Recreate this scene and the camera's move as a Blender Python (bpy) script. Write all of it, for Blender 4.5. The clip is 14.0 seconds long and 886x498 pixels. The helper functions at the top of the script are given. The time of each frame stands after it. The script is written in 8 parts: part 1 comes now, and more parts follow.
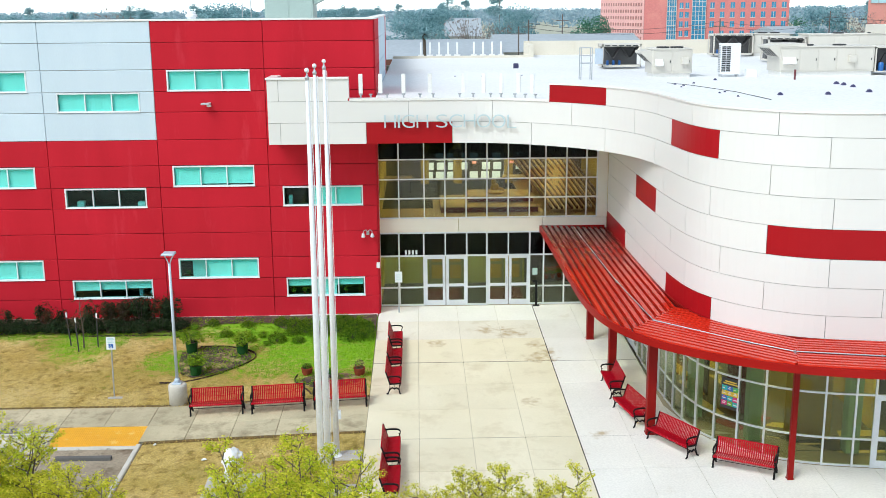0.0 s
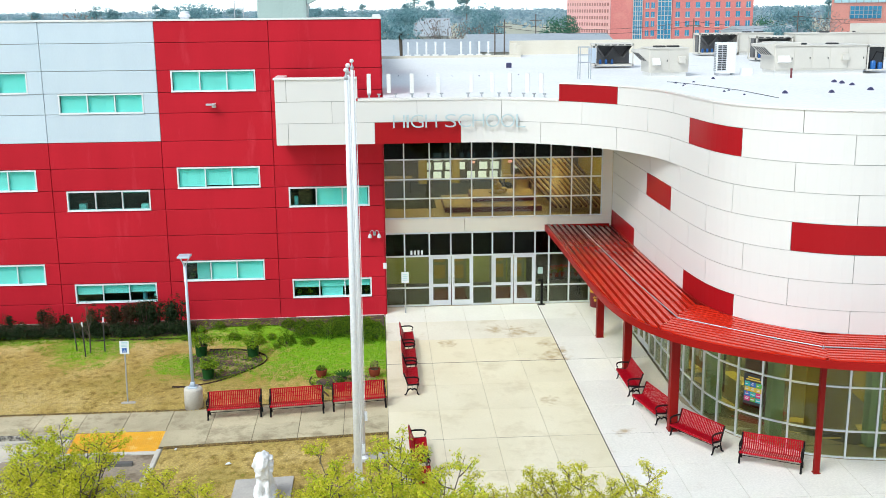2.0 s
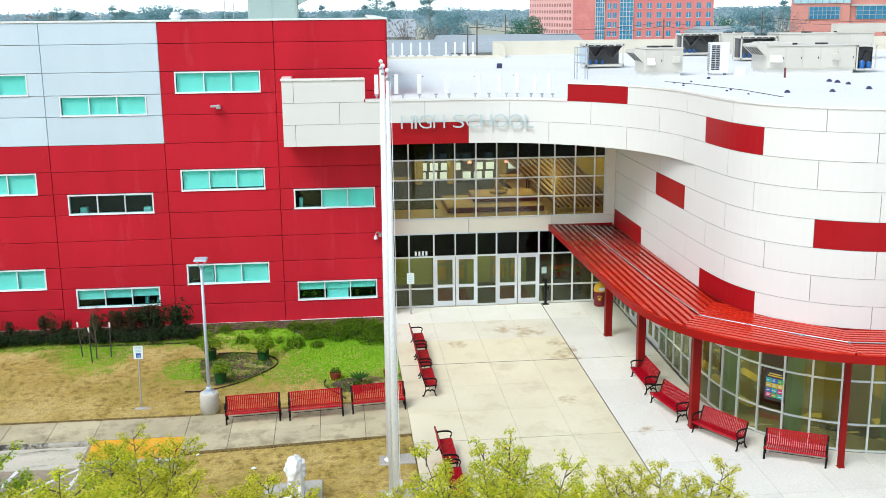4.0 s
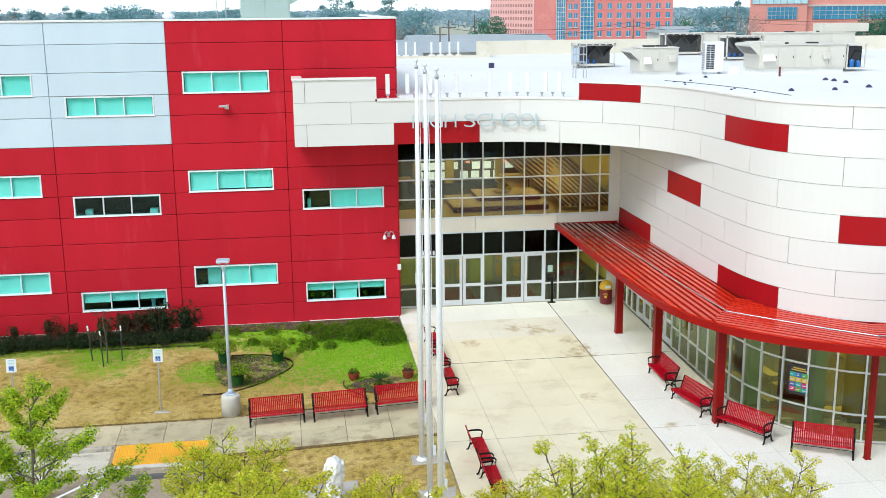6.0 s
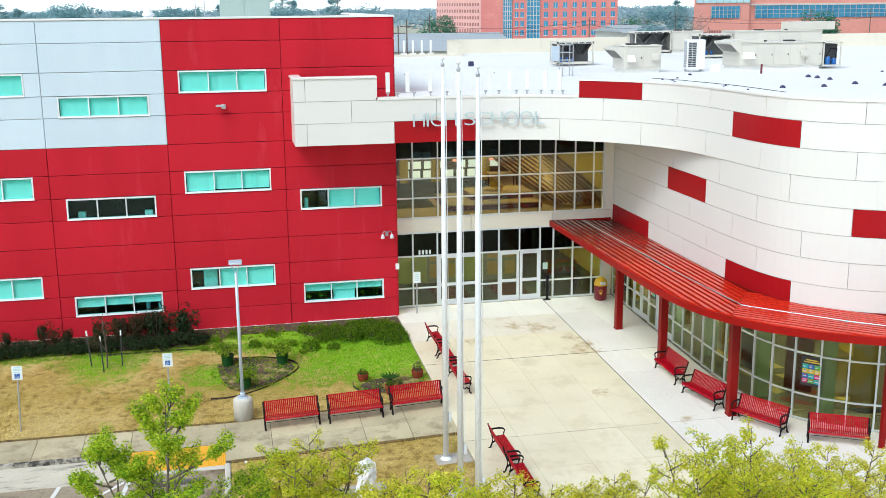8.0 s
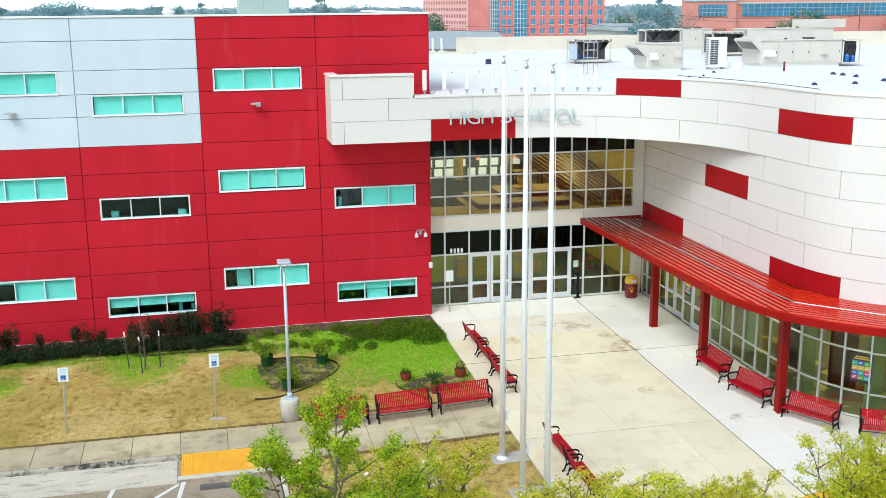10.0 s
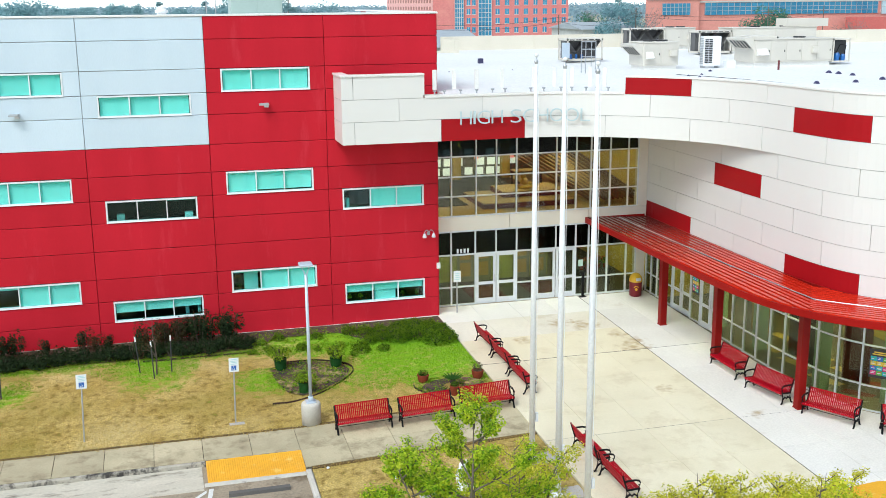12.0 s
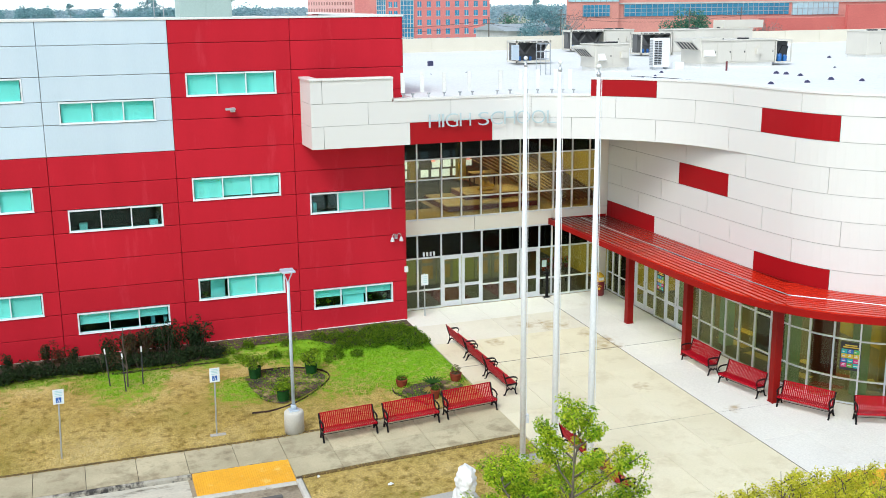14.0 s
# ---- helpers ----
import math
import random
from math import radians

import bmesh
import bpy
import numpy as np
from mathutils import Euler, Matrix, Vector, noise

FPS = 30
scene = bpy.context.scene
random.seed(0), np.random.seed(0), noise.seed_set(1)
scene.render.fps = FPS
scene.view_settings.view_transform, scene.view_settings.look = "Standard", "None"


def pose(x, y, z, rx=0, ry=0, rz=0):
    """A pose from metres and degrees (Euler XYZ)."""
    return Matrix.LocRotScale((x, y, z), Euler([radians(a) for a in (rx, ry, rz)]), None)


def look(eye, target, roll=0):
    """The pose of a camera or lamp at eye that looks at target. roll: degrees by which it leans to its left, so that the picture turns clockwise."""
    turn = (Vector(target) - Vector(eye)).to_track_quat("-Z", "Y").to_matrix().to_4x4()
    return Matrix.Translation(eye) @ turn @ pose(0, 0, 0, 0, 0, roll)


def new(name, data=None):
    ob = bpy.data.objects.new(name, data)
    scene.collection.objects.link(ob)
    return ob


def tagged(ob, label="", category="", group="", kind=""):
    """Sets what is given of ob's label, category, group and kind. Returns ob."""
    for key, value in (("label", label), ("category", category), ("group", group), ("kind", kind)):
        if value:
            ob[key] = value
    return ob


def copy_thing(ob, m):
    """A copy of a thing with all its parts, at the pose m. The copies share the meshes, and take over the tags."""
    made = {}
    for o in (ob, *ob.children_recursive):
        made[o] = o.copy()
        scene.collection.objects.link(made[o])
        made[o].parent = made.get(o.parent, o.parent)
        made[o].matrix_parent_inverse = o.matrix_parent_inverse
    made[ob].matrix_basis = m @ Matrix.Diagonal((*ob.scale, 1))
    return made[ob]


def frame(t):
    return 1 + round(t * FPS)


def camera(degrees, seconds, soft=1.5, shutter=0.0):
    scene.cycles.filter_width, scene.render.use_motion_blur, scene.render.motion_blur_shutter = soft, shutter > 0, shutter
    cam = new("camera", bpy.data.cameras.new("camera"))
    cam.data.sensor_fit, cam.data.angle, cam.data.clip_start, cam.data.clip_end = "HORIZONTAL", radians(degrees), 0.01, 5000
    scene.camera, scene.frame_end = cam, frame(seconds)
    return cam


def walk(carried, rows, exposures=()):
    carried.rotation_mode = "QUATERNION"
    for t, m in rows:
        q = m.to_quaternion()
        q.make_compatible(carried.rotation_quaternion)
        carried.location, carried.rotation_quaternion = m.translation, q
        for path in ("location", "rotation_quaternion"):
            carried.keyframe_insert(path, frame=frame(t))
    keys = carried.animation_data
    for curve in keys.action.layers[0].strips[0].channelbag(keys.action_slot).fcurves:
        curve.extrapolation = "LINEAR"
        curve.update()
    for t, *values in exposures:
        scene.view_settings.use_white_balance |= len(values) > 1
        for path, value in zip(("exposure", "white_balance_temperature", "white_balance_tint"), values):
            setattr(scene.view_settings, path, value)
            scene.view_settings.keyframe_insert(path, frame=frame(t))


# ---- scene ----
cam = camera(45.6, 14.0, 0.5)
METRES, EYE, TILT, LEAN, TURN = 14.2, 12.17, -0.25, 0.0, -1.3
ROWS = [
    (0.0, 0.0, 0.0, 0.0, -0.11, -12.74, 0.48),
    (0.5, -0.0314, 0.0012, 0.0005, -0.54, -12.74, 0.5),
    (1.0, -0.0619, 0.003, 0.0, -1.02, -12.74, 0.51),
    (1.5, -0.0935, 0.0049, -0.0003, -1.63, -12.74, 0.51),
    (2.0, -0.1261, 0.0071, -0.0005, -2.24, -12.75, 0.55),
    (2.5, -0.1598, 0.0093, -0.0004, -2.83, -12.75, 0.56),
    (5.0, -0.3332, 0.0261, -0.0009, -5.85, -12.73, 0.58),
    (5.5, -0.3715, 0.0296, -0.0013, -6.48, -12.74, 0.57),
    (6.0, -0.412, 0.0339, -0.0017, -7.13, -12.73, 0.55),
    (6.5, -0.4536, 0.0413, -0.0019, -7.96, -12.75, 0.53),
    (7.0, -0.4932, 0.0491, -0.0028, -9.16, -12.76, 0.52),
    (7.5, -0.5321, 0.0566, -0.003, -9.93, -12.78, 0.54),
    (10.0, -0.7168, 0.1062, -0.005, -11.62, -12.89, 0.54),
    (10.5, -0.7487, 0.1163, -0.0055, -11.73, -12.92, 0.54),
    (11.0, -0.7817, 0.1271, -0.0047, -11.84, -12.94, 0.55),
    (11.5, -0.8138, 0.1379, -0.0029, -12.41, -12.98, 0.54),
    (12.0, -0.8465, 0.1496, -0.0019, -13.93, -12.98, 0.55),
    (12.5, -0.8801, 0.1616, -0.0006, -15.32, -12.97, 0.58),
    (13.0, -0.9123, 0.1723, 0.0003, -16.48, -12.97, 0.59),
    (13.5, -0.9442, 0.1828, 0.0016, -17.56, -12.96, 0.6),
    (14.0, -0.9755, 0.1926, 0.0028, -18.5, -12.94, 0.62),
]
walk(cam, [(t, pose(0, 0, EYE, TILT, LEAN, TURN) @ pose(METRES * x, METRES * y, METRES * z, 90 + pitch, roll, yaw)) for t, x, y, z, yaw, pitch, roll in ROWS], [(0.0, 0.5, 6150, 4), (14.0, 0.5, 6150, 4)])

# ---- world and light ----
world = bpy.data.worlds.new("sky")
scene.world = world
world.use_nodes = True
_wn, _wl = world.node_tree.nodes, world.node_tree.links
SUN_EL, SUN_AZ = radians(50), radians(226)     # height, and bearing clockwise from +y
_sky = _wn.new("ShaderNodeTexSky")
_sky.sky_type, _sky.sun_disc = "NISHITA", False
_sky.sun_elevation, _sky.sun_rotation = SUN_EL, SUN_AZ
_sky.air_density, _sky.dust_density, _sky.ozone_density = 1.0, 1.0, 1.0
_hs = _wn.new("ShaderNodeHueSaturation")
_hs.inputs["Saturation"].default_value = 0.45
_wl.new(_sky.outputs[0], _hs.inputs["Color"])
_wl.new(_hs.outputs[0], _wn["Background"].inputs["Color"])
_wn["Background"].inputs["Strength"].default_value = 0.15
sun = new("sun", bpy.data.lights.new("sun", "SUN"))
sun.data.energy, sun.data.angle, sun.data.color = 1.7, radians(24), (1.0, 0.985, 0.96)
_d = Vector((math.sin(SUN_AZ) * math.cos(SUN_EL), math.cos(SUN_AZ) * math.cos(SUN_EL), math.sin(SUN_EL)))
sun.matrix_basis = look(_d * 60, (0, 0, 0))


# ---- materials ----
def material(name, a, b=None, rough=0.6, metal=0.0, fine=40.0, coarse=0.6, bump=0.02, vary=0.0, stain=None,
             stain_scale=0.35, stain_from=0.55, stain_soft=0.15, spec=0.5, coat=0.0, stretch=(1, 1, 1), bdist=0.01, grain=0.16, rugged=0.68):
    """Two-scale procedural surface: a and b mix by a coarse noise, a fine grain on top, optional stains of a third colour."""
    m = bpy.data.materials.new(name)
    m.use_nodes = True
    n, l = m.node_tree.nodes, m.node_tree.links
    p = n["Principled BSDF"]
    p.inputs["Roughness"].default_value, p.inputs["Metallic"].default_value = rough, metal
    p.inputs["Specular IOR Level"].default_value = spec
    p.inputs["Coat Weight"].default_value = coat
    geo = n.new("ShaderNodeNewGeometry")
    mp = n.new("ShaderNodeMapping")
    mp.inputs["Scale"].default_value = stretch
    l.new(geo.outputs["Position"], mp.inputs["Vector"])
    b = b or tuple(c * 0.85 for c in a)

    def noise_at(scale, detail=4.0):
        t = n.new("ShaderNodeTexNoise")
        t.inputs["Scale"].default_value, t.inputs["Detail"].default_value = scale, detail
        t.inputs["Roughness"].default_value = rugged if detail > 6 else 0.5
        l.new(mp.outputs[0], t.inputs["Vector"])
        return t

    def mix(fac, c1, c2):
        x = n.new("ShaderNodeMix")
        x.data_type = "RGBA"
        for sock, c in ((x.inputs[6], c1), (x.inputs[7], c2)):
            if isinstance(c, tuple):
                sock.default_value = (*c, 1)
            else:
                l.new(c, sock)
        l.new(fac, x.inputs[0])
        return x.outputs[2]

    def ramp(sock, lo, hi):
        r = n.new("ShaderNodeMapRange")
        r.inputs["From Min"].default_value, r.inputs["From Max"].default_value = lo, hi
        l.new(sock, r.inputs["Value"])
        return r.outputs[0]

    col = mix(ramp(noise_at(coarse).outputs["Fac"], 0.3, 0.7), a, b)
    f = noise_at(fine, 6.0)
    g = n.new("ShaderNodeMix")
    g.data_type, g.blend_type = "RGBA", "MULTIPLY"
    g.inputs[0].default_value = 1.0
    l.new(col, g.inputs[6])
    tone = n.new("ShaderNodeCombineColor")
    fr = n.new("ShaderNodeMapRange")
    fr.inputs["To Min"].default_value, fr.inputs["To Max"].default_value = 1 - grain * 1.1, 1 + grain
    l.new(f.outputs["Fac"], fr.inputs["Value"])
    for k in range(3):
        l.new(fr.outputs[0], tone.inputs[k])
    l.new(tone.outputs[0], g.inputs[7])
    col = g.outputs[2]
    if stain:
        col = mix(ramp(noise_at(stain_scale, 9.0).outputs["Fac"], stain_from, stain_from + stain_soft), col, stain)
    if vary:
        info = n.new("ShaderNodeObjectInfo")
        r = n.new("ShaderNodeMapRange")
        r.inputs["To Min"].default_value, r.inputs["To Max"].default_value = 1 - vary, 1 + vary
        l.new(info.outputs["Random"], r.inputs["Value"])
        h = n.new("ShaderNodeHueSaturation")
        l.new(r.outputs[0], h.inputs["Value"])
        l.new(col, h.inputs["Color"])
        col = h.outputs[0]
    l.new(col, p.inputs["Base Color"])
    if bump:
        bp = n.new("ShaderNodeBump")
        bp.inputs["Strength"].default_value, bp.inputs["Distance"].default_value = min(1.0, bump * 10), bdist
        l.new(f.outputs["Fac"], bp.inputs["Height"])
        l.new(bp.outputs[0], p.inputs["Normal"])
    return m


def glass(name, tint, gloss=0.9, base=0.05):
    m = bpy.data.materials.new(name)
    m.use_nodes = True
    n, l = m.node_tree.nodes, m.node_tree.links
    n.remove(n["Principled BSDF"])
    tr, gl, mx = n.new("ShaderNodeBsdfTransparent"), n.new("ShaderNodeBsdfGlossy"), n.new("ShaderNodeMixShader")
    lw, pw, rg = n.new("ShaderNodeLayerWeight"), n.new("ShaderNodeMath"), n.new("ShaderNodeMapRange")
    lw.inputs["Blend"].default_value = 0.5
    pw.operation = "POWER"
    pw.inputs[1].default_value = 5.0
    rg.inputs["To Min"].default_value, rg.inputs["To Max"].default_value = base, 0.9
    l.new(lw.outputs["Facing"], pw.inputs[0]), l.new(pw.outputs[0], rg.inputs["Value"])
    tr.inputs["Color"].default_value = (*tint, 1)
    gl.inputs["Roughness"].default_value, gl.inputs["Color"].default_value = 0.02, (gloss, gloss, gloss, 1)
    l.new(rg.outputs[0], mx.inputs[0]), l.new(tr.outputs[0], mx.inputs[1]), l.new(gl.outputs[0], mx.inputs[2])
    l.new(mx.outputs[0], n["Material Output"].inputs["Surface"])
    return m


def leaf_material(name, a, b, rough=0.55):
    """Leaves whose colour varies leaf by leaf, a little translucent."""
    m = bpy.data.materials.new(name)
    m.use_nodes = True
    n, l = m.node_tree.nodes, m.node_tree.links
    p = n["Principled BSDF"]
    p.inputs["Roughness"].default_value = rough
    p.inputs["Specular IOR Level"].default_value = 0.3
    geo = n.new("ShaderNodeNewGeometry")
    x = n.new("ShaderNodeMix")
    x.data_type = "RGBA"
    x.inputs[6].default_value, x.inputs[7].default_value = (*a, 1), (*b, 1)
    l.new(geo.outputs["Random Per Island"], x.inputs[0])
    l.new(x.outputs[2], p.inputs["Base Color"])
    t = n.new("ShaderNodeBsdfTranslucent")
    l.new(x.outputs[2], t.inputs["Color"])
    mx = n.new("ShaderNodeMixShader")
    mx.inputs[0].default_value = 0.6
    l.new(p.outputs[0], mx.inputs[1]), l.new(t.outputs[0], mx.inputs[2])
    l.new(mx.outputs[0], n["Material Output"].inputs["Surface"])
    return m


def glow(name, colour, strength):
    m = bpy.data.materials.new(name)
    m.use_nodes = True
    p = m.node_tree.nodes["Principled BSDF"]
    p.inputs["Emission Color"].default_value, p.inputs["Emission Strength"].default_value = (*colour, 1), strength
    p.inputs["Base Color"].default_value = (0.8, 0.8, 0.8, 1)
    return m


RED_WALL = material("red_painted_concrete", (0.545, 0.0165, 0.033), (0.47, 0.0135, 0.026), rough=0.7, fine=25, coarse=0.5, bump=0.03, grain=0.06,
                    stain=(0.60, 0.05, 0.075), stain_scale=0.9, stain_from=0.58, stain_soft=0.3, stretch=(1.6, 1.6, 0.35), vary=0.05, spec=0.12)
WHITE_WALL = material("pale_painted_concrete", (0.62, 0.72, 0.79), (0.57, 0.675, 0.75), rough=0.75, fine=25, coarse=0.5, bump=0.03, grain=0.04,
                      stain=(0.48, 0.57, 0.63), stain_scale=0.7, stain_from=0.62, stain_soft=0.3, stretch=(1.6, 1.6, 0.35), vary=0.03, spec=0.25)
GROOVE = material("joint_sealant", (0.27, 0.018, 0.026), rough=0.9)
GROOVE_GREY = material("grey_joint_sealant", (0.36, 0.35, 0.34), rough=0.9)
PANEL = material("cream_cladding", (0.735, 0.726, 0.692), (0.71, 0.70, 0.665), rough=0.45, fine=60, coarse=0.25, bump=0.004,
                 stain=(0.66, 0.64, 0.60), stain_scale=0.8, stain_from=0.66, stain_soft=0.3, stretch=(1, 1, 0.3), vary=0.015, grain=0.02)
PANEL_RED = material("red_cladding", (0.36, 0.0065, 0.011), (0.33, 0.0055, 0.010), spec=0.15, rough=0.4, fine=60, coarse=0.3, bump=0.003, vary=0.03, grain=0.05)
CREAM_BAND = material("warm_cream_cladding", (0.80, 0.75, 0.635), (0.76, 0.71, 0.60), rough=0.45, fine=40, bump=0.004, grain=0.03)
CAP = material("white_metal_coping", (0.80, 0.79, 0.76), (0.75, 0.74, 0.70), rough=0.4, fine=30, bump=0.004)
ROOF = material("white_roof_membrane", (0.80, 0.80, 0.80), (0.75, 0.745, 0.735), rough=0.6, fine=8, coarse=0.15, bump=0.01,
                stain=(0.64, 0.63, 0.60), stain_scale=0.5, stain_from=0.63, stain_soft=0.2)
CANOPY = material("red_canopy_metal", (0.58, 0.026, 0.010), (0.50, 0.020, 0.008), spec=0.35, rough=0.22, fine=50, coarse=0.7, bump=0.003,
                  stain=(0.42, 0.014, 0.009), stain_scale=1.2, stain_from=0.6, stain_soft=0.3, grain=0.06)
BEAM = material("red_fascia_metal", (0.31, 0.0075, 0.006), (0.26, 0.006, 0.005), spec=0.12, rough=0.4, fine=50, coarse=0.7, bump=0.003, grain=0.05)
# Near-black red: the shade between the ribs is put into the sheet colour.
CANOPY_DECK = material("slot_shade_canopy_sheet", (0.045, 0.004, 0.004), (0.028, 0.003, 0.003), rough=0.5, spec=0.1, fine=50, coarse=0.9, bump=0.003,
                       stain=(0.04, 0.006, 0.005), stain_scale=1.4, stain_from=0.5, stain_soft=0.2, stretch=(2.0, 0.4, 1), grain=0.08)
# Grime, with the reflection of dark glazing also put into the colour.
CANOPY_GRIMY_DIMMED = material("grimy_dimmed_canopy_sheet", (0.13, 0.014, 0.013), (0.055, 0.017, 0.018), rough=0.5, spec=0.3, fine=50, coarse=1.2, bump=0.003,
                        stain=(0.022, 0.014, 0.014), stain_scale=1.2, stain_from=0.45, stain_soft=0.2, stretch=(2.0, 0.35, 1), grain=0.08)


def grime_and_reflection(m, y0, y1, colour):
    """Ragged grime and painted glazing reflection, thickening along the sheet from y0 to y1."""
    n, l = m.node_tree.nodes, m.node_tree.links
    p = n["Principled BSDF"]
    geo, sep, nz, add, rg, mx = (n.new(k) for k in ("ShaderNodeNewGeometry", "ShaderNodeSeparateXYZ", "ShaderNodeTexNoise", "ShaderNodeMath", "ShaderNodeMapRange", "ShaderNodeMix"))
    nz.inputs["Scale"].default_value, nz.inputs["Detail"].default_value = 1.3, 8.0
    l.new(geo.outputs["Position"], sep.inputs[0]), l.new(geo.outputs["Position"], nz.inputs["Vector"])
    add.operation = "MULTIPLY_ADD"
    add.inputs[1].default_value = 5.0
    l.new(nz.outputs["Fac"], add.inputs[0]), l.new(sep.outputs[1], add.inputs[2])
    rg.inputs["From Min"].default_value, rg.inputs["From Max"].default_value, rg.inputs["To Max"].default_value = y0 + 2.5, y1 + 2.5, 0.9
    l.new(add.outputs[0], rg.inputs["Value"])
    mx.data_type = "RGBA"
    mx.inputs[7].default_value = (*colour, 1)
    l.new(p.inputs["Base Color"].links[0].from_socket, mx.inputs[6])
    l.new(rg.outputs[0], mx.inputs[0]), l.new(mx.outputs[2], p.inputs["Base Color"])


grime_and_reflection(CANOPY, 33.8, 40.8, (0.085, 0.032, 0.030))
COLUMN = material("red_painted_steel", (0.25, 0.009, 0.007), (0.21, 0.0075, 0.006), spec=0.12, rough=0.45, fine=40, bump=0.005)
BENCH_RED = material("red_coated_steel", (0.40, 0.002, 0.014), (0.32, 0.002, 0.011), rough=0.4, fine=60, bump=0.004, vary=0.08, grain=0.08, spec=0.10)
BLACK_IRON = material("black_cast_iron", (0.007, 0.007, 0.008), (0.010, 0.010, 0.010), rough=0.6, spec=0.15, fine=60, bump=0.02)
ALU = material("anodised_aluminium", (0.70, 0.73, 0.76), (0.64, 0.67, 0.70), rough=0.4, metal=0.15, fine=30, bump=0.002)
WHITE_METAL = material("white_enamelled_metal", (0.80, 0.82, 0.83), (0.76, 0.78, 0.80), rough=0.35, fine=20, bump=0.003)
GALV = material("galvanised_steel", (0.50, 0.52, 0.54), (0.42, 0.44, 0.46), rough=0.4, metal=0.6, fine=30, bump=0.005)
PALE_STEEL = material("pale_blue_grey_steel", (0.52, 0.60, 0.68), (0.48, 0.56, 0.64), rough=0.4, metal=0.2, fine=30, bump=0.003)
SLAB_OLD = material("weathered_beige_concrete", (0.735, 0.675, 0.505), (0.68, 0.615, 0.44), rough=0.85, fine=30, coarse=0.5, bump=0.02, vary=0.03, grain=0.14,
                    stain=(0.52, 0.44, 0.28), stain_scale=0.8, stain_from=0.52, stain_soft=0.3, rugged=0.72)
SLAB_NEW = material("pale_concrete", (0.79, 0.765, 0.71), (0.73, 0.70, 0.64), rough=0.85, fine=18, coarse=0.5, bump=0.015, vary=0.03,
                    stain=(0.52, 0.45, 0.35), stain_scale=0.5, stain_from=0.62, stain_soft=0.18)
SLAB_MID = material("bleached_beige_concrete", (0.75, 0.71, 0.61), (0.68, 0.63, 0.52), rough=0.85, fine=18, coarse=0.5, bump=0.03, vary=0.03,
                    stain=(0.50, 0.41, 0.26), stain_scale=0.7, stain_from=0.56, stain_soft=0.22)


def rust_spots(m, spots, colour):
    """Adds ragged brown spots of given places and radii to a slab material."""
    n, l = m.node_tree.nodes, m.node_tree.links
    p = n["Principled BSDF"]
    geo, nz = n.new("ShaderNodeNewGeometry"), n.new("ShaderNodeTexNoise")
    nz.inputs["Scale"].default_value, nz.inputs["Detail"].default_value = 3.6, 10.0
    l.new(geo.outputs["Position"], nz.inputs["Vector"])
    for x, y, r in spots:
        d, s, q = n.new("ShaderNodeVectorMath"), n.new("ShaderNodeMath"), n.new("ShaderNodeMapRange")
        d.operation = "DISTANCE"
        d.inputs[1].default_value = (x, y, gz(y))
        l.new(geo.outputs["Position"], d.inputs[0])
        s.operation = "MULTIPLY_ADD"
        l.new(nz.outputs["Fac"], s.inputs[0])
        s.inputs[1].default_value = 3.2 * r
        l.new(d.outputs["Value"], s.inputs[2])
        q.inputs["From Min"].default_value, q.inputs["From Max"].default_value = 2.55 * r, 1.6 * r
        q.inputs["To Max"].default_value = 0.75
        l.new(s.outputs[0], q.inputs["Value"])
        x_ = n.new("ShaderNodeMix")
        x_.data_type = "RGBA"
        x_.inputs[7].default_value = (*colour, 1)
        l.new(p.inputs["Base Color"].links[0].from_socket, x_.inputs[6])
        l.new(q.outputs[0], x_.inputs[0])
        l.new(x_.outputs[2], p.inputs["Base Color"])


SLAB_WALK = material("grey_brown_pavement_concrete", (0.53, 0.465, 0.305), (0.42, 0.365, 0.235), rough=0.85, fine=26, coarse=1.1, bump=0.02, vary=0.10, grain=0.2,
                     stain=(0.19, 0.15, 0.085), stain_scale=1.0, stain_from=0.5, stain_soft=0.22, rugged=0.7)
JOINT = material("dark_joint_filler", (0.07, 0.055, 0.04), rough=0.95)
KERB = material("stained_kerb_concrete", (0.50, 0.46, 0.38), (0.36, 0.33, 0.27), rough=0.85, fine=18, coarse=1.5, bump=0.03,
                stain=(0.045, 0.04, 0.035), stain_scale=2.6, stain_from=0.47, stain_soft=0.14)
GUTTER = material("grimy_gutter_concrete", (0.60, 0.55, 0.45), (0.50, 0.46, 0.37), rough=0.85, fine=20, coarse=1.2, bump=0.02, grain=0.25,
                  stain=(0.15, 0.13, 0.10), stain_scale=1.6, stain_from=0.53, stain_soft=0.16, stretch=(0.6, 1.8, 1))
THATCH = material("matted_thatch", (0.20, 0.13, 0.04), (0.09, 0.06, 0.025), rough=0.95, fine=25, coarse=4, bump=0.1, bdist=0.03, grain=0.6)
JOINT_PALE = material("sandy_joint_filler", (0.42, 0.365, 0.26), (0.34, 0.29, 0.20), rough=0.95)
KERB_PALE = material("worn_kerb_concrete", (0.58, 0.55, 0.49), (0.50, 0.47, 0.41), rough=0.85, fine=18, coarse=1.5, bump=0.03,
                     stain=(0.12, 0.10, 0.08), stain_scale=2.2, stain_from=0.6, stain_soft=0.14)
ROAD = material("worn_concrete_roadway", (0.34, 0.28, 0.20), (0.27, 0.22, 0.155), rough=0.9, fine=14, coarse=0.7, bump=0.04,
                grain=0.4, stain=(0.11, 0.075, 0.04), stain_scale=0.8, stain_from=0.51, stain_soft=0.16)
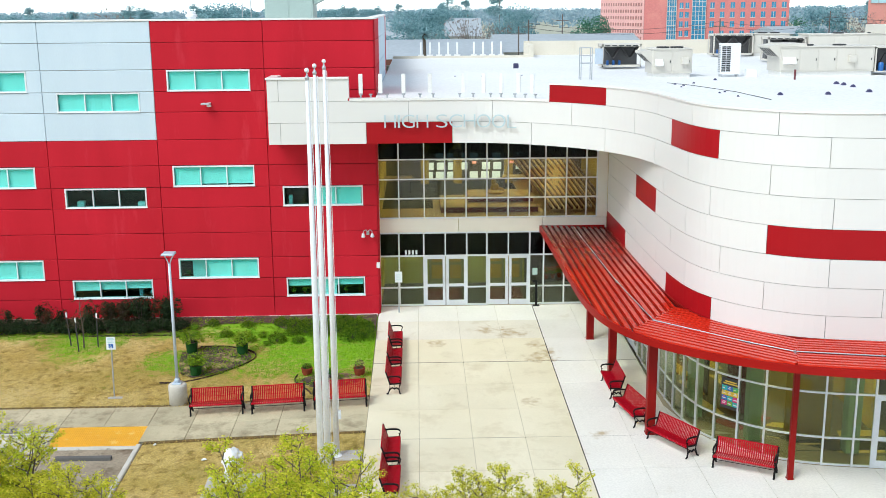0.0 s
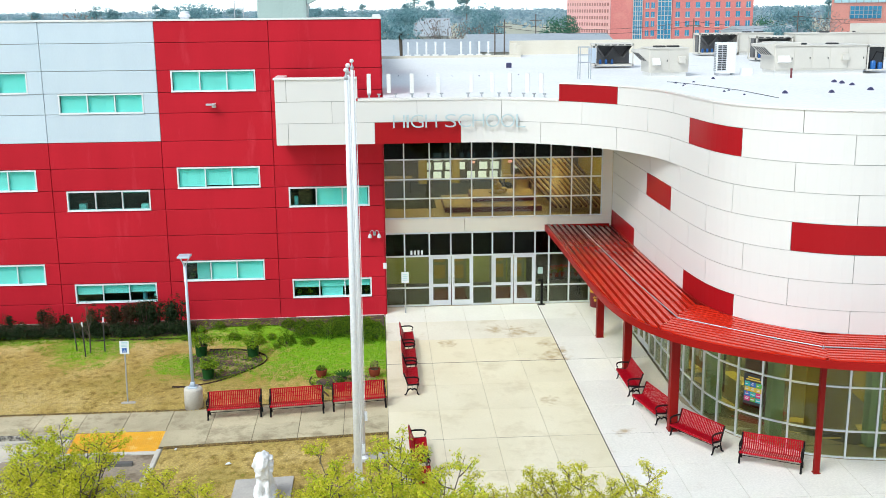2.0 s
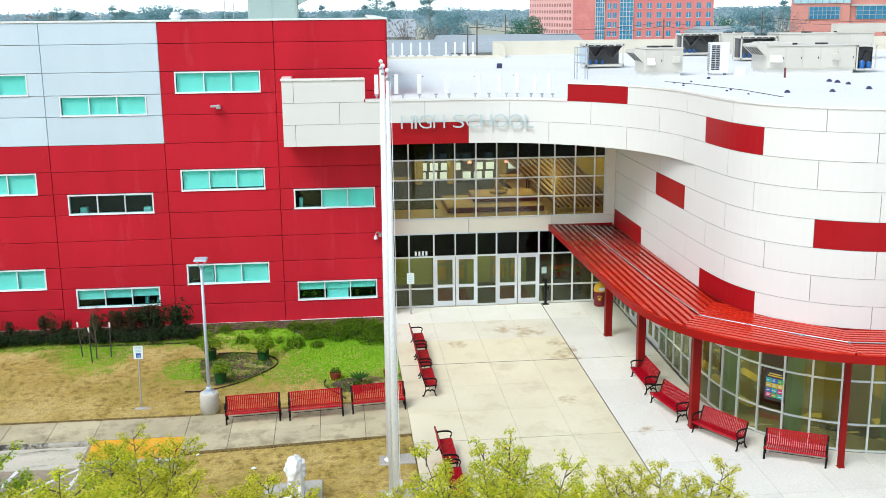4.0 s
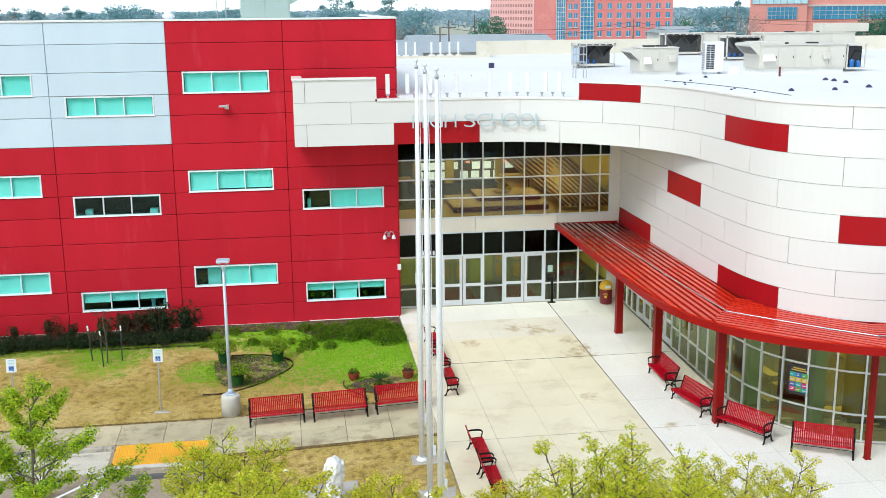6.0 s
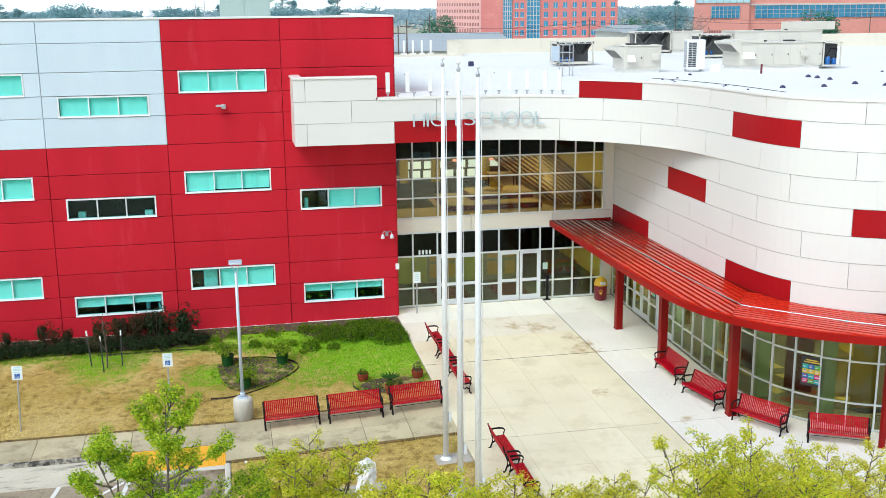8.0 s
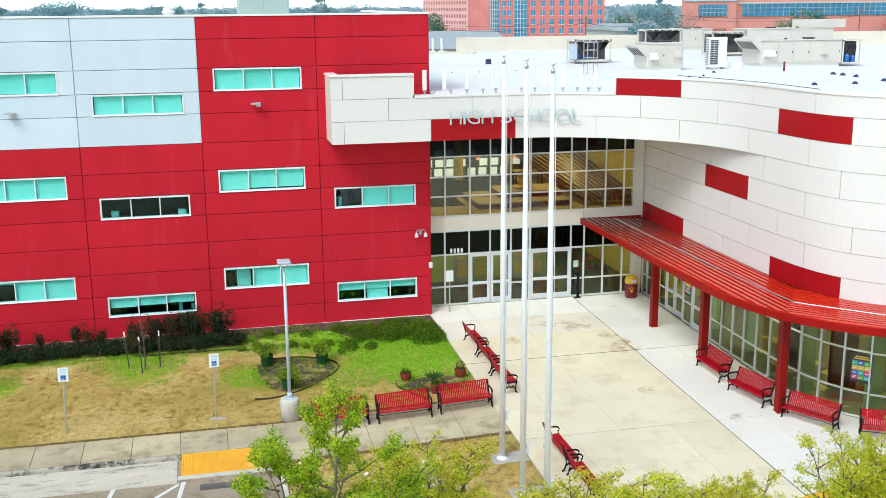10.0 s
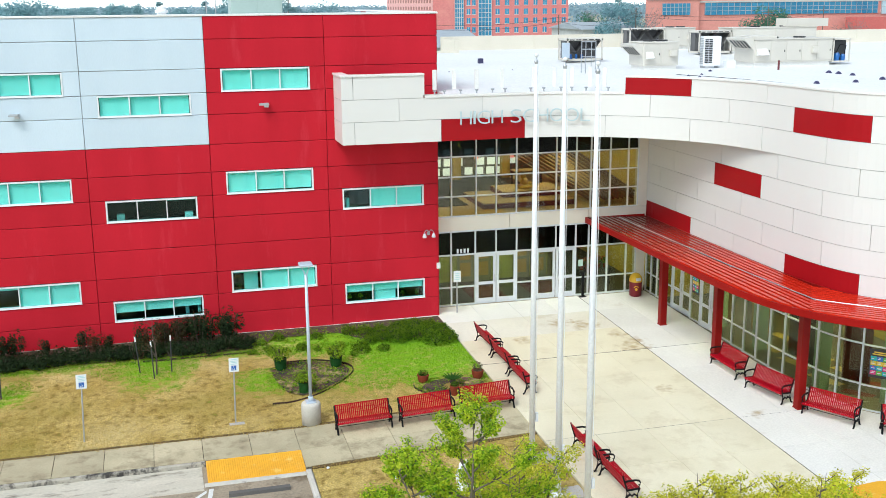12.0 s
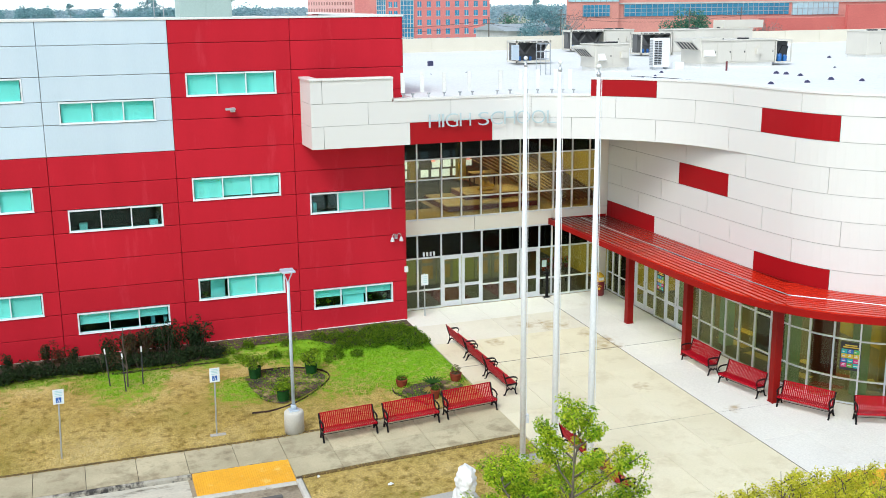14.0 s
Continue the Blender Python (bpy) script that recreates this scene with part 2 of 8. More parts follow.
YELLOW = material("yellow_tactile_paving", (0.80, 0.42, 0.025), (0.72, 0.36, 0.022), rough=0.7, fine=20, coarse=1.5, bump=0.02,
                  stain=(0.80, 0.56, 0.16), stain_scale=2.2, stain_from=0.57, stain_soft=0.12)
PAINT = material("worn_white_road_paint", (0.72, 0.72, 0.70), (0.6, 0.6, 0.57), rough=0.8, fine=20, bump=0.01)
EDGING = material("brown_plastic_edging", (0.05, 0.022, 0.02), (0.03, 0.017, 0.016), rough=0.6, fine=20)
RUBBER = material("weathered_rubber", (0.09, 0.09, 0.088), (0.14, 0.13, 0.12), rough=0.9, fine=20, bump=0.03)
SOIL = material("mulch_and_soil", (0.05, 0.034, 0.022), (0.12, 0.085, 0.05), rough=0.95, fine=30, coarse=3, bump=0.08, bdist=0.03)
MULCH = material("patchy_dark_mulch", (0.035, 0.030, 0.028), (0.15, 0.085, 0.05), rough=0.95, fine=30, coarse=2.2, bump=0.09, bdist=0.03, grain=0.8,
                 stain=(0.42, 0.32, 0.13), stain_scale=1.5, stain_from=0.53, stain_soft=0.10)
PLINTH = material("chipped_white_footing", (0.36, 0.33, 0.28), (0.26, 0.23, 0.19), rough=0.9, fine=18, coarse=1.5, bump=0.04,
                  stain=(0.80, 0.80, 0.78), stain_scale=1.1, stain_from=0.52, stain_soft=0.05)
CONCRETE = material("rough_concrete", (0.46, 0.44, 0.40), (0.38, 0.36, 0.33), rough=0.9, fine=18, coarse=1.5, bump=0.04,
                    stain=(0.27, 0.24, 0.2), stain_scale=2.5, stain_from=0.6)
STONE_WHITE = material("white_painted_stone", (0.80, 0.80, 0.79), (0.72, 0.72, 0.71), rough=0.7, fine=22, coarse=3, bump=0.06, bdist=0.02)
BEIGE_UNIT = material("beige_enamelled_sheet_metal", (0.62, 0.59, 0.52), (0.58, 0.55, 0.485), rough=0.5, fine=20, coarse=0.8, bump=0.004, vary=0.04, grain=0.04)
BEIGE_WALL = material("beige_rendered_wall", (0.72, 0.67, 0.56), (0.66, 0.61, 0.50), rough=0.8, fine=20, coarse=0.5, bump=0.02)
DARK = material("dark_machinery", (0.025, 0.027, 0.03), (0.05, 0.05, 0.052), rough=0.6, fine=20)
BLUE = material("blue_compressor_paint", (0.015, 0.10, 0.32), (0.02, 0.13, 0.4), rough=0.4)
GREEN_BOX = material("grey_green_metal", (0.36, 0.46, 0.42), (0.33, 0.42, 0.385), rough=0.55, fine=15, coarse=0.7, bump=0.003)
NAVY = material("dark_blue_flashing", (0.03, 0.03, 0.09), (0.05, 0.045, 0.11), rough=0.5)
GREEN_POT = material("green_plastic_pot", (0.010, 0.065, 0.009), (0.007, 0.045, 0.007), rough=0.5, spec=0.2)
CLAY = material("terracotta", (0.27, 0.055, 0.022), (0.17, 0.035, 0.016), rough=0.8, spec=0.2, fine=20, coarse=4, bump=0.03)
YOUNG_BARK = material("young_grey_brown_bark", (0.17, 0.14, 0.10), (0.11, 0.09, 0.065), rough=0.9, fine=40, coarse=5, bump=0.04)
# Greyed bark: distance haze is mixed into the base colour.
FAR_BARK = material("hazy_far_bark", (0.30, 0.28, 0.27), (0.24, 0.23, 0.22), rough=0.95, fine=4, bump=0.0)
BARK = material("tree_bark", (0.12, 0.095, 0.07), (0.075, 0.06, 0.045), rough=0.95, fine=30, coarse=5, bump=0.08, bdist=0.02)
BLIND = material("white_roller_blind", (0.80, 0.82, 0.80), (0.74, 0.77, 0.75), rough=0.8, fine=30, bump=0.004, vary=0.05)
# Near-black base colour puts the shade of the rooms into their surfaces.
ROOM_DARK = material("shade_dark_classroom_wall", (0.045, 0.043, 0.038), (0.035, 0.033, 0.03), rough=0.8)
CREAM = material("warm_yellow_interior_paint", (0.58, 0.44, 0.09), (0.52, 0.38, 0.07), rough=0.7, fine=20, coarse=0.6)
WOOD = material("maple_veneer", (0.48, 0.35, 0.125), (0.42, 0.29, 0.095), rough=0.4, fine=10, coarse=1.5, stretch=(1, 1, 0.15))
SLAT = material("brown_timber_slat", (0.11, 0.055, 0.02), (0.08, 0.04, 0.016), rough=0.5, fine=12, stretch=(1, 0.2, 1))
EXIT_RED = glow("lit_red_box", (1.0, 0.06, 0.04), 0.9)
MAROON = material("maroon_laminate", (0.16, 0.03, 0.035), (0.13, 0.025, 0.03), rough=0.45)
CEIL = material("white_ceiling_tile", (0.55, 0.53, 0.47), (0.5, 0.48, 0.42), rough=0.9)
COIL = material("grey_coil_fins", (0.09, 0.09, 0.092), (0.13, 0.13, 0.13), rough=0.6, fine=20)
POLE_WOOD = material("weathered_pole_wood", (0.17, 0.14, 0.12), (0.13, 0.11, 0.10), rough=0.9, fine=10)
LIGHT_DIM = glow("dim_ceiling_panel", (0.95, 1.0, 0.60), 10.0)
LIGHT_PANEL = glow("lit_ceiling_panel", (1.0, 0.85, 0.46), 11.0)
GLASS = glass("grey_tinted_glass", (0.72, 0.75, 0.58), 0.9, 0.03)
GLASS_CLEAR = glass("neutral_clear_glass", (0.74, 0.75, 0.68), 0.9, 0.035)
GLASS_GREEN = glass("aqua_tinted_glass", (0.62, 0.97, 0.94), 0.9, 0.04)
BLACK_GLASS = glass("dark_spandrel_glass", (0.10, 0.13, 0.14), 0.8, 0.012)
YELLOW_LID = material("yellow_plastic", (0.75, 0.45, 0.02), (0.68, 0.4, 0.02), rough=0.45)
BIN_MAROON = material("maroon_plastic", (0.20, 0.008, 0.016), (0.16, 0.007, 0.013), rough=0.4)
SIGN_WHITE = material("white_sign_face", (0.78, 0.82, 0.82), (0.74, 0.78, 0.78), rough=0.4)
SIGN_BLUE = material("blue_sign_print", (0.015, 0.11, 0.42), rough=0.4)
GREY_INK = material("pale_cyan_sign_print", (0.42, 0.66, 0.68), rough=0.5)
LETTER = material("brushed_white_metal_letter", (0.55, 0.66, 0.69), (0.51, 0.62, 0.65), rough=0.3, metal=0.25, fine=30, bump=0.002)
SIGN_PALE = material("cream_white_sign_metal", (0.82, 0.83, 0.81), (0.79, 0.80, 0.78), rough=0.5, fine=30, bump=0.002)
# Brick rose lightened in its base colour to suggest distance haze.
PINK = material("rose_brick", (0.64, 0.225, 0.21), (0.60, 0.205, 0.19), rough=0.85, fine=3, coarse=0.2, bump=0.0, stain=(0.70, 0.30, 0.25), stain_scale=0.08)
PINK_PALE = material("pale_rose_brick", (0.74, 0.43, 0.405), (0.70, 0.39, 0.37), rough=0.85, fine=3, coarse=0.2, bump=0.0)
BRICK_RED = material("red_brick_far", (0.62, 0.16, 0.14), (0.56, 0.14, 0.125), rough=0.85, fine=3, coarse=0.2, bump=0.0)
PALE_GLASS = material("pale_sky_glass", (0.50, 0.70, 0.76), (0.42, 0.64, 0.72), rough=0.15, fine=0.5, bump=0.0)
ORANGE = material("orange_red_brick", (0.70, 0.31, 0.26), (0.66, 0.28, 0.235), rough=0.85, fine=3, coarse=0.2, bump=0.0)
HALL_FILL_PANEL = glow("added_hall_fill_glow", (1.0, 0.93, 0.62), 16.0)
BLUE_GLASS = material("blue_mirror_glass", (0.03, 0.20, 0.36), (0.06, 0.28, 0.44), rough=0.15, fine=0.5, coarse=0.4, bump=0.0)
FAR_ROOF = material("grey_metal_roof", (0.38, 0.42, 0.45), (0.33, 0.37, 0.40), rough=0.6, fine=2, coarse=0.2, bump=0.0)
FAR_WALL = material("far_pale_wall", (0.60, 0.60, 0.58), (0.52, 0.52, 0.50), rough=0.8, fine=2, bump=0.0)
FAR_BRICK = material("far_red_brick", (0.30, 0.13, 0.10), (0.26, 0.11, 0.085), rough=0.9, fine=4, bump=0.0)
LEAF_SPRING = leaf_material("fresh_yellow_green_leaves", (0.42, 0.45, 0.015), (0.88, 0.82, 0.09))
LEAF_SPRING_GREEN = leaf_material("yellowish_green_leaves", (0.30, 0.44, 0.012), (0.80, 0.84, 0.06))
LEAF_GREEN = leaf_material("young_green_leaves", (0.11, 0.29, 0.010), (0.60, 0.74, 0.04))
LEAF_DARK = leaf_material("dark_evergreen_leaves", (0.009, 0.026, 0.009), (0.05, 0.09, 0.028))
LEAF_MID = leaf_material("mid_green_leaves", (0.024, 0.085, 0.008), (0.19, 0.31, 0.028))
LEAF_DOME = leaf_material("glossy_clipped_leaves", (0.012, 0.070, 0.004), (0.27, 0.44, 0.022))
LEAF_POT = leaf_material("yellow_green_leaves", (0.05, 0.16, 0.008), (0.42, 0.58, 0.03))
LEAF_PALM = leaf_material("deep_green_fronds", (0.012, 0.075, 0.010), (0.06, 0.17, 0.02))
LEAF_DRY = leaf_material("dry_grey_green_leaves", (0.09, 0.09, 0.045), (0.24, 0.20, 0.11))
LEAF_WEED = leaf_material("bright_weed_leaves", (0.07, 0.22, 0.008), (0.38, 0.55, 0.03))
LEAF_RUST = leaf_material("reddish_new_leaves", (0.10, 0.04, 0.025), (0.06, 0.07, 0.02))
# Pale blue-green: the haze of distance is put into this leaf colour.
LEAF_FAR = leaf_material("hazed_far_leaves", (0.13, 0.29, 0.31), (0.38, 0.56, 0.61))
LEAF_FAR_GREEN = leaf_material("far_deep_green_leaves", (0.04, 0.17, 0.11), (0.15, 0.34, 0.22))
# Twig brown lightened with the same painted haze.
LEAF_FAR_BROWN = leaf_material("hazed_bare_twigs", (0.22, 0.18, 0.16), (0.33, 0.28, 0.26))
BLADE = leaf_material("dry_grass_blades", (0.38, 0.27, 0.055), (0.60, 0.46, 0.15))
BLADE_GREEN = leaf_material("green_grass_blades", (0.08, 0.28, 0.003), (0.32, 0.58, 0.008))


def lawn_material():
    """Dormant straw-coloured turf, turning green towards the entrance and in patches."""
    m = material("dormant_lawn_turf", (0.41, 0.29, 0.06), (0.58, 0.435, 0.15), rough=0.95, fine=20, coarse=0.9, bump=0.1, bdist=0.05, grain=0.85)
    n, l = m.node_tree.nodes, m.node_tree.links
    p = n["Principled BSDF"]
    straw = p.inputs["Base Color"].links[0].from_socket
    geo = n.new("ShaderNodeNewGeometry")
    sep = n.new("ShaderNodeSeparateXYZ")
    l.new(geo.outputs["Position"], sep.inputs[0])
    t = n.new("ShaderNodeTexNoise")
    t.inputs["Scale"].default_value, t.inputs["Detail"].default_value = 0.55, 6.0
    l.new(geo.outputs["Position"], t.inputs["Vector"])

    def calc(op, a, b, clamp=False):
        x = n.new("ShaderNodeMath")
        x.operation, x.use_clamp = op, clamp
        for k, v in enumerate((a, b)):
            if isinstance(v, (int, float)):
                x.inputs[k].default_value = v
            else:
                l.new(v, x.inputs[k])
        return x.outputs[0]

    def span(sock, lo, hi):
        r = n.new("ShaderNodeMapRange")
        r.inputs["From Min"].default_value, r.inputs["From Max"].default_value = lo, hi
        l.new(sock, r.inputs["Value"])
        return r.outputs[0]

    east = span(sep.outputs[0], -9.2, -4.3)             # greener towards the entrance
    back = span(sep.outputs[1], 32.3, 36.2)             # and away from the pavement
    strip = span(sep.outputs[1], 37.8, 38.9)            # green along the shrub bed
    wet = calc("ADD", calc("MULTIPLY", east, back), calc("MULTIPLY", strip, 0.6))
    for cx, cy, r_ in ((-12.6, 37.5, 1.9), (-9.1, 36.3, 1.5), (-17.4, 37.0, 1.5)):      # watered rings round the saplings and pots
        dv = n.new("ShaderNodeVectorMath")
        dv.operation = "DISTANCE"
        dv.inputs[1].default_value = (cx, cy, -0.3)
        l.new(geo.outputs["Position"], dv.inputs[0])
        wet = calc("ADD", wet, calc("MULTIPLY", span(dv.outputs["Value"], r_, r_ * 0.35), 0.75))
    mott = n.new("ShaderNodeTexNoise")
    mott.inputs["Scale"].default_value, mott.inputs["Detail"].default_value = 4.2, 9.0
    l.new(geo.outputs["Position"], mott.inputs["Vector"])
    both = calc("ADD", calc("MULTIPLY", t.outputs["Fac"], 0.45), calc("MULTIPLY", calc("SUBTRACT", mott.outputs["Fac"], 0.5), 1.5))
    fac = span(calc("ADD", calc("MULTIPLY", wet, 0.75), both), 0.48, 0.95)
    dk = n.new("ShaderNodeMix")
    dk.data_type = "RGBA"
    dk.inputs[7].default_value = (0.22, 0.145, 0.026, 1)
    l.new(straw, dk.inputs[6])
    l.new(span(mott.outputs["Fac"], 0.48, 0.68), dk.inputs[0])
    straw = dk.outputs[2]
    pale = n.new("ShaderNodeTexNoise")
    pale.inputs["Scale"].default_value, pale.inputs["Detail"].default_value = 0.32, 3.0
    l.new(geo.outputs["Position"], pale.inputs["Vector"])
    for lo, hi, tint in ((0.52, 0.72, (0.27, 0.225, 0.03, 1)), (0.48, 0.30, (0.68, 0.54, 0.24, 1))):   # olive and bleached areas
        ol = n.new("ShaderNodeMix")
        ol.data_type = "RGBA"
        ol.inputs[7].default_value = tint
        l.new(straw, ol.inputs[6])
        l.new(calc("MULTIPLY", span(pale.outputs["Fac"], lo, hi), 0.6), ol.inputs[0])
        straw = ol.outputs[2]
    x = n.new("ShaderNodeMix")
    x.data_type = "RGBA"
    l.new(fac, x.inputs[0])
    l.new(straw, x.inputs[6])
    t2 = n.new("ShaderNodeTexNoise")
    t2.inputs["Scale"].default_value = 9.0
    l.new(geo.outputs["Position"], t2.inputs["Vector"])
    gmix = n.new("ShaderNodeMix")
    gmix.data_type = "RGBA"
    gmix.inputs[6].default_value, gmix.inputs[7].default_value = (0.10, 0.27, 0.003, 1), (0.34, 0.58, 0.008, 1)
    l.new(t2.outputs["Fac"], gmix.inputs[0])
    l.new(gmix.outputs[2], x.inputs[7])
    l.new(x.outputs[2], p.inputs["Base Color"])
    return m


LAWN = lawn_material()


# ---- building blocks ----
class Geo:
    """Collects vertices and faces of one mesh."""

    def __init__(self):
        self.v, self.f = [], []

    def add(self, verts, faces):
        k = len(self.v)
        self.v += [tuple(p) for p in verts]
        self.f += [tuple(i + k for i in q) for q in faces]
        return self

    def box(self, x0, y0, z0, x1, y1, z1, m=None):
        v = [Vector((x, y, z)) for z in (z0, z1) for y in (y0, y1) for x in (x0, x1)]
        if m is not None:
            v = [m @ p for p in v]
        return self.add(v, [(0, 2, 3, 1), (4, 5, 7, 6), (0, 1, 5, 4), (2, 6, 7, 3), (0, 4, 6, 2), (1, 3, 7, 5)])

    def cbox(self, x0, y0, z0, x1, y1, z1, c=0.01, m=None):
        """A box with chamfered upright and top edges."""
        ring = [(x0 + c, y0), (x1 - c, y0), (x1, y0 + c), (x1, y1 - c), (x1 - c, y1), (x0 + c, y1), (x0, y1 - c), (x0, y0 + c)]
        cx, cy = (x0 + x1) / 2, (y0 + y1) / 2
        top = [(x - math.copysign(c, x - cx), y - math.copysign(c, y - cy)) for x, y in ring]
        v = [Vector((x, y, z0)) for x, y in ring] + [Vector((x, y, z1 - c)) for x, y in ring] + [Vector((x, y, z1)) for x, y in top]
        if m is not None:
            v = [m @ p for p in v]
        f = [tuple(range(7, -1, -1)), tuple(range(16, 24))]
        for r in (0, 8):
            f += [(r + i, r + (i + 1) % 8, r + 8 + (i + 1) % 8, r + 8 + i) for i in range(8)]
        return self.add(v, f)

    def prism(self, poly, z0, z1):
        n = len(poly)
        v = [(x, y, z0) for x, y in poly] + [(x, y, z1) for x, y in poly]
        return self.add(v, [tuple(range(n - 1, -1, -1)), tuple(range(n, 2 * n))] + [(i, (i + 1) % n, n + (i + 1) % n, n + i) for i in range(n)])

    def tube(self, path, r, n=8, cap=True):
        """A round bar along a path; r is one radius or one per point."""
        path = [Vector(p) for p in path]
        rr = r if isinstance(r, (list, tuple)) else [r] * len(path)
        v = []
        for i, p in enumerate(path):
            d = (path[min(i + 1, len(path) - 1)] - path[max(i - 1, 0)]).normalized()
            a = d.orthogonal().normalized() if abs(d.z) < 0.99 else Vector((1, 0, 0))
            if abs(d.z) < 0.99:
                a = d.cross(Vector((0, 0, 1))).normalized()
            b = d.cross(a)
            v += [p + (a * math.cos(t) + b * math.sin(t)) * rr[i] for t in (2 * math.pi * k / n for k in range(n))]
        f = [(i * n + k, i * n + (k + 1) % n, (i + 1) * n + (k + 1) % n, (i + 1) * n + k) for i in range(len(path) - 1) for k in range(n)]
        if cap:
            f += [tuple(range(n - 1, -1, -1)), tuple(range((len(path) - 1) * n, len(path) * n))]
        return self.add(v, f)

    def lathe(self, x, y, profile, n=16):
        """A turned body: profile is a list of (radius, height)."""
        v = [(x + r * math.cos(2 * math.pi * k / n), y + r * math.sin(2 * math.pi * k / n), z) for r, z in profile for k in range(n)]
        m = len(profile)
        f = [(i * n + k, i * n + (k + 1) % n, (i + 1) * n + (k + 1) % n, (i + 1) * n + k) for i in range(m - 1) for k in range(n)]
        return self.add(v, f + [tuple(range(n - 1, -1, -1)), tuple(range((m - 1) * n, m * n))])

    def mesh(self, name, mat, smooth=False):
        me = bpy.data.meshes.new(name)
        me.from_pydata(self.v, [], self.f)
        me.update()
        bm = bmesh.new()
        bm.from_mesh(me)
        bmesh.ops.recalc_face_normals(bm, faces=bm.faces)
        bm.to_mesh(me)
        bm.free()
        if smooth:
            for p in me.polygons:
                p.use_smooth = True
        me.materials.append(mat)
        return me


def part(name, geo, mat, parent=None, label="", smooth=False):
    """One mesh object, under a thing or a part when one is given."""
    ob = new(name, geo.mesh(name, mat, smooth) if isinstance(geo, Geo) else geo)
    if parent is not None:
        ob.parent = parent
    if label:
        ob["label"] = label
    return ob


def thing(name, label, category, group="", kind="", at=(0, 0, 0), turn=0):
    ob = new(name)
    ob.empty_display_size = 0.2
    ob.matrix_basis = pose(*at, 0, 0, turn)
    return tagged(ob, label, category, group, kind)


def setting(name, geo, mat, label, category, smooth=False):
    return tagged(part(name, geo, mat, None, "", smooth), label, category, "", "structure")


SLOPE, DOOR_LINE = 0.028, 42.0


def ease(a, b, v):
    t = min(max((v - a) / (b - a), 0.0), 1.0)
    return t * t * (3 - 2 * t)


def gz(y, x=0.0):
    """Height of the gently falling forecourt, which dips further towards the parking area in the west."""
    return SLOPE * (min(max(y, -20), DOOR_LINE) - DOOR_LINE) - 0.24 * min(max((-1.7 - x) / 6.8, 0.0), 1.0) * ease(39.0, 32.5, y)


def slab(geo, x0, y0, x1, y1, top=0.0, thick=0.12, c=0.012):
    """A paving slab that follows the fall of the forecourt, with eased edges."""
    pts = [(x0, y0), (x1, y0), (x1, y1), (x0, y1)]
    ins = [(x0 + c, y0 + c), (x1 - c, y0 + c), (x1 - c, y1 - c), (x0 + c, y1 - c)]
    v = [(x, y, gz(y, x) + top - thick) for x, y in pts] + [(x, y, gz(y, x) + top - c) for x, y in pts] + [(x, y, gz(y, x) + top) for x, y in ins]
    f = [(3, 2, 1, 0), (8, 9, 10, 11)]
    for r in (0, 4):
        f += [(r + i, r + (i + 1) % 4, r + 4 + (i + 1) % 4, r + 4 + i) for i in range(4)]
    return geo.add(v, f)


class Path:
    """A smooth plan curve with arc length, and its outer side to the right of the way."""

    def __init__(self, pts, step=0.12):
        p = [Vector((x, y)) for x, y in pts]
        p = [p[0] * 2 - p[1]] + p + [p[-1] * 2 - p[-2]]
        out = []
        for i in range(1, len(p) - 2):
            a, b, c, d = p[i - 1:i + 3]
            n = max(1, int((c - b).length / step))
            ta, tb = (c - a), (d - b)
            la, lb = max(ta.length, 1e-6), max(tb.length, 1e-6)
            ta, tb = ta / la * (c - b).length, tb / lb * (c - b).length
            for k in range(n):
                t = k / n
                out.append(b * (2 * t**3 - 3 * t**2 + 1) + ta * (t**3 - 2 * t**2 + t) + c * (-2 * t**3 + 3 * t**2) + tb * (t**3 - t**2))
        out.append(p[-2])
        self.p = out
        self.s = [0.0]
        for a, b in zip(out, out[1:]):
            self.s.append(self.s[-1] + (b - a).length)
        self.length = self.s[-1]

    def at(self, s):
        s = min(max(s, 0), self.length)
        i = min(int(np.searchsorted(self.s, s, "right")) - 1, len(self.p) - 2)
        a, b = self.p[i], self.p[i + 1]
        d = (b - a).normalized()
        lo, hi = self.p[max(i - 1, 0)], self.p[min(i + 2, len(self.p) - 1)]
        n = (hi - lo).normalized()
        return a + d * (s - self.s[i]), n, Vector((n.y, -n.x))

    def near(self, x, y):
        q = Vector((x, y))
        return self.s[min(range(len(self.p)), key=lambda i: (self.p[i] - q).length)]

    def strip(self, geo, s0, s1, z0, z1, out=0.0, thick=0.05, step=0.3):
        """A curved board standing on the curve from s0 to s1."""
        n = max(1, int(round((s1 - s0) / step)))
        v = []
        for k in range(n + 1):
            p, d, o = self.at(s0 + (s1 - s0) * k / n)
            a, b = p + o * out, p + o * (out - thick)
            v += [(a.x, a.y, z0), (a.x, a.y, z1), (b.x, b.y, z1), (b.x, b.y, z0)]
        f = [(0, 1, 2, 3), (4 * n + 3, 4 * n + 2, 4 * n + 1, 4 * n)]
        for k in range(n):
            for j in range(4):
                f.append((4 * k + j, 4 * k + 4 + j, 4 * k + 4 + (j + 1) % 4, 4 * k + (j + 1) % 4))
        return geo.add(v, f)


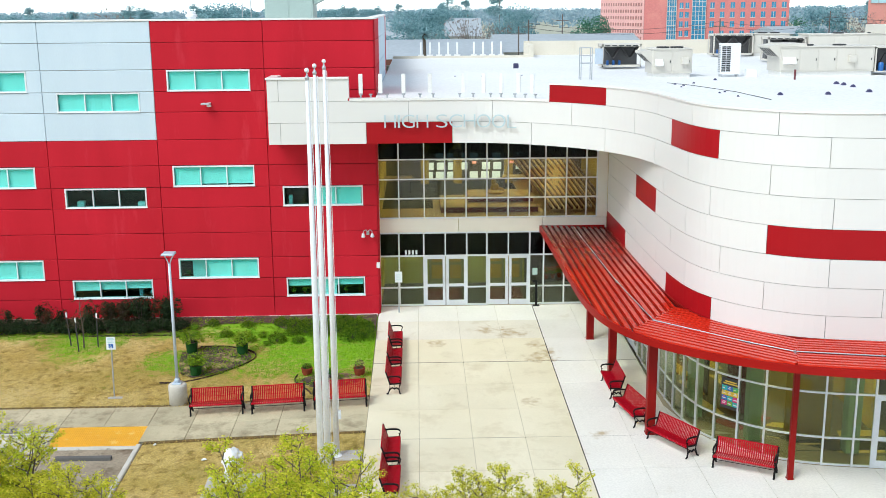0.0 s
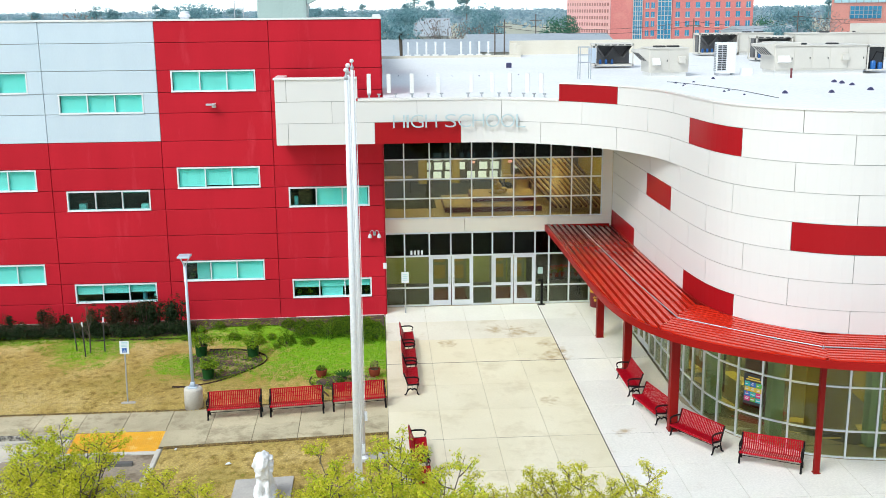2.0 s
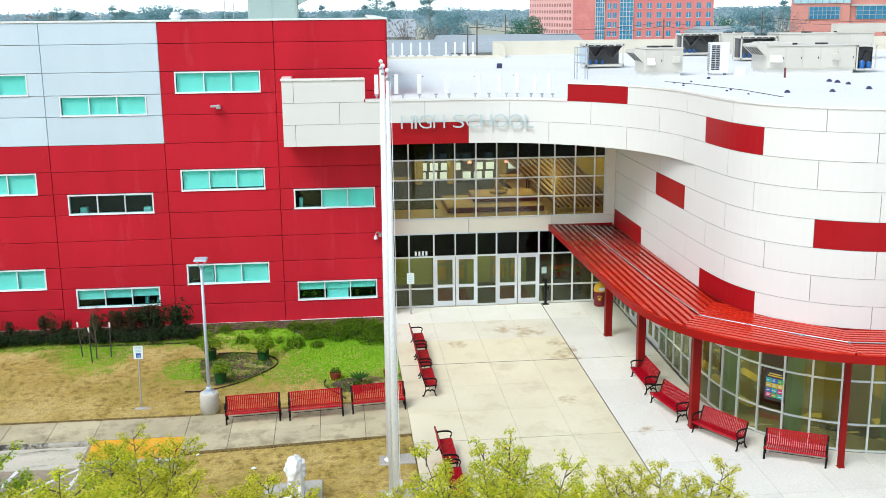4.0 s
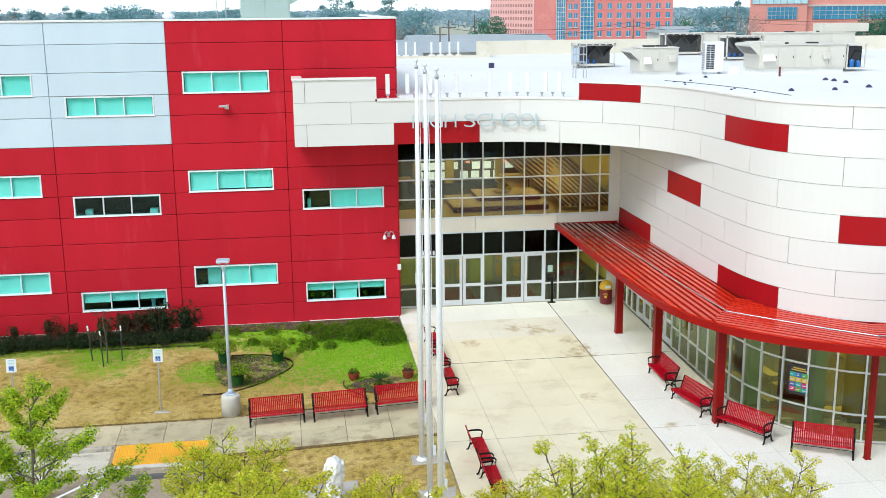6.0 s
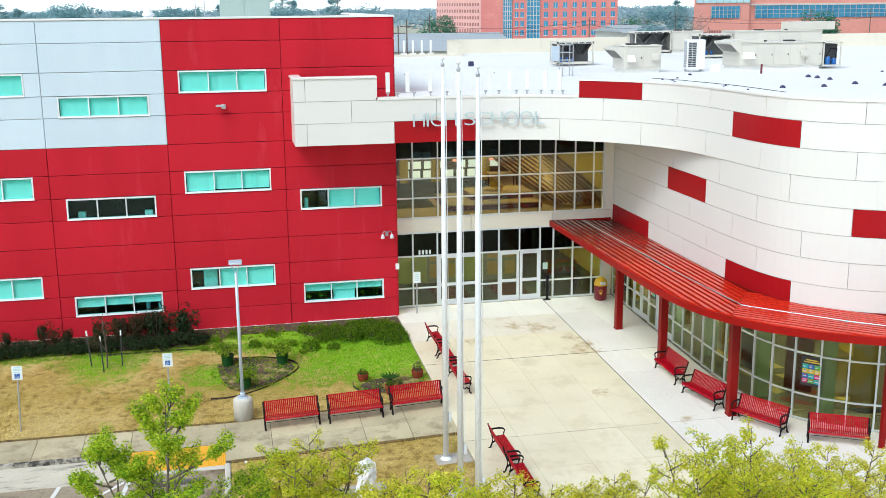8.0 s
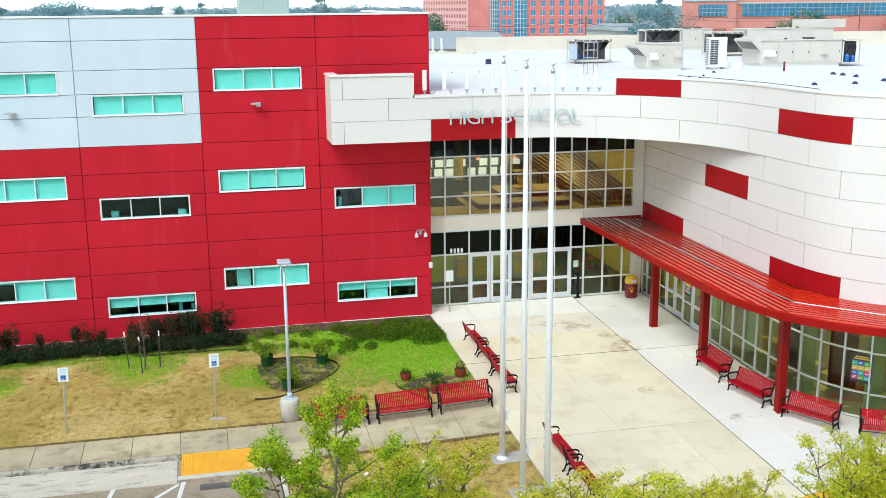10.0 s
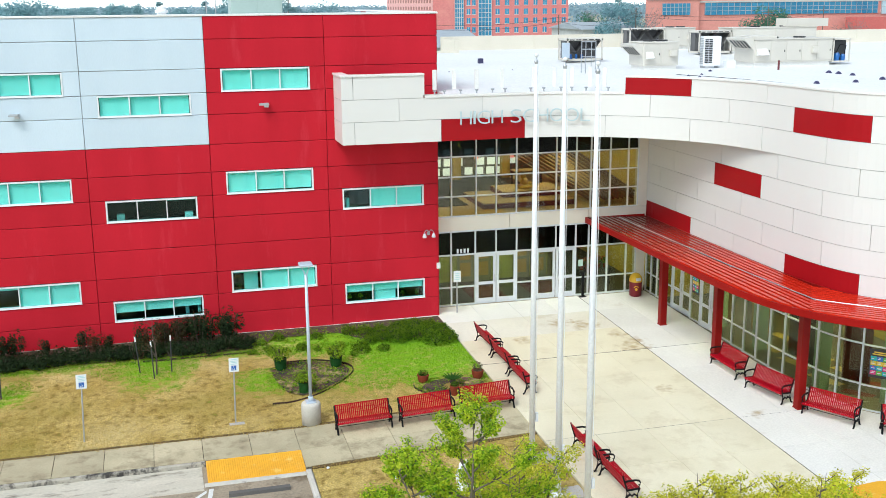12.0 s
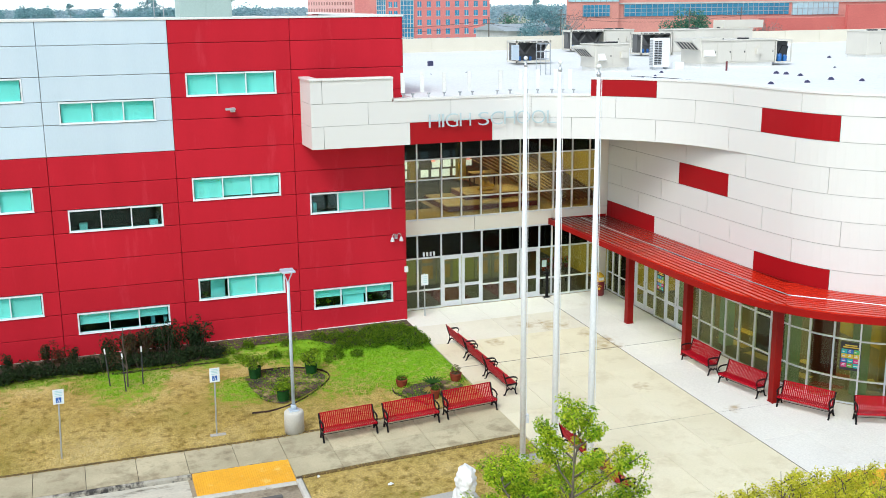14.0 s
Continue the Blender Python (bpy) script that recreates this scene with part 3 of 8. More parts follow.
FASCIA = Path([(-5.6, 39.6), (-2.0, 39.6), (1.2, 39.6), (2.3, 39.52), (3.4, 39.2), (4.45, 38.65), (5.6, 37.8), (6.54, 36.7), (7.2, 35.45),
               (7.58, 34.1), (7.76, 32.4), (7.90, 30.7), (8.1, 29.75), (8.38, 29.08), (8.85, 28.4), (9.46, 27.82), (10.15, 27.38), (10.95, 27.08), (12.3, 26.83), (16, 26.2), (26, 25.0)])
WALL_E = Path([(7.72, 42.33), (7.72, 38), (7.74, 34.0), (7.77, 32.4), (7.90, 30.7), (8.1, 29.75), (8.38, 29.08), (8.85, 28.4), (9.46, 27.82), (10.15, 27.38), (10.95, 27.08), (12.3, 26.83), (16, 26.2), (26, 25.0)])

SPOTS = [(3.5, 38.7, 0.6), (4.27, 37.3, 0.45), (4.6, 36.5, 0.45), (2.6, 39.1, 0.5), (3.5, 31.95, 0.38), (4.2, 36.0, 0.5), (0.6, 37.6, 0.4), (4.65, 35.7, 0.3), (5.37, 29.4, 0.3)]
for m_ in (SLAB_OLD, SLAB_MID, SLAB_NEW):
    rust_spots(m_, SPOTS, (0.40, 0.285, 0.13))

# ---- ground ----
g = Geo()
_ys = [-400, -20, 5, 41.0, 60, 3500]
_v = [(x, y, gz(y) - (0.16 if y > 50 else 0.46)) for y in _ys for x in (-3500, 3500)]
g.add(_v, [(2 * i, 2 * i + 1, 2 * i + 3, 2 * i + 2) for i in range(len(_ys) - 1)])
# Base colour kept pale so that it carries the far haze.
setting("ground", g, material("distant_ground", (0.36, 0.37, 0.28), (0.43, 0.42, 0.33), rough=0.95, fine=2, coarse=0.02, bump=0.0), "flat pale green and grey ground reaching the horizon", "ground")


def turf(name, x0, x1, y0, y1, label, lift=0.0):
    """Lawn as an uneven sheet with a cut edge."""
    nx, ny = max(2, int((x1 - x0) / 0.35)), max(2, int((y1 - y0) / 0.35))
    g = Geo()
    v = []
    for j in range(ny + 1):
        for i in range(nx + 1):
            x, y = x0 + (x1 - x0) * i / nx, y0 + (y1 - y0) * j / ny
            e = 0.0 if 0 < i < nx and 0 < j < ny else -0.03
            v.append((x, y, gz(y, x) + lift + e + 0.025 * noise.noise(Vector((x * 0.7, y * 0.7, 3))) + 0.008 * noise.noise(Vector((x * 4, y * 4, 1)))))
    f = [(j * (nx + 1) + i, j * (nx + 1) + i + 1, (j + 1) * (nx + 1) + i + 1, (j + 1) * (nx + 1) + i) for j in range(ny) for i in range(nx)]
    g.add(v, f)
    return setting(name, g, LAWN, label, "lawn", True)


turf("lawn_1", -34, -1.72, 32.64, 41.25, "patchy lawn, straw-coloured with a bright green part near the entrance")
turf("lawn_2", -8.42, -1.72, -14.0, 29.88, "straw-coloured lawn patch in front of the pavement", -0.01)
for i, (x0, y0, x1, y1) in enumerate([(-34, 32.59, -8.5, 32.72), (-8.5, 32.59, -1.73, 32.72), (-8.42, 29.80, -1.73, 29.93)]):
    g = Geo()
    slab(g, x0, y0, x1, y1, 0.006, 0.1, 0.02)
    setting("lawn_border_%d" % (i + 1), g, THATCH, "dark matted edge of the lawn along the pavement", "lawn edge")

# roadway, kerbs
g = Geo()
g.add([(x, y, gz(y, x) - 0.13) for y in (-15, 31.02) for x in (-34, -8.6)], [(0, 1, 3, 2)])
road = setting("road", g, ROAD, "worn light concrete parking area with brown stains", "road")
for i, (x0, y0, x1, y1) in enumerate([(-34, 30.95, -11.29, 31.08), (-8.6, -14, -8.44, 29.78)]):
    g = Geo()
    slab(g, x0, y0, x1, y1, 0.005, 0.3, 0.03)
    setting("kerb_%d" % (i + 1), g, KERB if i == 0 else KERB_PALE, "stained concrete kerb along the parking area", "kerb")

g = Geo()
slab(g, -34, 29.5, -11.4, 30.94, -0.118, 0.1, 0.006)
setting("gutter_apron", g, GUTTER, "pale concrete gutter apron with black grime along the kerb", "pavement")
g = Geo()
g.box(-11.28, 31.07, gz(31.0, -9.9) - 0.2, -8.55, 31.089, gz(31.0, -9.9) - 0.004)
setting("kerb_4", g, KERB, "black-stained kerb face behind the yellow ramp", "kerb")
# painted bays
for x0, y0, x1, y1 in ((-11.15, 29.55, -12.25, 21.5), (-13.0, 29.6, -14.4, 21.5)):
    g = Geo()
    g.add([(x0, y0, gz(y0, x0) - 0.126), (x0 - 0.12, y0, gz(y0, x0) - 0.126), (x1 - 0.12, y1, gz(y1, x1) - 0.126), (x1, y1, gz(y1, x1) - 0.126)], [(0, 1, 2, 3)])
    part("bay_line", g, PAINT, road)
for k in range(4):
    x0, y0 = -11.35 - 0.13 * k, 29.5 - 1.0 * k
    g = Geo()
    g.add([(x0, y0, gz(y0, x0) - 0.126), (x0 - 1.35, y0 - 1.5, gz(y0 - 1.5, x0) - 0.126), (x0 - 1.35, y0 - 1.66, gz(y0 - 1.66, x0) - 0.126), (x0, y0 - 0.16, gz(y0 - 0.16, x0) - 0.126)], [(0, 1, 2, 3)])
    part("hatch_line", g, PAINT, road)

# ---- paving ----
base = Geo()
base.add([(x, y, gz(y) - 0.009) for x, y in ((-1.7, -12), (7.72, -12), (30, -12), (30, 27), (12.3, 27.6), (8.2, 30.5), (7.72, 33), (7.72, 42.4), (-1.7, 42.4))], [tuple(range(9))])
plaza = setting("pavement", base, JOINT_PALE, "wide concrete forecourt with dark joints and brown stains", "pavement")
for x0, y0, x1, y1 in ((4.622, 12.8, 4.658, 42.2), (-1.68, 29.232, 4.61, 29.268), (4.67, 29.24, 8.6, 29.26), (-1.68, 35.575, 4.61, 35.625), (4.67, 35.588, 7.7, 35.612)):
    g = Geo()
    slab(g, x0, y0, x1, y1, -0.005, 0.03, 0.002)
    part("joint_filler", g, JOINT, plaza, "dark joint filler")
walk_bed = Geo()
WALK_X = [-1.7 - 1.375 * k for k in range(6)]
for x1, x0 in zip(WALK_X, WALK_X[1:]):
    walk_bed.add([(x, y, gz(y, x) - 0.03) for x, y in ((x0, 29.86), (x1, 29.86), (x1, 32.66), (x0, 32.66))], [(0, 1, 2, 3)])
walk_bed.add([(x, y, gz(y, x) - 0.03) for x, y in ((-34, 31.03), (WALK_X[-1], 31.03), (WALK_X[-1], 32.66), (-34, 32.66))], [(0, 1, 2, 3)])
sidewalk = setting("sidewalk", walk_bed, JOINT, "stained grey-brown concrete footpath beside the lawn", "pavement")

# yellow ramp with ribs
ramp = Geo()
rx0, rx1, ry0, ry1 = -11.28, -8.55, 29.9, 31.065
za, zb = gz(ry0, -9.9) - 0.115, gz(ry1, -9.9) - 0.006
ramp.add([(rx0, ry0, za), (rx1, ry0, za), (rx1, ry1, zb), (rx0, ry1, zb), (rx0, ry0, za - 0.2), (rx1, ry0, za - 0.2), (rx1, ry1, zb - 0.2), (rx0, ry1, zb - 0.2)],
         [(0, 1, 2, 3), (0, 4, 5, 1), (1, 5, 6, 2), (3, 7, 4, 0), (2, 6, 7, 3)])
tactile = setting("tactile_ramp", ramp, YELLOW, "worn yellow ribbed dropped-kerb ramp", "ramp")
rib = Geo()
L = math.hypot(ry1 - ry0, zb - za)
rib.cbox(-0.018, 0.03, 0, 0.018, L - 0.03, 0.012, 0.006)
rib_mesh = rib.mesh("rib", YELLOW)
for k in range(44):
    o = part("rib", rib_mesh, YELLOW, tactile)
    o.matrix_basis = Matrix.Translation((rx0 + 0.04 + k * (rx1 - rx0 - 0.08) / 43, ry0, za)) @ pose(0, 0, 0, math.degrees(math.atan2(zb - za, ry1 - ry0)))
g = Geo()
slab(g, -11.38, 29.68, -8.6, 29.885, -0.105, 0.2, 0.01)
setting("kerb_3", g, KERB_PALE, "low concrete edge below the yellow ramp", "kerb")
g = Geo()
g.prism([(-10.78, 28.93), (-9.14, 28.93), (-9.14, 29.09), (-10.78, 29.09)], gz(29.0, -10) - 0.13, gz(29.0, -10) - 0.03)
part("wheel_stop", g, RUBBER)
tagged(bpy.data.objects["wheel_stop"], "dark weathered wheel stop lying across a parking bay", "wheel stop")


# ---- three-storey block ----
WX = [-27.25, -22.98, -18.72, -14.46, -10.18, -5.9, -1.66]
WZ = [-0.2, 0.76, 1.56, 2.41, 3.44, 4.47, 5.29, 6.15, 7.16, 8.24, 9.03, 9.87, 10.9, 11.70]
WY = 41.27
west = thing("school_block", "three-storey school block of red and pale blue-grey concrete panels", "building", kind="structure")
west.name = "wall_west"
backing, backing_pale = Geo(), Geo()
WINDOWS = []
panels = []
for c in range(6):
    rows = (2, 6, 10) if c % 2 == 0 else (1, 5, 9)      # alternating window courses: lower in every other bay
    for r in range(13):
        x0, x1, z0, z1 = WX[c], WX[c + 1], WZ[r], WZ[r + 1]
        pale = c < 4 and z0 > 7
        use = [(x0, x1)]
        if r in rows and not (c == 5 and r == 9):
            wx0, wx1 = x0 + 0.52, x1 - 0.56
            use = [(x0, wx0), (wx1, x1)]
            WINDOWS.append((c, r, wx0, wx1, z0 + 0.015, z1 - 0.015))
        for a, b in use:
            (backing_pale if pale else backing).box(a, WY + 0.06, z0, b, WY + 0.3, z1)
            panels.append((a + (0.009 if a == x0 else 0), b - (0.009 if b == x1 else 0), z0 + 0.009, z1 - 0.009, pale))
backing.box(-1.96, WY + 0.31, -0.2, -1.68, 56, 11.64)
part("wall_core", backing, GROOVE, west)
part("wall_core", backing_pale, GROOVE_GREY, west)
for a, b, z0, z1, pale in panels:
    g = Geo()
    c = 0.012
    v = [(x, WY + c, z) for x, z in ((a, z0), (b, z0), (b, z1), (a, z1))] + [(x, WY, z) for x, z in ((a + c, z0 + c), (b - c, z0 + c), (b - c, z1 - c), (a + c, z1 - c))] + \
        [(x, WY + 0.06, z) for x, z in ((a, z0), (b, z0), (b, z1), (a, z1))]
    g.add(v, [(4, 5, 6, 7)] + [(i, (i + 1) % 4, 4 + (i + 1) % 4, 4 + i) for i in range(4)] + [(8 + i, 8 + (i + 1) % 4, (i + 1) % 4, i) for i in range(4)])
    part("wall_panel", g, WHITE_WALL if pale else RED_WALL, west)
# return wall towards the roof behind
for y0, y1, mat_ in ((WY + 0.075, 45.6, RED_WALL), (45.63, 54.6, WHITE_WALL), (54.63, 56, RED_WALL)):
    for z0, z1 in zip(WZ, WZ[1:]):
        g = Geo()
        g.box(-1.68, y0, z0 + 0.012, -1.62, y1, z1 - 0.012)
        part("wall_panel", g, mat_, west)
g = Geo()
g.cbox(-27.3, WY - 0.03, 11.70, -1.6, WY + 0.35, 11.77, 0.012)
g.cbox(-1.98, WY + 0.36, 11.70, -1.6, 56, 11.77, 0.012)
part("coping", g, CAP, west, "white metal coping")
g = Geo()
g.box(-27.3, WY + 0.36, 11.2, -1.98, 70, 11.5)
setting("roof_west", g, ROOF, "flat pale roof of the three-storey block", "roof")
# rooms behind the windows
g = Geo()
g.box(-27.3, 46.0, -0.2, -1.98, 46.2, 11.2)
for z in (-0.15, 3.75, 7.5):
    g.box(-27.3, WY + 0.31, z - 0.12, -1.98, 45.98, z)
setting("wall_classroom", g, ROOM_DARK, "classroom walls and floors, coloured dark for the shade behind windows", "wall")
g = Geo()
g.cbox(-27.3, WY - 0.22, -0.3, -5.3, WY - 0.005, -0.02, 0.02)
setting("plinth", g, PLINTH, "chipped pale concrete footing along the red wall", "wall")
g = Geo()
g.cbox(-5.3, WY - 0.22, -0.3, -1.72, WY - 0.005, 0.0, 0.02)
setting("plinth_2", g, STONE_WHITE, "white painted footing of the red wall beside the entrance", "wall")


def window_west(x0, x1, z0, z1, blinds):
    w = tagged(thing("window", "white-framed window with three panes and %s" % ("closed pale blinds" if min(blinds) > 0.9 else "partly raised blinds" if max(blinds) > 0.1 else "raised blinds and a dark room"), "window", kind="structure"))
    y = WY
    fr = Geo()
    t = 0.055
    for a in ((x0, z0, x1, z0 + t), (x0, z1 - t, x1, z1), (x0, z0 + t, x0 + t, z1 - t), (x1 - t, z0 + t, x1, z1 - t)):
        fr.box(a[0], y - 0.015, a[1], a[2], y + 0.14, a[3])
    part("window_frame", fr, WHITE_METAL, w)
    third = (x1 - x0 - 2 * t) / 3
    for k in range(3):
        a, b = x0 + t + k * third, x0 + t + (k + 1) * third
        if k:
            m = Geo()
            m.box(a - 0.02, y + 0.0, z0 + t, a + 0.02, y + 0.12, z1 - t)
            part("mullion", m, WHITE_METAL, w)
        p = Geo()
        p.box(a + (0.02 if k else 0), y + 0.06, z0 + t, b - (0.02 if k < 2 else 0), y + 0.068, z1 - t)
        o = part("pane", p, GLASS_GREEN, w)
        o.visible_shadow = False
        if blinds[k] > 0.02:
            d = Geo()
            h = z1 - t - (z1 - z0 - 2 * t) * blinds[k]
            n = 6
            v = []
            for i in range(n + 1):
                xx = a + 0.025 + (b - a - 0.05) * i / n
                yy = y + 0.10 + 0.006 * math.sin(i * 2.1 + a)
                v += [(xx, yy, h), (xx, yy, z1 - t)]
            d.add(v, [(2 * i, 2 * i + 2, 2 * i + 3, 2 * i + 1) for i in range(n)])
            d.box(a + 0.025, y + 0.093, h - 0.02, b - 0.025, y + 0.107, h)
            part("blind", d, BLIND, w)
    s = Geo()
    s.cbox(x0 - 0.01, y - 0.035, z0 - 0.008, x1 + 0.01, y - 0.016, z0 + 0.012, 0.004)
    part("window_sill", s, WHITE_METAL, w)
    return w


BLINDS = {(4, 2): (0.05, 1.0, 1.0), (5, 5): (0.0, 0.96, 0.97), (3, 5): (0.0, 0.0, 0.03), (3, 1): (0.55, 0.5, 0.45), (5, 1): (0.42, 0.4, 0.38),
          (2, 2): (0.1, 1.0, 1.0), (4, 6): (0.95, 0.9, 0.9), (2, 10): (1.0, 0.95, 1.0)}
for i, (c, r, x0, x1, z0, z1) in enumerate(WINDOWS):
    w = window_west(x0, x1, z0, z1, BLINDS.get((c, r), (1.0, 0.99, 1.0)))
    w.name = "window_%d" % (i + 1)


# ---- curved cream front ----
COURSE = [3.13, 3.92, 4.70, 5.49, 6.30, 7.13, 7.94, 8.74]
TOP = 9.36
east = thing("wall_east", "curved front clad in cream panels with scattered red ones", "building", kind="structure")
core = Geo()
WALL_E.strip(core, 0, WALL_E.length, 3.1, 7.2, -0.035, 0.25, 0.4)
FASCIA.strip(core, 0.3, FASCIA.length, 7.16, 8.72, -0.035, 0.3, 0.4)
s5 = FASCIA.near(4.75, 38.5)
FASCIA.strip(core, s5, FASCIA.length, 8.72, TOP - 0.03, -0.035, 0.3, 0.4)
core.box(-5.56, 39.66, 8.72, -2.62, 39.95, 9.55)
core.box(-5.56, 39.95, 7.16, -5.3, WY - 0.02, 9.55)
part("wall_core", core, GROOVE_GREY, east)


def clad(path, z0, z1, joints, reds):
    """A course of cladding panels between the joints; reds lists (from, to) that are red."""
    for a, b in zip(joints, joints[1:]):
        g = Geo()
        path.strip(g, a + 0.008, b - 0.008, z0 + 0.007, z1 - 0.007, 0.0, 0.03, 0.28)
        red = any(abs(a - r0) < 1.0 for r0 in reds)
        part("panel", g, PANEL_RED if red else PANEL, east)


def row(anchor, step, lo, hi):
    k = math.floor((anchor - lo) / step)
    js = [anchor - k * step + i * step for i in range(int((hi - anchor) / step) + k + 1)]
    js = [j for j in js if lo + 0.15 < j < hi - 0.1]
    return [lo] + js + [hi]


E_END, F_END = 26.0, FASCIA.near(16, 26.2) + 4
s3 = FASCIA.near(9.6, 27.72)
clad(FASCIA, COURSE[7], TOP, [s5, FASCIA.near(6.54, 36.7)] + row(s3, 3.2, FASCIA.near(6.54, 36.7), F_END)[1:], [s5])
s1, s2 = FASCIA.near(7.77, 32.19), FASCIA.near(8.36, 29.08)
clad(FASCIA, COURSE[6], COURSE[7], row(s1, s2 - s1, 0, F_END), [s1])
clad(FASCIA, COURSE[5], COURSE[6], [0, 0.45, 3.66, 6.89] + row(FASCIA.near(9.5, 27.8), 3.2, 6.89, F_END)[1:], [3.66])
w1, w2, w3 = WALL_E.near(9.44, 27.83), WALL_E.near(10.92, 27.09), WALL_E.near(8.3, 29.25)
clad(WALL_E, COURSE[4], COURSE[5], row(w3, w2 - w3, 0, E_END), [])
clad(WALL_E, COURSE[3], COURSE[4], [0, 2.35, 5.47, 8.57, (8.57 + w1) / 2, w1] + [w1 + 3.1 * k for k in range(1, 4)] + [E_END], [5.47, w1, w1 + 3.1, w1 + 6.2])
clad(WALL_E, COURSE[2], COURSE[3], row(w2, 3.1, 0, E_END), [])
clad(WALL_E, COURSE[1], COURSE[2], row(w1, 3.1, 0, E_END), [])
r1, r2 = WALL_E.near(7.78, 32.1), WALL_E.near(8.36, 29.08)
clad(WALL_E, COURSE[0], COURSE[1], [0, 0.4] + row(r1, r2 - r1, 0.4, r2 + 0.2)[1:-1] + row(w2, w2 - r2, r2, E_END)[1:], [0.4, r1])
# raised end block of the fascia, its end face, and the copings
for z0, z1, js in ((8.74, 9.55, (0, 0.42, 3.0)),):
    clad(FASCIA, z0, z1, js, [])
for z0, z1 in ((7.14, 7.94), (7.94, 8.74), (8.74, 9.55)):
    g = Geo()
    g.box(-5.6, 39.62, z0 + 0.007, -5.56, WY - 0.01, z1 - 0.007)
    part("panel", g, PANEL, east)
g = Geo()
g.cbox(-5.64, 39.56, 9.55, -2.56, 39.98, 9.62, 0.012)
g.cbox(-5.64, 39.99, 9.55, -5.26, WY - 0.01, 9.62, 0.012)
g.cbox(-2.62, 39.6, 8.84, -2.56, 39.97, 9.545, 0.01)
FASCIA.strip(g, 3.05, s5, 8.74, 8.83, 0.03, 0.45, 0.3)
FASCIA.strip(g, s5, F_END, TOP, TOP + 0.06, 0.03, 0.42, 0.3)
part("coping", g, CAP, east, "white metal coping")
# soffit of the portal
pts = [FASCIA.at(s)[0] + FASCIA.at(s)[2] * -0.05 for s in np.linspace(0.1, FASCIA.near(7.72, 33.0), 50)]
g = Geo()
g.prism([(p.x, p.y) for p in pts] + [(7.75, 42.6), (-1.7, 42.6), (-1.7, WY + 0.02), (-5.5, WY - 0.02)], 7.16, 7.2)
setting("ceiling_portal", g, CAP, "pale soffit under the projecting fascia", "ceiling")
# roof of the low building, its edges and the back parapets
pts = [FASCIA.at(s)[0] - FASCIA.at(s)[2] * 0.34 for s in np.linspace(3.1, F_END, 90)]
g = Geo()
g.prism([(p.x, p.y) for p in pts] + [(60, 25), (60, 74), (-1.6, 74), (-1.6, 40.1)], 8.3, 8.8)
setting("roof_east", g, ROOF, "flat white membrane roof", "roof")
g = Geo()
g.box(7.4, 74.0, 8.4, 60, 74.3, 9.75)
g.box(7.4, 70.6, 8.4, 7.7, 74.0, 9.6)
g.box(-1.6, 70.6, 8.4, 7.4, 70.9, 8.95)
for k in range(16):
    g.box(7.55 + 3.3 * k, 73.975, 8.5, 7.58 + 3.3 * k, 74.0, 9.7)
setting("wall_parapet", g, BEIGE_WALL, "low beige parapet at the back of the roof", "wall")
g = Geo()
for x in (26.0,):
    g.box(x, 25.3, -0.6, 60, 25.6, 9.3)
g.box(-27.3, WY + 0.35, -0.2, -27.0, 70, 11.2)
g.box(-27.3, 70, -0.2, 60, 70.3, 8.4)
g.box(59.7, 25.6, -0.2, 60, 74, 8.4)
setting("wall_rear", g, BEIGE_WALL, "plain outer walls closing the school", "wall")

# ---- entrance glazing ----
GY = 42.33
MX = [-1.64, -0.82, 0.21, 1.06, 1.92, 2.77, 3.64, 4.51, 5.16, 6.02, 6.83, 7.27]
entrance = thing("window_entrance", "tall aluminium-framed entrance glazing in two bands", "window", kind="structure")


def bar(name, x0, x1, z0, z1, y0=GY - 0.06, y1=GY + 0.06, parent=entrance):
    g = Geo()
    g.box(x0, y0, z0, x1, y1, z1)
    return part(name, g, ALU, parent)


UZ = [3.72, 4.53, 5.32, 6.13, 7.14]
for x in MX:
    bar("mullion", x - 0.025, x + 0.025, UZ[0], UZ[-1])
for z in UZ:
    for a, b in zip(MX, MX[1:]):
        bar("transom", a + 0.026, b - 0.026, z - 0.025, z + 0.025, GY - 0.05, GY + 0.05)
LX = [-1.64, -0.85, 0.17, 1.94, 2.77, 4.54, 5.12, 5.97, 6.83, 7.27]
DOORS = {2, 4}
for x in LX:
    bar("mullion", x - 0.03, x + 0.03, 0.0, 3.1)
for x in (1.055, 3.655):
    bar("mullion", x - 0.025, x + 0.025, 2.16, 3.1)
for i, (a, b) in enumerate(zip(LX, LX[1:])):
    bar("transom", a + 0.031, b - 0.031, 2.10, 2.16)
    bar("transom", a + 0.031, b - 0.031, 3.07, 3.13)
    if i not in DOORS:
        bar("transom", a + 0.031, b - 0.031, 0.76, 0.81)
        bar("transom", a + 0.031, b - 0.031, 0.0, 0.06)
for a, b in zip(MX, MX[1:]):
    for k, (z0, z1) in enumerate(zip(UZ, UZ[1:])):
        g = Geo()
        g.box(a + 0.02, GY - 0.006, z0 + 0.02, b - 0.02, GY + 0.006, z1 - 0.02)
        o = part("pane", g, BLACK_GLASS if k == 3 else GLASS_CLEAR, entrance)
        o.visible_shadow = False
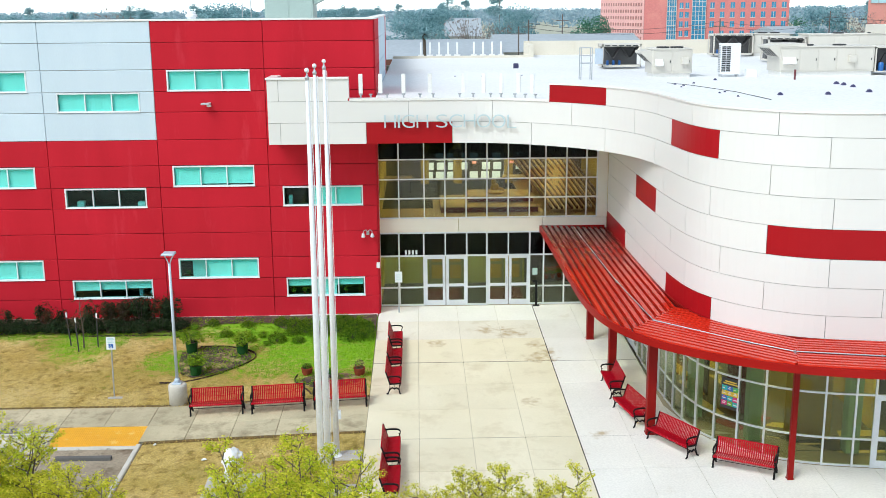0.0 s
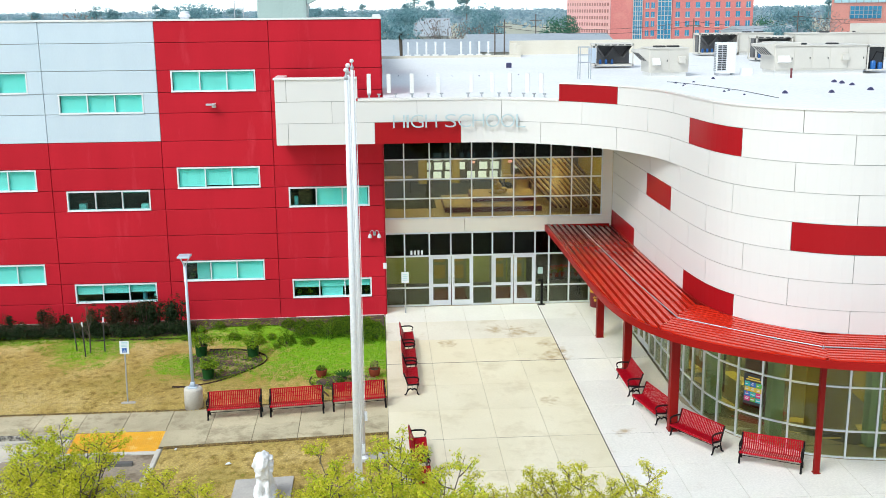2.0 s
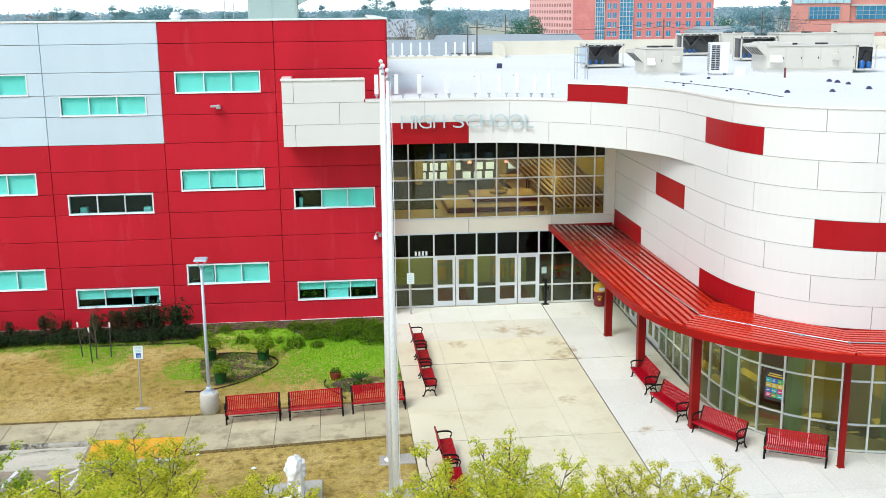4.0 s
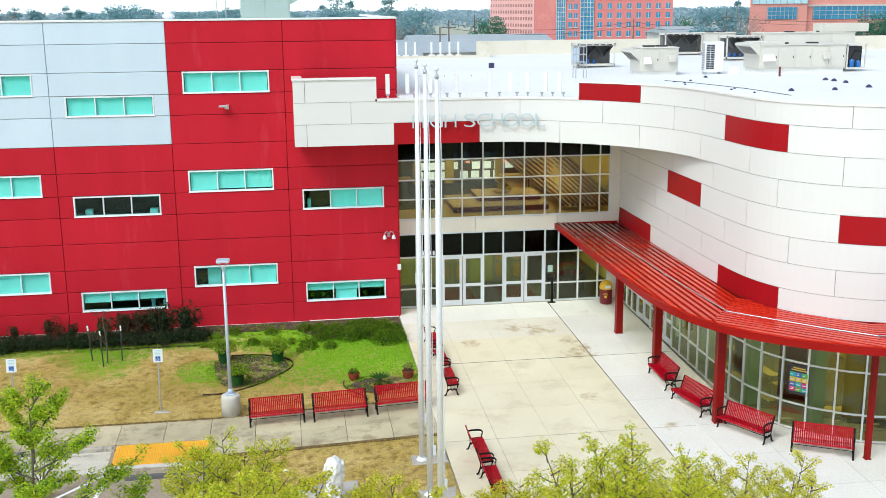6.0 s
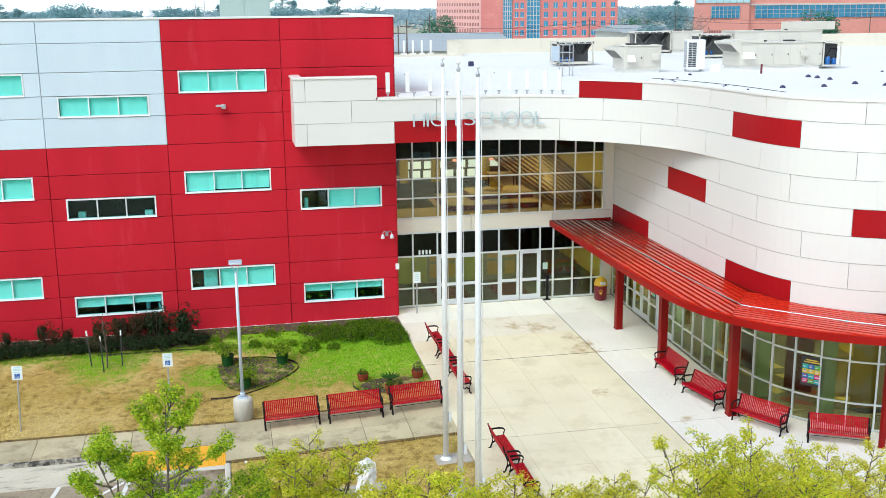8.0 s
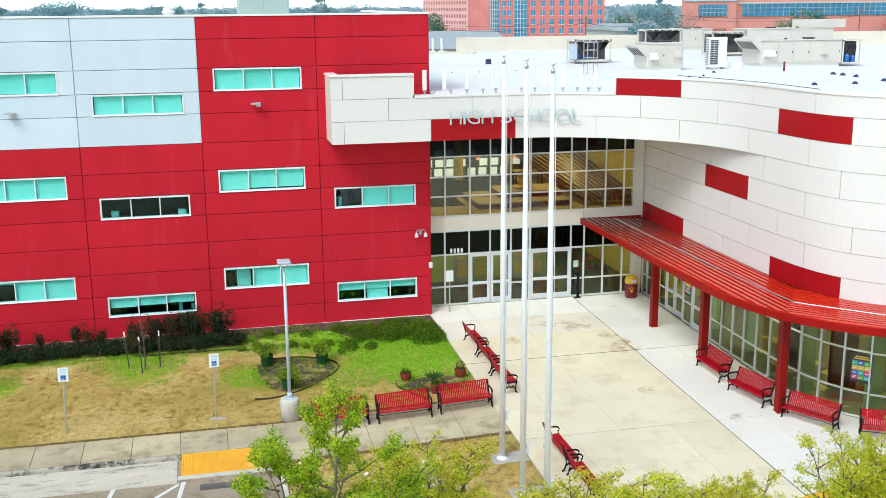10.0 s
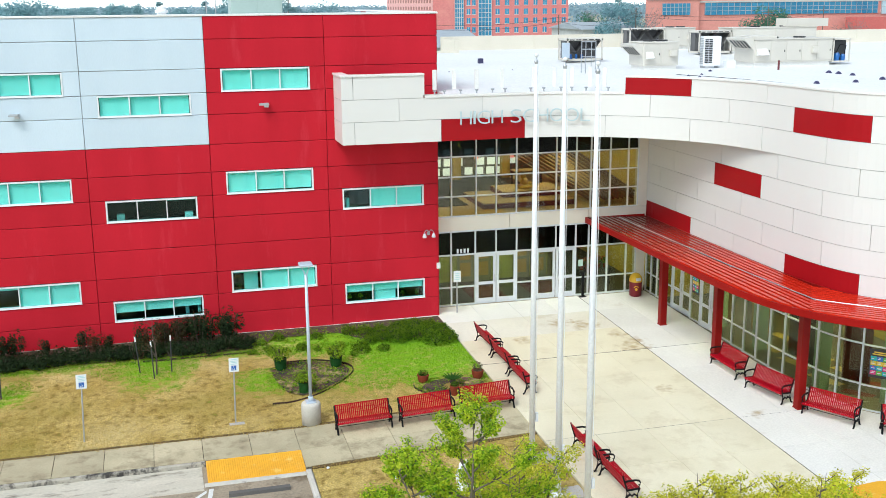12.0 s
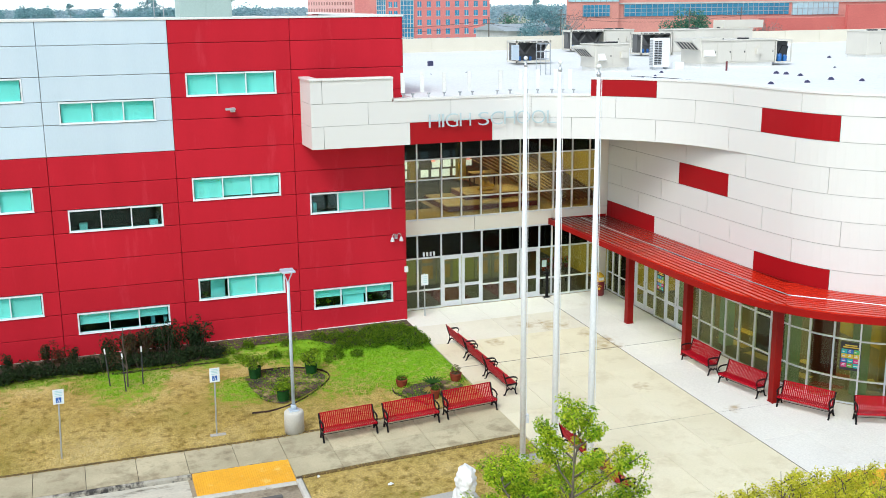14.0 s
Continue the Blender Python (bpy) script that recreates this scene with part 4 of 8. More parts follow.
for i, (a, b) in enumerate(zip(LX, LX[1:])):
    rows = [(2.14, 3.09, BLACK_GLASS)] + ([] if i in DOORS else [(0.79, 2.12, GLASS_CLEAR), (0.04, 0.78, GLASS_CLEAR)])
    for z0, z1, m in rows:
        g = Geo()
        g.box(a + 0.02, GY - 0.006, z0, b - 0.02, GY + 0.006, z1)
        o = part("pane", g, m, entrance)
        o.visible_shadow = False
g = Geo()
for a, b in ((-1.64, 1.6), (1.62, 5.05), (5.07, 7.68)):
    g.box(a, GY - 0.08, 3.14, b, GY + 0.1, 3.69)
g.box(7.3, GY - 0.05, 0.0, 7.7, GY + 0.3, 3.13)
g.box(7.3, GY - 0.05, 3.7, 7.7, GY + 0.3, 7.14)
part("spandrel", g, CREAM_BAND, entrance, "cream band between the two floors")


def door_leaf(w, h, hinge_left):
    """A glazed aluminium door leaf standing on x 0..w with its outer face at y = 0."""
    d = thing("door_leaf", "aluminium door leaf with two glass lights and a pull handle", "door")
    t = 0.11
    fr = Geo()
    for a in ((0, 0, w, 0.22), (0, h - t, w, h), (0, 0.22, t, h - t), (w - t, 0.22, w, h - t), (t, 0.80, w - t, 0.92)):
        fr.box(a[0], 0, a[1], a[2], 0.045, a[3])
    part("frame", fr, ALU, d)
    for z0, z1 in ((0.22, 0.80), (0.92, h - t)):
        p = Geo()
        p.box(t, 0.018, z0, w - t, 0.026, z1)
        o = part("pane", p, GLASS, d)
        o.visible_shadow = False
    x = w - 0.07 if hinge_left else 0.07
    hd = Geo()
    hd.tube([(x, 0.0, 0.9), (x, -0.05, 0.9), (x, -0.05, 1.2), (x, 0.0, 1.2)], 0.012, 6)
    part("handle", hd, GALV, d)
    return d


def double_door(m, width, number):
    """Two leaves side by side in the frame at the pose m."""
    w = width / 2 - 0.035
    top = tagged(thing("door_%d" % number, "glazed aluminium double door, closed", "door", kind="structure"))
    top.matrix_basis = m
    for k in (0, 1):
        d = door_leaf(w, 2.09, k == 0)
        d.parent = top
        d.matrix_basis = pose(0.03 + k * (width / 2), -0.02, 0.005)
        for key in ("label", "category"):
            if key in d:
                del d[key]
        d["label"] = "door leaf with two glass lights"
    return top


double_door(pose(0.17, GY, 0.0), 1.77, 1)
double_door(pose(2.77, GY, 0.0), 1.77, 2)

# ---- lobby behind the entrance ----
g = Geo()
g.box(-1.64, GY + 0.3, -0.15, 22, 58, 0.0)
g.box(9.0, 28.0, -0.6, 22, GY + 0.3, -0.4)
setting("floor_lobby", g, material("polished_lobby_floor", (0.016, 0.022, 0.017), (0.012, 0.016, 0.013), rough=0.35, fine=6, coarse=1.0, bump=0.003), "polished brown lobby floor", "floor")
g = Geo()
g.box(-1.64, GY + 0.15, 3.2, 8.1, 58, 3.68)
setting("floor_upper", g, WOOD, "pale polished upper floor of the lobby", "floor")
g = Geo()
g.box(-1.64, 54, 0, 22, 54.2, 8.2)
g.box(-1.64, GY + 0.35, 0, -1.60, 54, 8.2)
g.box(8.1, GY + 0.35, 0, 8.2, 54, 8.2)
setting("wall_lobby", g, CREAM, "yellow painted lobby walls", "wall")
g = Geo()
g.box(-1.6, GY + 3.64, 0, 4.7, GY + 3.75, 3.15)
setting("wall_vestibule", g, material("pale_olive_paint", (0.40, 0.43, 0.15), (0.35, 0.38, 0.13), rough=0.6), "olive painted vestibule wall", "wall")
g = Geo()
g.box(-1.64, GY + 0.3, 7.25, 8.1, 54, 7.35)
setting("ceiling_lobby", g, CEIL, "pale ceiling tiles over the lobby", "ceiling")
for x, y, z in [(0.5, 45.5, 7.2), (3.2, 45.5, 7.2), (6.0, 45.5, 7.2), (0.5, 49.5, 7.2), (3.2, 49.5, 7.2), (6.0, 49.5, 7.2), (-0.2, 44.2, 3.12), (3.2, 44.2, 3.12), (6.3, 44.6, 3.12), (6.0, 48.5, 3.12)]:
    t = thing("ceiling_light", "square lit panel in the lobby ceiling", "ceiling light", "lobby ceiling lights")
    f_ = Geo()
    f_.box(x - 0.65, y - 0.65, z - 0.02, x + 0.65, y + 0.65, z + 0.03)
    part("frame", f_, WHITE_METAL, t)
    d_ = Geo()
    d_.box(x - 0.6, y - 0.6, z - 0.03, x + 0.6, y + 0.6, z - 0.021)
    part("diffuser", d_, LIGHT_PANEL if z > 5 else LIGHT_DIM, t)
# stepped seating upstairs
for k, (x0, y0, x1, y1) in enumerate([(0.9, GY + 1.2, 5.0, GY + 4.2), (2.1, GY + 2.2, 4.9, GY + 4.0)]):
    g = Geo()
    z = 3.69 + 0.26 * k
    g.box(x0, y0, z, x1, y1, z + 0.2)
    t = tagged(part("seating_step", g, MAROON), "low maroon carpeted seating step on the upper floor", "platform")
    g2 = Geo()
    g2.box(x0 + 0.02, y0 + 0.02, z + 0.201, x1 - 0.02, y1, z + 0.23)
    part("top", g2, WOOD, t, "pale timber top")
# sloping slatted timber feature beside the seating
t = thing("slatted_feature", "sloping brown timber slats beside the upper seating steps", "slat feature")
for i in range(12):
    n0, f0 = Vector((5.55 + 0.215 * i, GY + 0.9, 3.85)), Vector((4.55 + 0.21 * i, 51.2, 4.95 + 0.06 * i))
    q = (f0 - n0).normalized()
    sd_ = q.cross(Vector((0, 0, 1))).normalized() * 0.035
    up_ = Vector((0, 0, 0.10))
    g = Geo()
    v = [n0 - sd_, n0 + sd_, n0 + sd_ + up_, n0 - sd_ + up_, f0 - sd_, f0 + sd_, f0 + sd_ + up_, f0 - sd_ + up_]
    g.add(v, [(0, 1, 2, 3), (7, 6, 5, 4), (0, 4, 5, 1), (1, 5, 6, 2), (2, 6, 7, 3), (3, 7, 4, 0)])
    part("slat", g, SLAT, t)
g = Geo()
g.add([(5.5, GY + 0.9, 3.82), (8.0, GY + 0.9, 3.82), (6.95, 51.2, 5.55), (4.5, 51.2, 4.9)], [(0, 1, 2, 3)])
g.add([(5.5, GY + 0.9, 3.7), (8.0, GY + 0.9, 3.7), (6.95, 51.2, 3.7), (4.5, 51.2, 3.7)], [(3, 2, 1, 0)])
part("panel", g, WOOD, t)
# dark sheet painting the unlit floor behind the seating, and a golden sculpture
g = Geo()
g.box(-1.58, GY + 2.3, 3.682, 0.6, 51.85, 3.692)
g.box(0.6, GY + 4.4, 3.682, 4.6, 51.85, 3.692)
tagged(part("carpet", g, material("dark_green_floor_shade", (0.030, 0.036, 0.026), (0.022, 0.027, 0.020), rough=0.95, fine=30, bump=0.03)), "dark green sheet standing in for shade on the upper floor", "carpet")
bm = bmesh.new()
for lx, lz, a, c in ((0, 0.10, 0.42, 0.11), (0.0, 0.30, 0.20, 0.22), (-0.05, 0.56, 0.13, 0.14), (0.28, 0.18, 0.16, 0.12)):
    r = bmesh.ops.create_icosphere(bm, subdivisions=2, radius=1.0)
    for v in r["verts"]:
        v.co = Vector((lx + v.co.x * a, v.co.y * a * 0.8, lz + v.co.z * c)) + Vector((3.3, GY + 2.9, 4.16))
me = bpy.data.meshes.new("sculpture")
bm.to_mesh(me)
bm.free()
me.materials.append(material("dull_gold_paint", (0.50, 0.34, 0.05), (0.40, 0.27, 0.04), rough=0.4))
tagged(new("sculpture", me), "small golden rounded sculpture on the seating step", "sculpture")
for x in (2.69, 4.49):
    t = thing("exit_sign", "small red exit lamp box under the lobby ceiling", "sign", at=(x, 50.4, 4.75))
    g = Geo()
    g.cbox(-0.10, -0.03, 0, 0.10, 0.03, 0.11, 0.01)
    part("case", g, EXIT_RED, t)
    g = Geo()
    g.tube([(0, 0, 0.15), (0, 0, 2.5)], 0.01, 5)
    part("rod", g, DARK, t)
# bright panes at the back of the upper floor, glowing in place of daylight
g = Geo()
g.box(-1.6, 51.9, 3.7, 8.1, 52.0, 7.2)
setting("wall_upper", g, material("dim_olive_paint", (0.16, 0.15, 0.10), (0.12, 0.11, 0.08), rough=0.7), "dim olive back wall of the upper floor", "wall")
PANES = glow("daylit_panes", (0.85, 0.97, 0.92), 0.8)
bw = thing("back_window", "band of bright daylit panes in dark frames", "window")
for k in range(9):
    for j in range(3):
        if (k * 7 + j * 3) % 5 == 1:
            continue
        g = Geo()
        x0 = 0.3 + 0.56 * k + 0.05 * (j % 2)
        g.box(x0, 51.86, 3.78 + 0.46 * j, x0 + 0.40, 51.89, 4.14 + 0.46 * j)
        part("pane", g, PANES, bw)
for x0 in (-1.0, 4.6):
    t = thing("lobby_table", "small table with a pale wooden top", "table", "lobby tables", at=(x0, 48.6, 3.69))
    g = Geo()
    g.cbox(-0.7, -0.35, 0.7, 0.7, 0.35, 0.74, 0.01)
    part("tabletop", g, WOOD, t)
    for dx in (-0.62, 0.62):
        for dy in (-0.28, 0.28):
            g = Geo()
            g.box(dx - 0.025, dy - 0.025, 0, dx + 0.025, dy + 0.025, 0.7)
            part("leg", g, DARK, t)
for k, x in enumerate((0.3, 1.9, 4.4, 6.9)):
    g = Geo()
    g.box(x - 0.2, 51, 0 if k else 0, x + 0.2, 51.4, 7.2)
    tagged(part("lobby_column", g, CREAM), "square yellow column in the lobby", "column")
DOOR_FRAME = material("grey_olive_door_frame", (0.27, 0.28, 0.22), (0.23, 0.24, 0.19), rough=0.5)
TAN = material("tan_door_panel", (0.50, 0.33, 0.11), (0.43, 0.28, 0.09), rough=0.45, fine=10)
for x in (0.40, 1.22, 3.02, 3.84):
    t = thing("inner_door", "olive-framed inner vestibule door with a tan panel", "door", "vestibule doors", at=(x, GY + 3.5, 0.0))
    g = Geo()
    for a in ((0, 0, 0.76, 0.24), (0, 1.98, 0.76, 2.12), (0, 0.24, 0.13, 1.98), (0.63, 0.24, 0.76, 1.98), (0.13, 0.86, 0.63, 1.0)):
        g.box(a[0], 0, a[1], a[2], 0.05, a[3])
    part("frame", g, DOOR_FRAME, t)
    for z0, z1, m_ in ((0.24, 0.86, TAN), (1.0, 1.98, TAN)):
        g = Geo()
        g.box(0.13, 0.02, z0, 0.63, 0.04, z1)
        part("panel", g, m_, t)
for x in (0.3, 2.9):
    g = Geo()
    g.cbox(x, GY + 0.5, 0.002, x + 1.5, GY + 2.6, 0.014, 0.005)
    tagged(part("entrance_mat", g, material("dark_red_matting", (0.10, 0.02, 0.022), (0.07, 0.014, 0.016), rough=0.95, fine=40, bump=0.04)), "dark red mat inside the entrance doors", "mat", "entrance mats")
t = thing("flower_table", "low dark table holding flower pots inside the entrance", "table", at=(6.0, GY + 1.5, 0.0))
g = Geo()
g.cbox(-0.75, -0.3, 0.66, 0.75, 0.3, 0.72, 0.01)
part("tabletop", g, DARK, t)
for dx in (-0.68, 0.68):
    for dy in (-0.24, 0.24):
        g = Geo()
        g.box(dx - 0.03, dy - 0.03, 0, dx + 0.03, dy + 0.03, 0.66)
        part("leg", g, DARK, t)
rp = random.Random(31)
PETAL = leaf_material("red_petals", (0.55, 0.02, 0.02), (0.75, 0.10, 0.03))
for k in range(5):
    t = thing("flower_pot", "red-flowered potted plant on the entrance table", "potted plant", "entrance flowers", at=(5.42 + 0.29 * k, GY + 1.5 + rp.uniform(-0.12, 0.12), 0.72))
    g = Geo()
    g.lathe(0, 0, [(0.07, 0.0), (0.10, 0.16), (0.09, 0.165)], 10)
    part("pot", g, CLAY, t)
    g = Geo()
    spots_ = [(rp.uniform(-0.12, 0.12), rp.uniform(-0.1, 0.1), rp.uniform(0.2, 0.42)) for _ in range(26)]
    for c_ in spots_:
        g.add([(c_[0] - 0.06, c_[1], c_[2] - 0.03), (c_[0], c_[1] - 0.04, c_[2]), (c_[0] + 0.06, c_[1], c_[2] + 0.03), (c_[0], c_[1] + 0.04, c_[2] + 0.02)], [(0, 1, 2, 3)])
    part("foliage", g, LEAF_MID, t)
    g = Geo()
    for _ in range(12):
        x, y, z = rp.uniform(-0.14, 0.14), rp.uniform(-0.12, 0.1), rp.uniform(0.3, 0.5)
        g.add([(x - 0.05, y, z), (x, y - 0.05, z + 0.02), (x + 0.05, y, z), (x, y + 0.05, z + 0.03)], [(0, 1, 2, 3)])
    part("blossom", g, PETAL, t)


# ---- storefront under the canopy ----
store = thing("window_storefront", "curved aluminium storefront glazing under the red canopy", "window", kind="structure")
SF = WALL_E
sm = [0.05, 0.55, 1.1, 1.75, 2.46, 4.03, 4.79, 6.33] + [6.33 + 0.81 * k for k in range(1, 15)]
SDOORS = [(2.46, 4.03), (4.79, 6.33)]
sd = SF.near(12.38, 26.83)
sm = [s for s in sm if s < sd - 0.3] + [sd, sd + 1.8] + [sd + 1.8 + 0.9 * k for k in range(1, 7)]
SDOORS.append((sd, sd + 1.8))


def post_at(s, z1, w=0.05):
    p, d, o = SF.at(s)
    zb = gz(p.y) - 0.02
    g = Geo()
    a = math.degrees(math.atan2(d.y, d.x))
    g.box(-w / 2, -0.05, zb, w / 2, 0.05, z1, Matrix.Translation((p.x - o.x * 0.08, p.y - o.y * 0.08, 0)) @ pose(0, 0, 0, 0, 0, a))
    part("mullion", g, ALU, store)


for s in sm:
    post_at(s, 3.1)
for a, b in zip(sm, sm[1:]):
    pa, pb = SF.at(a)[0], SF.at(b)[0]
    zb = (gz(pa.y) + gz(pb.y)) / 2
    is_door = any(abs(a - q[0]) < 0.01 for q in SDOORS)
    levels = [zb + 2.12, 2.5, 3.1] if is_door else [zb + 0.03, zb + 0.82, zb + 2.12, 2.95]
    for z in levels:
        g = Geo()
        SF.strip(g, a + 0.027, b - 0.027, z - 0.022, z + 0.022, -0.04, 0.09, 0.3)
        part("transom", g, ALU, store)
    bands = [(levels[0], levels[-1])] if is_door else list(zip(levels, levels[1:]))
    for z0, z1 in bands:
        g = Geo()
        SF.strip(g, a + 0.02, b - 0.02, z0 + 0.02, z1 - 0.02, -0.075, 0.01, 0.4)
        o = part("pane", g, GLASS, store)
        o.visible_shadow = False
for i, (a, b) in enumerate(SDOORS):
    p, d, o = SF.at(a)
    q = SF.at(b)[0]
    ang = math.degrees(math.atan2(q.y - p.y, q.x - p.x))
    double_door(pose(p.x - o.x * 0.08, p.y - o.y * 0.08, gz((p.y + q.y) / 2) - 0.01, 0, 0, ang), (q - p).length, 3 + i)
g = Geo()
SF.strip(g, 0.03, 22, 3.1, 3.14, -0.0, 0.3, 0.4)
part("head", g, ALU, store)
# hall behind
GREEN_PAINT = material("pale_green_paint", (0.42, 0.60, 0.45), rough=0.6)
g = Geo()
g.box(13.5, 29.5, -0.4, 13.7, GY, 3.2)
g.box(8.2, 41.0, 0, 13.5, 41.2, 3.2)
setting("wall_hall", g, CREAM, "yellow painted hall walls", "wall")
g = Geo()
_in = [WALL_E.at(s)[0] - WALL_E.at(s)[2] * 0.3 for s in np.linspace(0.2, 24, 60)]
g.prism([(p.x, p.y) for p in _in] + [(26, 45), (8, 45)], 3.05, 3.12)
setting("ceiling_hall", g, CEIL, "pale ceiling of the hall behind the storefront", "ceiling")
g = Geo()
g.add([(p.x, p.y, gz(p.y) - 0.03) for p in _in] + [(26, 42.6, 0), (8, 42.6, 0)], [tuple(range(len(_in) + 2))])
setting("floor_hall", g, material("olive_hall_floor", (0.15, 0.145, 0.10), (0.11, 0.105, 0.07), rough=0.3, fine=6, coarse=0.8, bump=0.003), "polished brown hall floor", "floor")
for x, y in ((8.5, 30.75), (9.75, 28.95), (12.3, 28.0), (8.6, 34.6), (14.5, 27.6), (8.55, 37.3)):
    g = Geo()
    g.cbox(x - 0.2, y - 0.2, -0.45, x + 0.2, y + 0.2, 3.05, 0.02)
    tagged(part("hall_column", g, GREEN_PAINT), "square pale green column in the hall", "column")
BAND = material("sand_coloured_floor_band", (0.72, 0.56, 0.17), (0.64, 0.49, 0.14), rough=0.3, fine=8, coarse=1.0, bump=0.002)
BAND_RED = material("red_floor_inlay", (0.30, 0.03, 0.02), (0.25, 0.025, 0.018), rough=0.3, fine=8)
for off, wd, s0, step_, n_b in ((0.9, 0.42, 7.0, 1.75, 8), (2.1, 0.42, 6.4, 1.9, 8)):
    for k in range(n_b):
        g = Geo()
        quad = []
        for ds, do in ((0, 0), (1.35, 0.25), (1.35, 0.25 + wd), (0, wd)):
            p, d, o_ = WALL_E.at(s0 + step_ * k + ds)
            q = p - o_ * (off + do)
            quad.append((q.x, q.y, gz(q.y) - 0.02))
        g.add(quad, [(0, 1, 2, 3)])
        part("floor_band", g, BAND_RED if k % 4 == 3 else BAND, bpy.data.objects["floor_hall"])
# The two dark boards are added so the panes before them read darker.
for x, y, turn_, w_, h_, m_, lab in ((9.95, 30.9, -48, 0.9, 2.3, MAROON, "dark brown board added in the hall to darken panes"), (11.4, 29.0, -20, 1.3, 2.3, WOOD, "orange timber display partition in the hall"),
                                     (9.3, 33.0, -90, 1.6, 2.4, DARK, "dark board added in the hall to darken panes"), (9.5, 36.0, -90, 1.2, 2.2, WOOD, "orange timber display partition in the hall")):
    g = Geo()
    g.cbox(-w_ / 2, -0.04, gz(y) - 0.03, w_ / 2, 0.04, h_, 0.01)
    o = tagged(part("display_partition", g, m_), lab, "partition", "hall partitions")
    o.matrix_basis = pose(x, y, 0, 0, 0, turn_)
# Unseen glowing panels, added to brighten the hall behind the storefront glass.
for x, y in ((9.3, 39), (9.3, 36.2), (9.6, 33.4), (10.6, 30.8), (12.8, 29.0), (15.0, 28.6), (12.0, 35)):
    t = thing("ceiling_light", "square glowing panel added unseen to brighten the hall", "ceiling light", "hall ceiling lights")
    f_ = Geo()
    f_.box(x - 0.5, y - 0.5, 3.02, x + 0.5, y + 0.5, 3.045)
    part("frame", f_, WHITE_METAL, t)
    d_ = Geo()
    d_.box(x - 0.45, y - 0.45, 3.01, x + 0.45, y + 0.45, 3.019)
    part("diffuser", d_, HALL_FILL_PANEL, t)


# ---- canopy ----
OUTER = Path([(4.95, 42.2), (4.98, 38), (5.0, 34), (5.05, 31.2), (5.3, 29.3), (5.75, 28.0), (6.4, 26.95), (7.5, 25.9), (8.75, 25.1), (10.0, 24.6), (11.5, 24.25), (15, 23.7), (20, 23.2)])
canopy = thing("canopy", "red standing-seam metal canopy following the curved front", "canopy", kind="structure")
CZ = 3.44
outer_pts = [OUTER.at(s)[0] for s in np.linspace(0, OUTER.length, 90)]
inner_pts = [WALL_E.at(s)[0] for s in np.linspace(0.02, WALL_E.near(20, 26), 90)]
g = Geo()
g_far = Geo()
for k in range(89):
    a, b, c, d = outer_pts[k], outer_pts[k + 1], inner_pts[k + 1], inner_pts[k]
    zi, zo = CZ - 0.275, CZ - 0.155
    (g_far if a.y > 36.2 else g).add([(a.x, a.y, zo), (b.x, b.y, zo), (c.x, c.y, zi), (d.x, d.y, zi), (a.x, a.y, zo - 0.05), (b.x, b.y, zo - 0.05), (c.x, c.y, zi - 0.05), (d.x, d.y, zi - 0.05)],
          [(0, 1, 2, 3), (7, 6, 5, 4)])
part("deck", g_far, CANOPY_GRIMY_DIMMED, canopy, "canopy sheet darkened by grime and a painted dark reflection")
# Slots between the ribs get their shade from this dark colour.
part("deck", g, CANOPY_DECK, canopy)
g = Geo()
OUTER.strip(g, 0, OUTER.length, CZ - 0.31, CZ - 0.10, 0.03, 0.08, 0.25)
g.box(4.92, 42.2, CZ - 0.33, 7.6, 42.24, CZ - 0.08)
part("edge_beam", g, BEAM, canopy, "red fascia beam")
poly = [(p.x, p.y) for p in outer_pts] + [(p.x, p.y) for p in reversed(inner_pts)]


def inside(x, y):
    odd = False
    for (x0, y0), (x1, y1) in zip(poly, poly[1:] + poly[:1]):
        if (y0 > y) != (y1 > y) and x < (x1 - x0) * (y - y0) / (y1 - y0) + x0:
            odd = not odd
    return odd


def deck_z(x, y):
    q = Vector((x, y))
    do = min((q - p).length for p in outer_pts)
    di = min((q - p).length for p in inner_pts)
    t = do / max(do + di, 1e-6)
    return CZ - 0.155 - 0.12 * t


g = Geo()
WALL_E.strip(g, 0.1, WALL_E.near(20, 26), CZ - 0.30, CZ - 0.165, 0.06, 0.055, 0.3)
part("flashing", g, COLUMN, canopy)
# three straight runs of ribs, mitred where the canopy turns
BENDS = [(Vector((5.4, 27.2)), Vector((7.6, 30.3))), (Vector((9.35, 24.6)), Vector((10.3, 27.4)))]
RUNS = [Vector((0, -1)), Vector((0.735, -0.678)), Vector((0.975, -0.22))]


def side(q, bend):
    a, b = bend
    return (b.x - a.x) * (q.y - a.y) - (b.y - a.y) * (q.x - a.x)


def run_of(q):
    if side(q, BENDS[0]) > 0:
        return 0
    return 1 if side(q, BENDS[1]) > 0 else 2


def on_run(q, k):
    return inside(q.x, q.y) and run_of(q) == k


def reach(q, d, k):
    """The last point of the run from q along d, found by halving."""
    lo = 0.0
    while lo < 14 and on_run(q + d * (lo + 0.1), k):
        lo += 0.1
    hi = lo + 0.1
    for _ in range(5):
        mid = (lo + hi) / 2
        lo, hi = (mid, hi) if on_run(q + d * mid, k) else (lo, mid)
    return q + d * lo


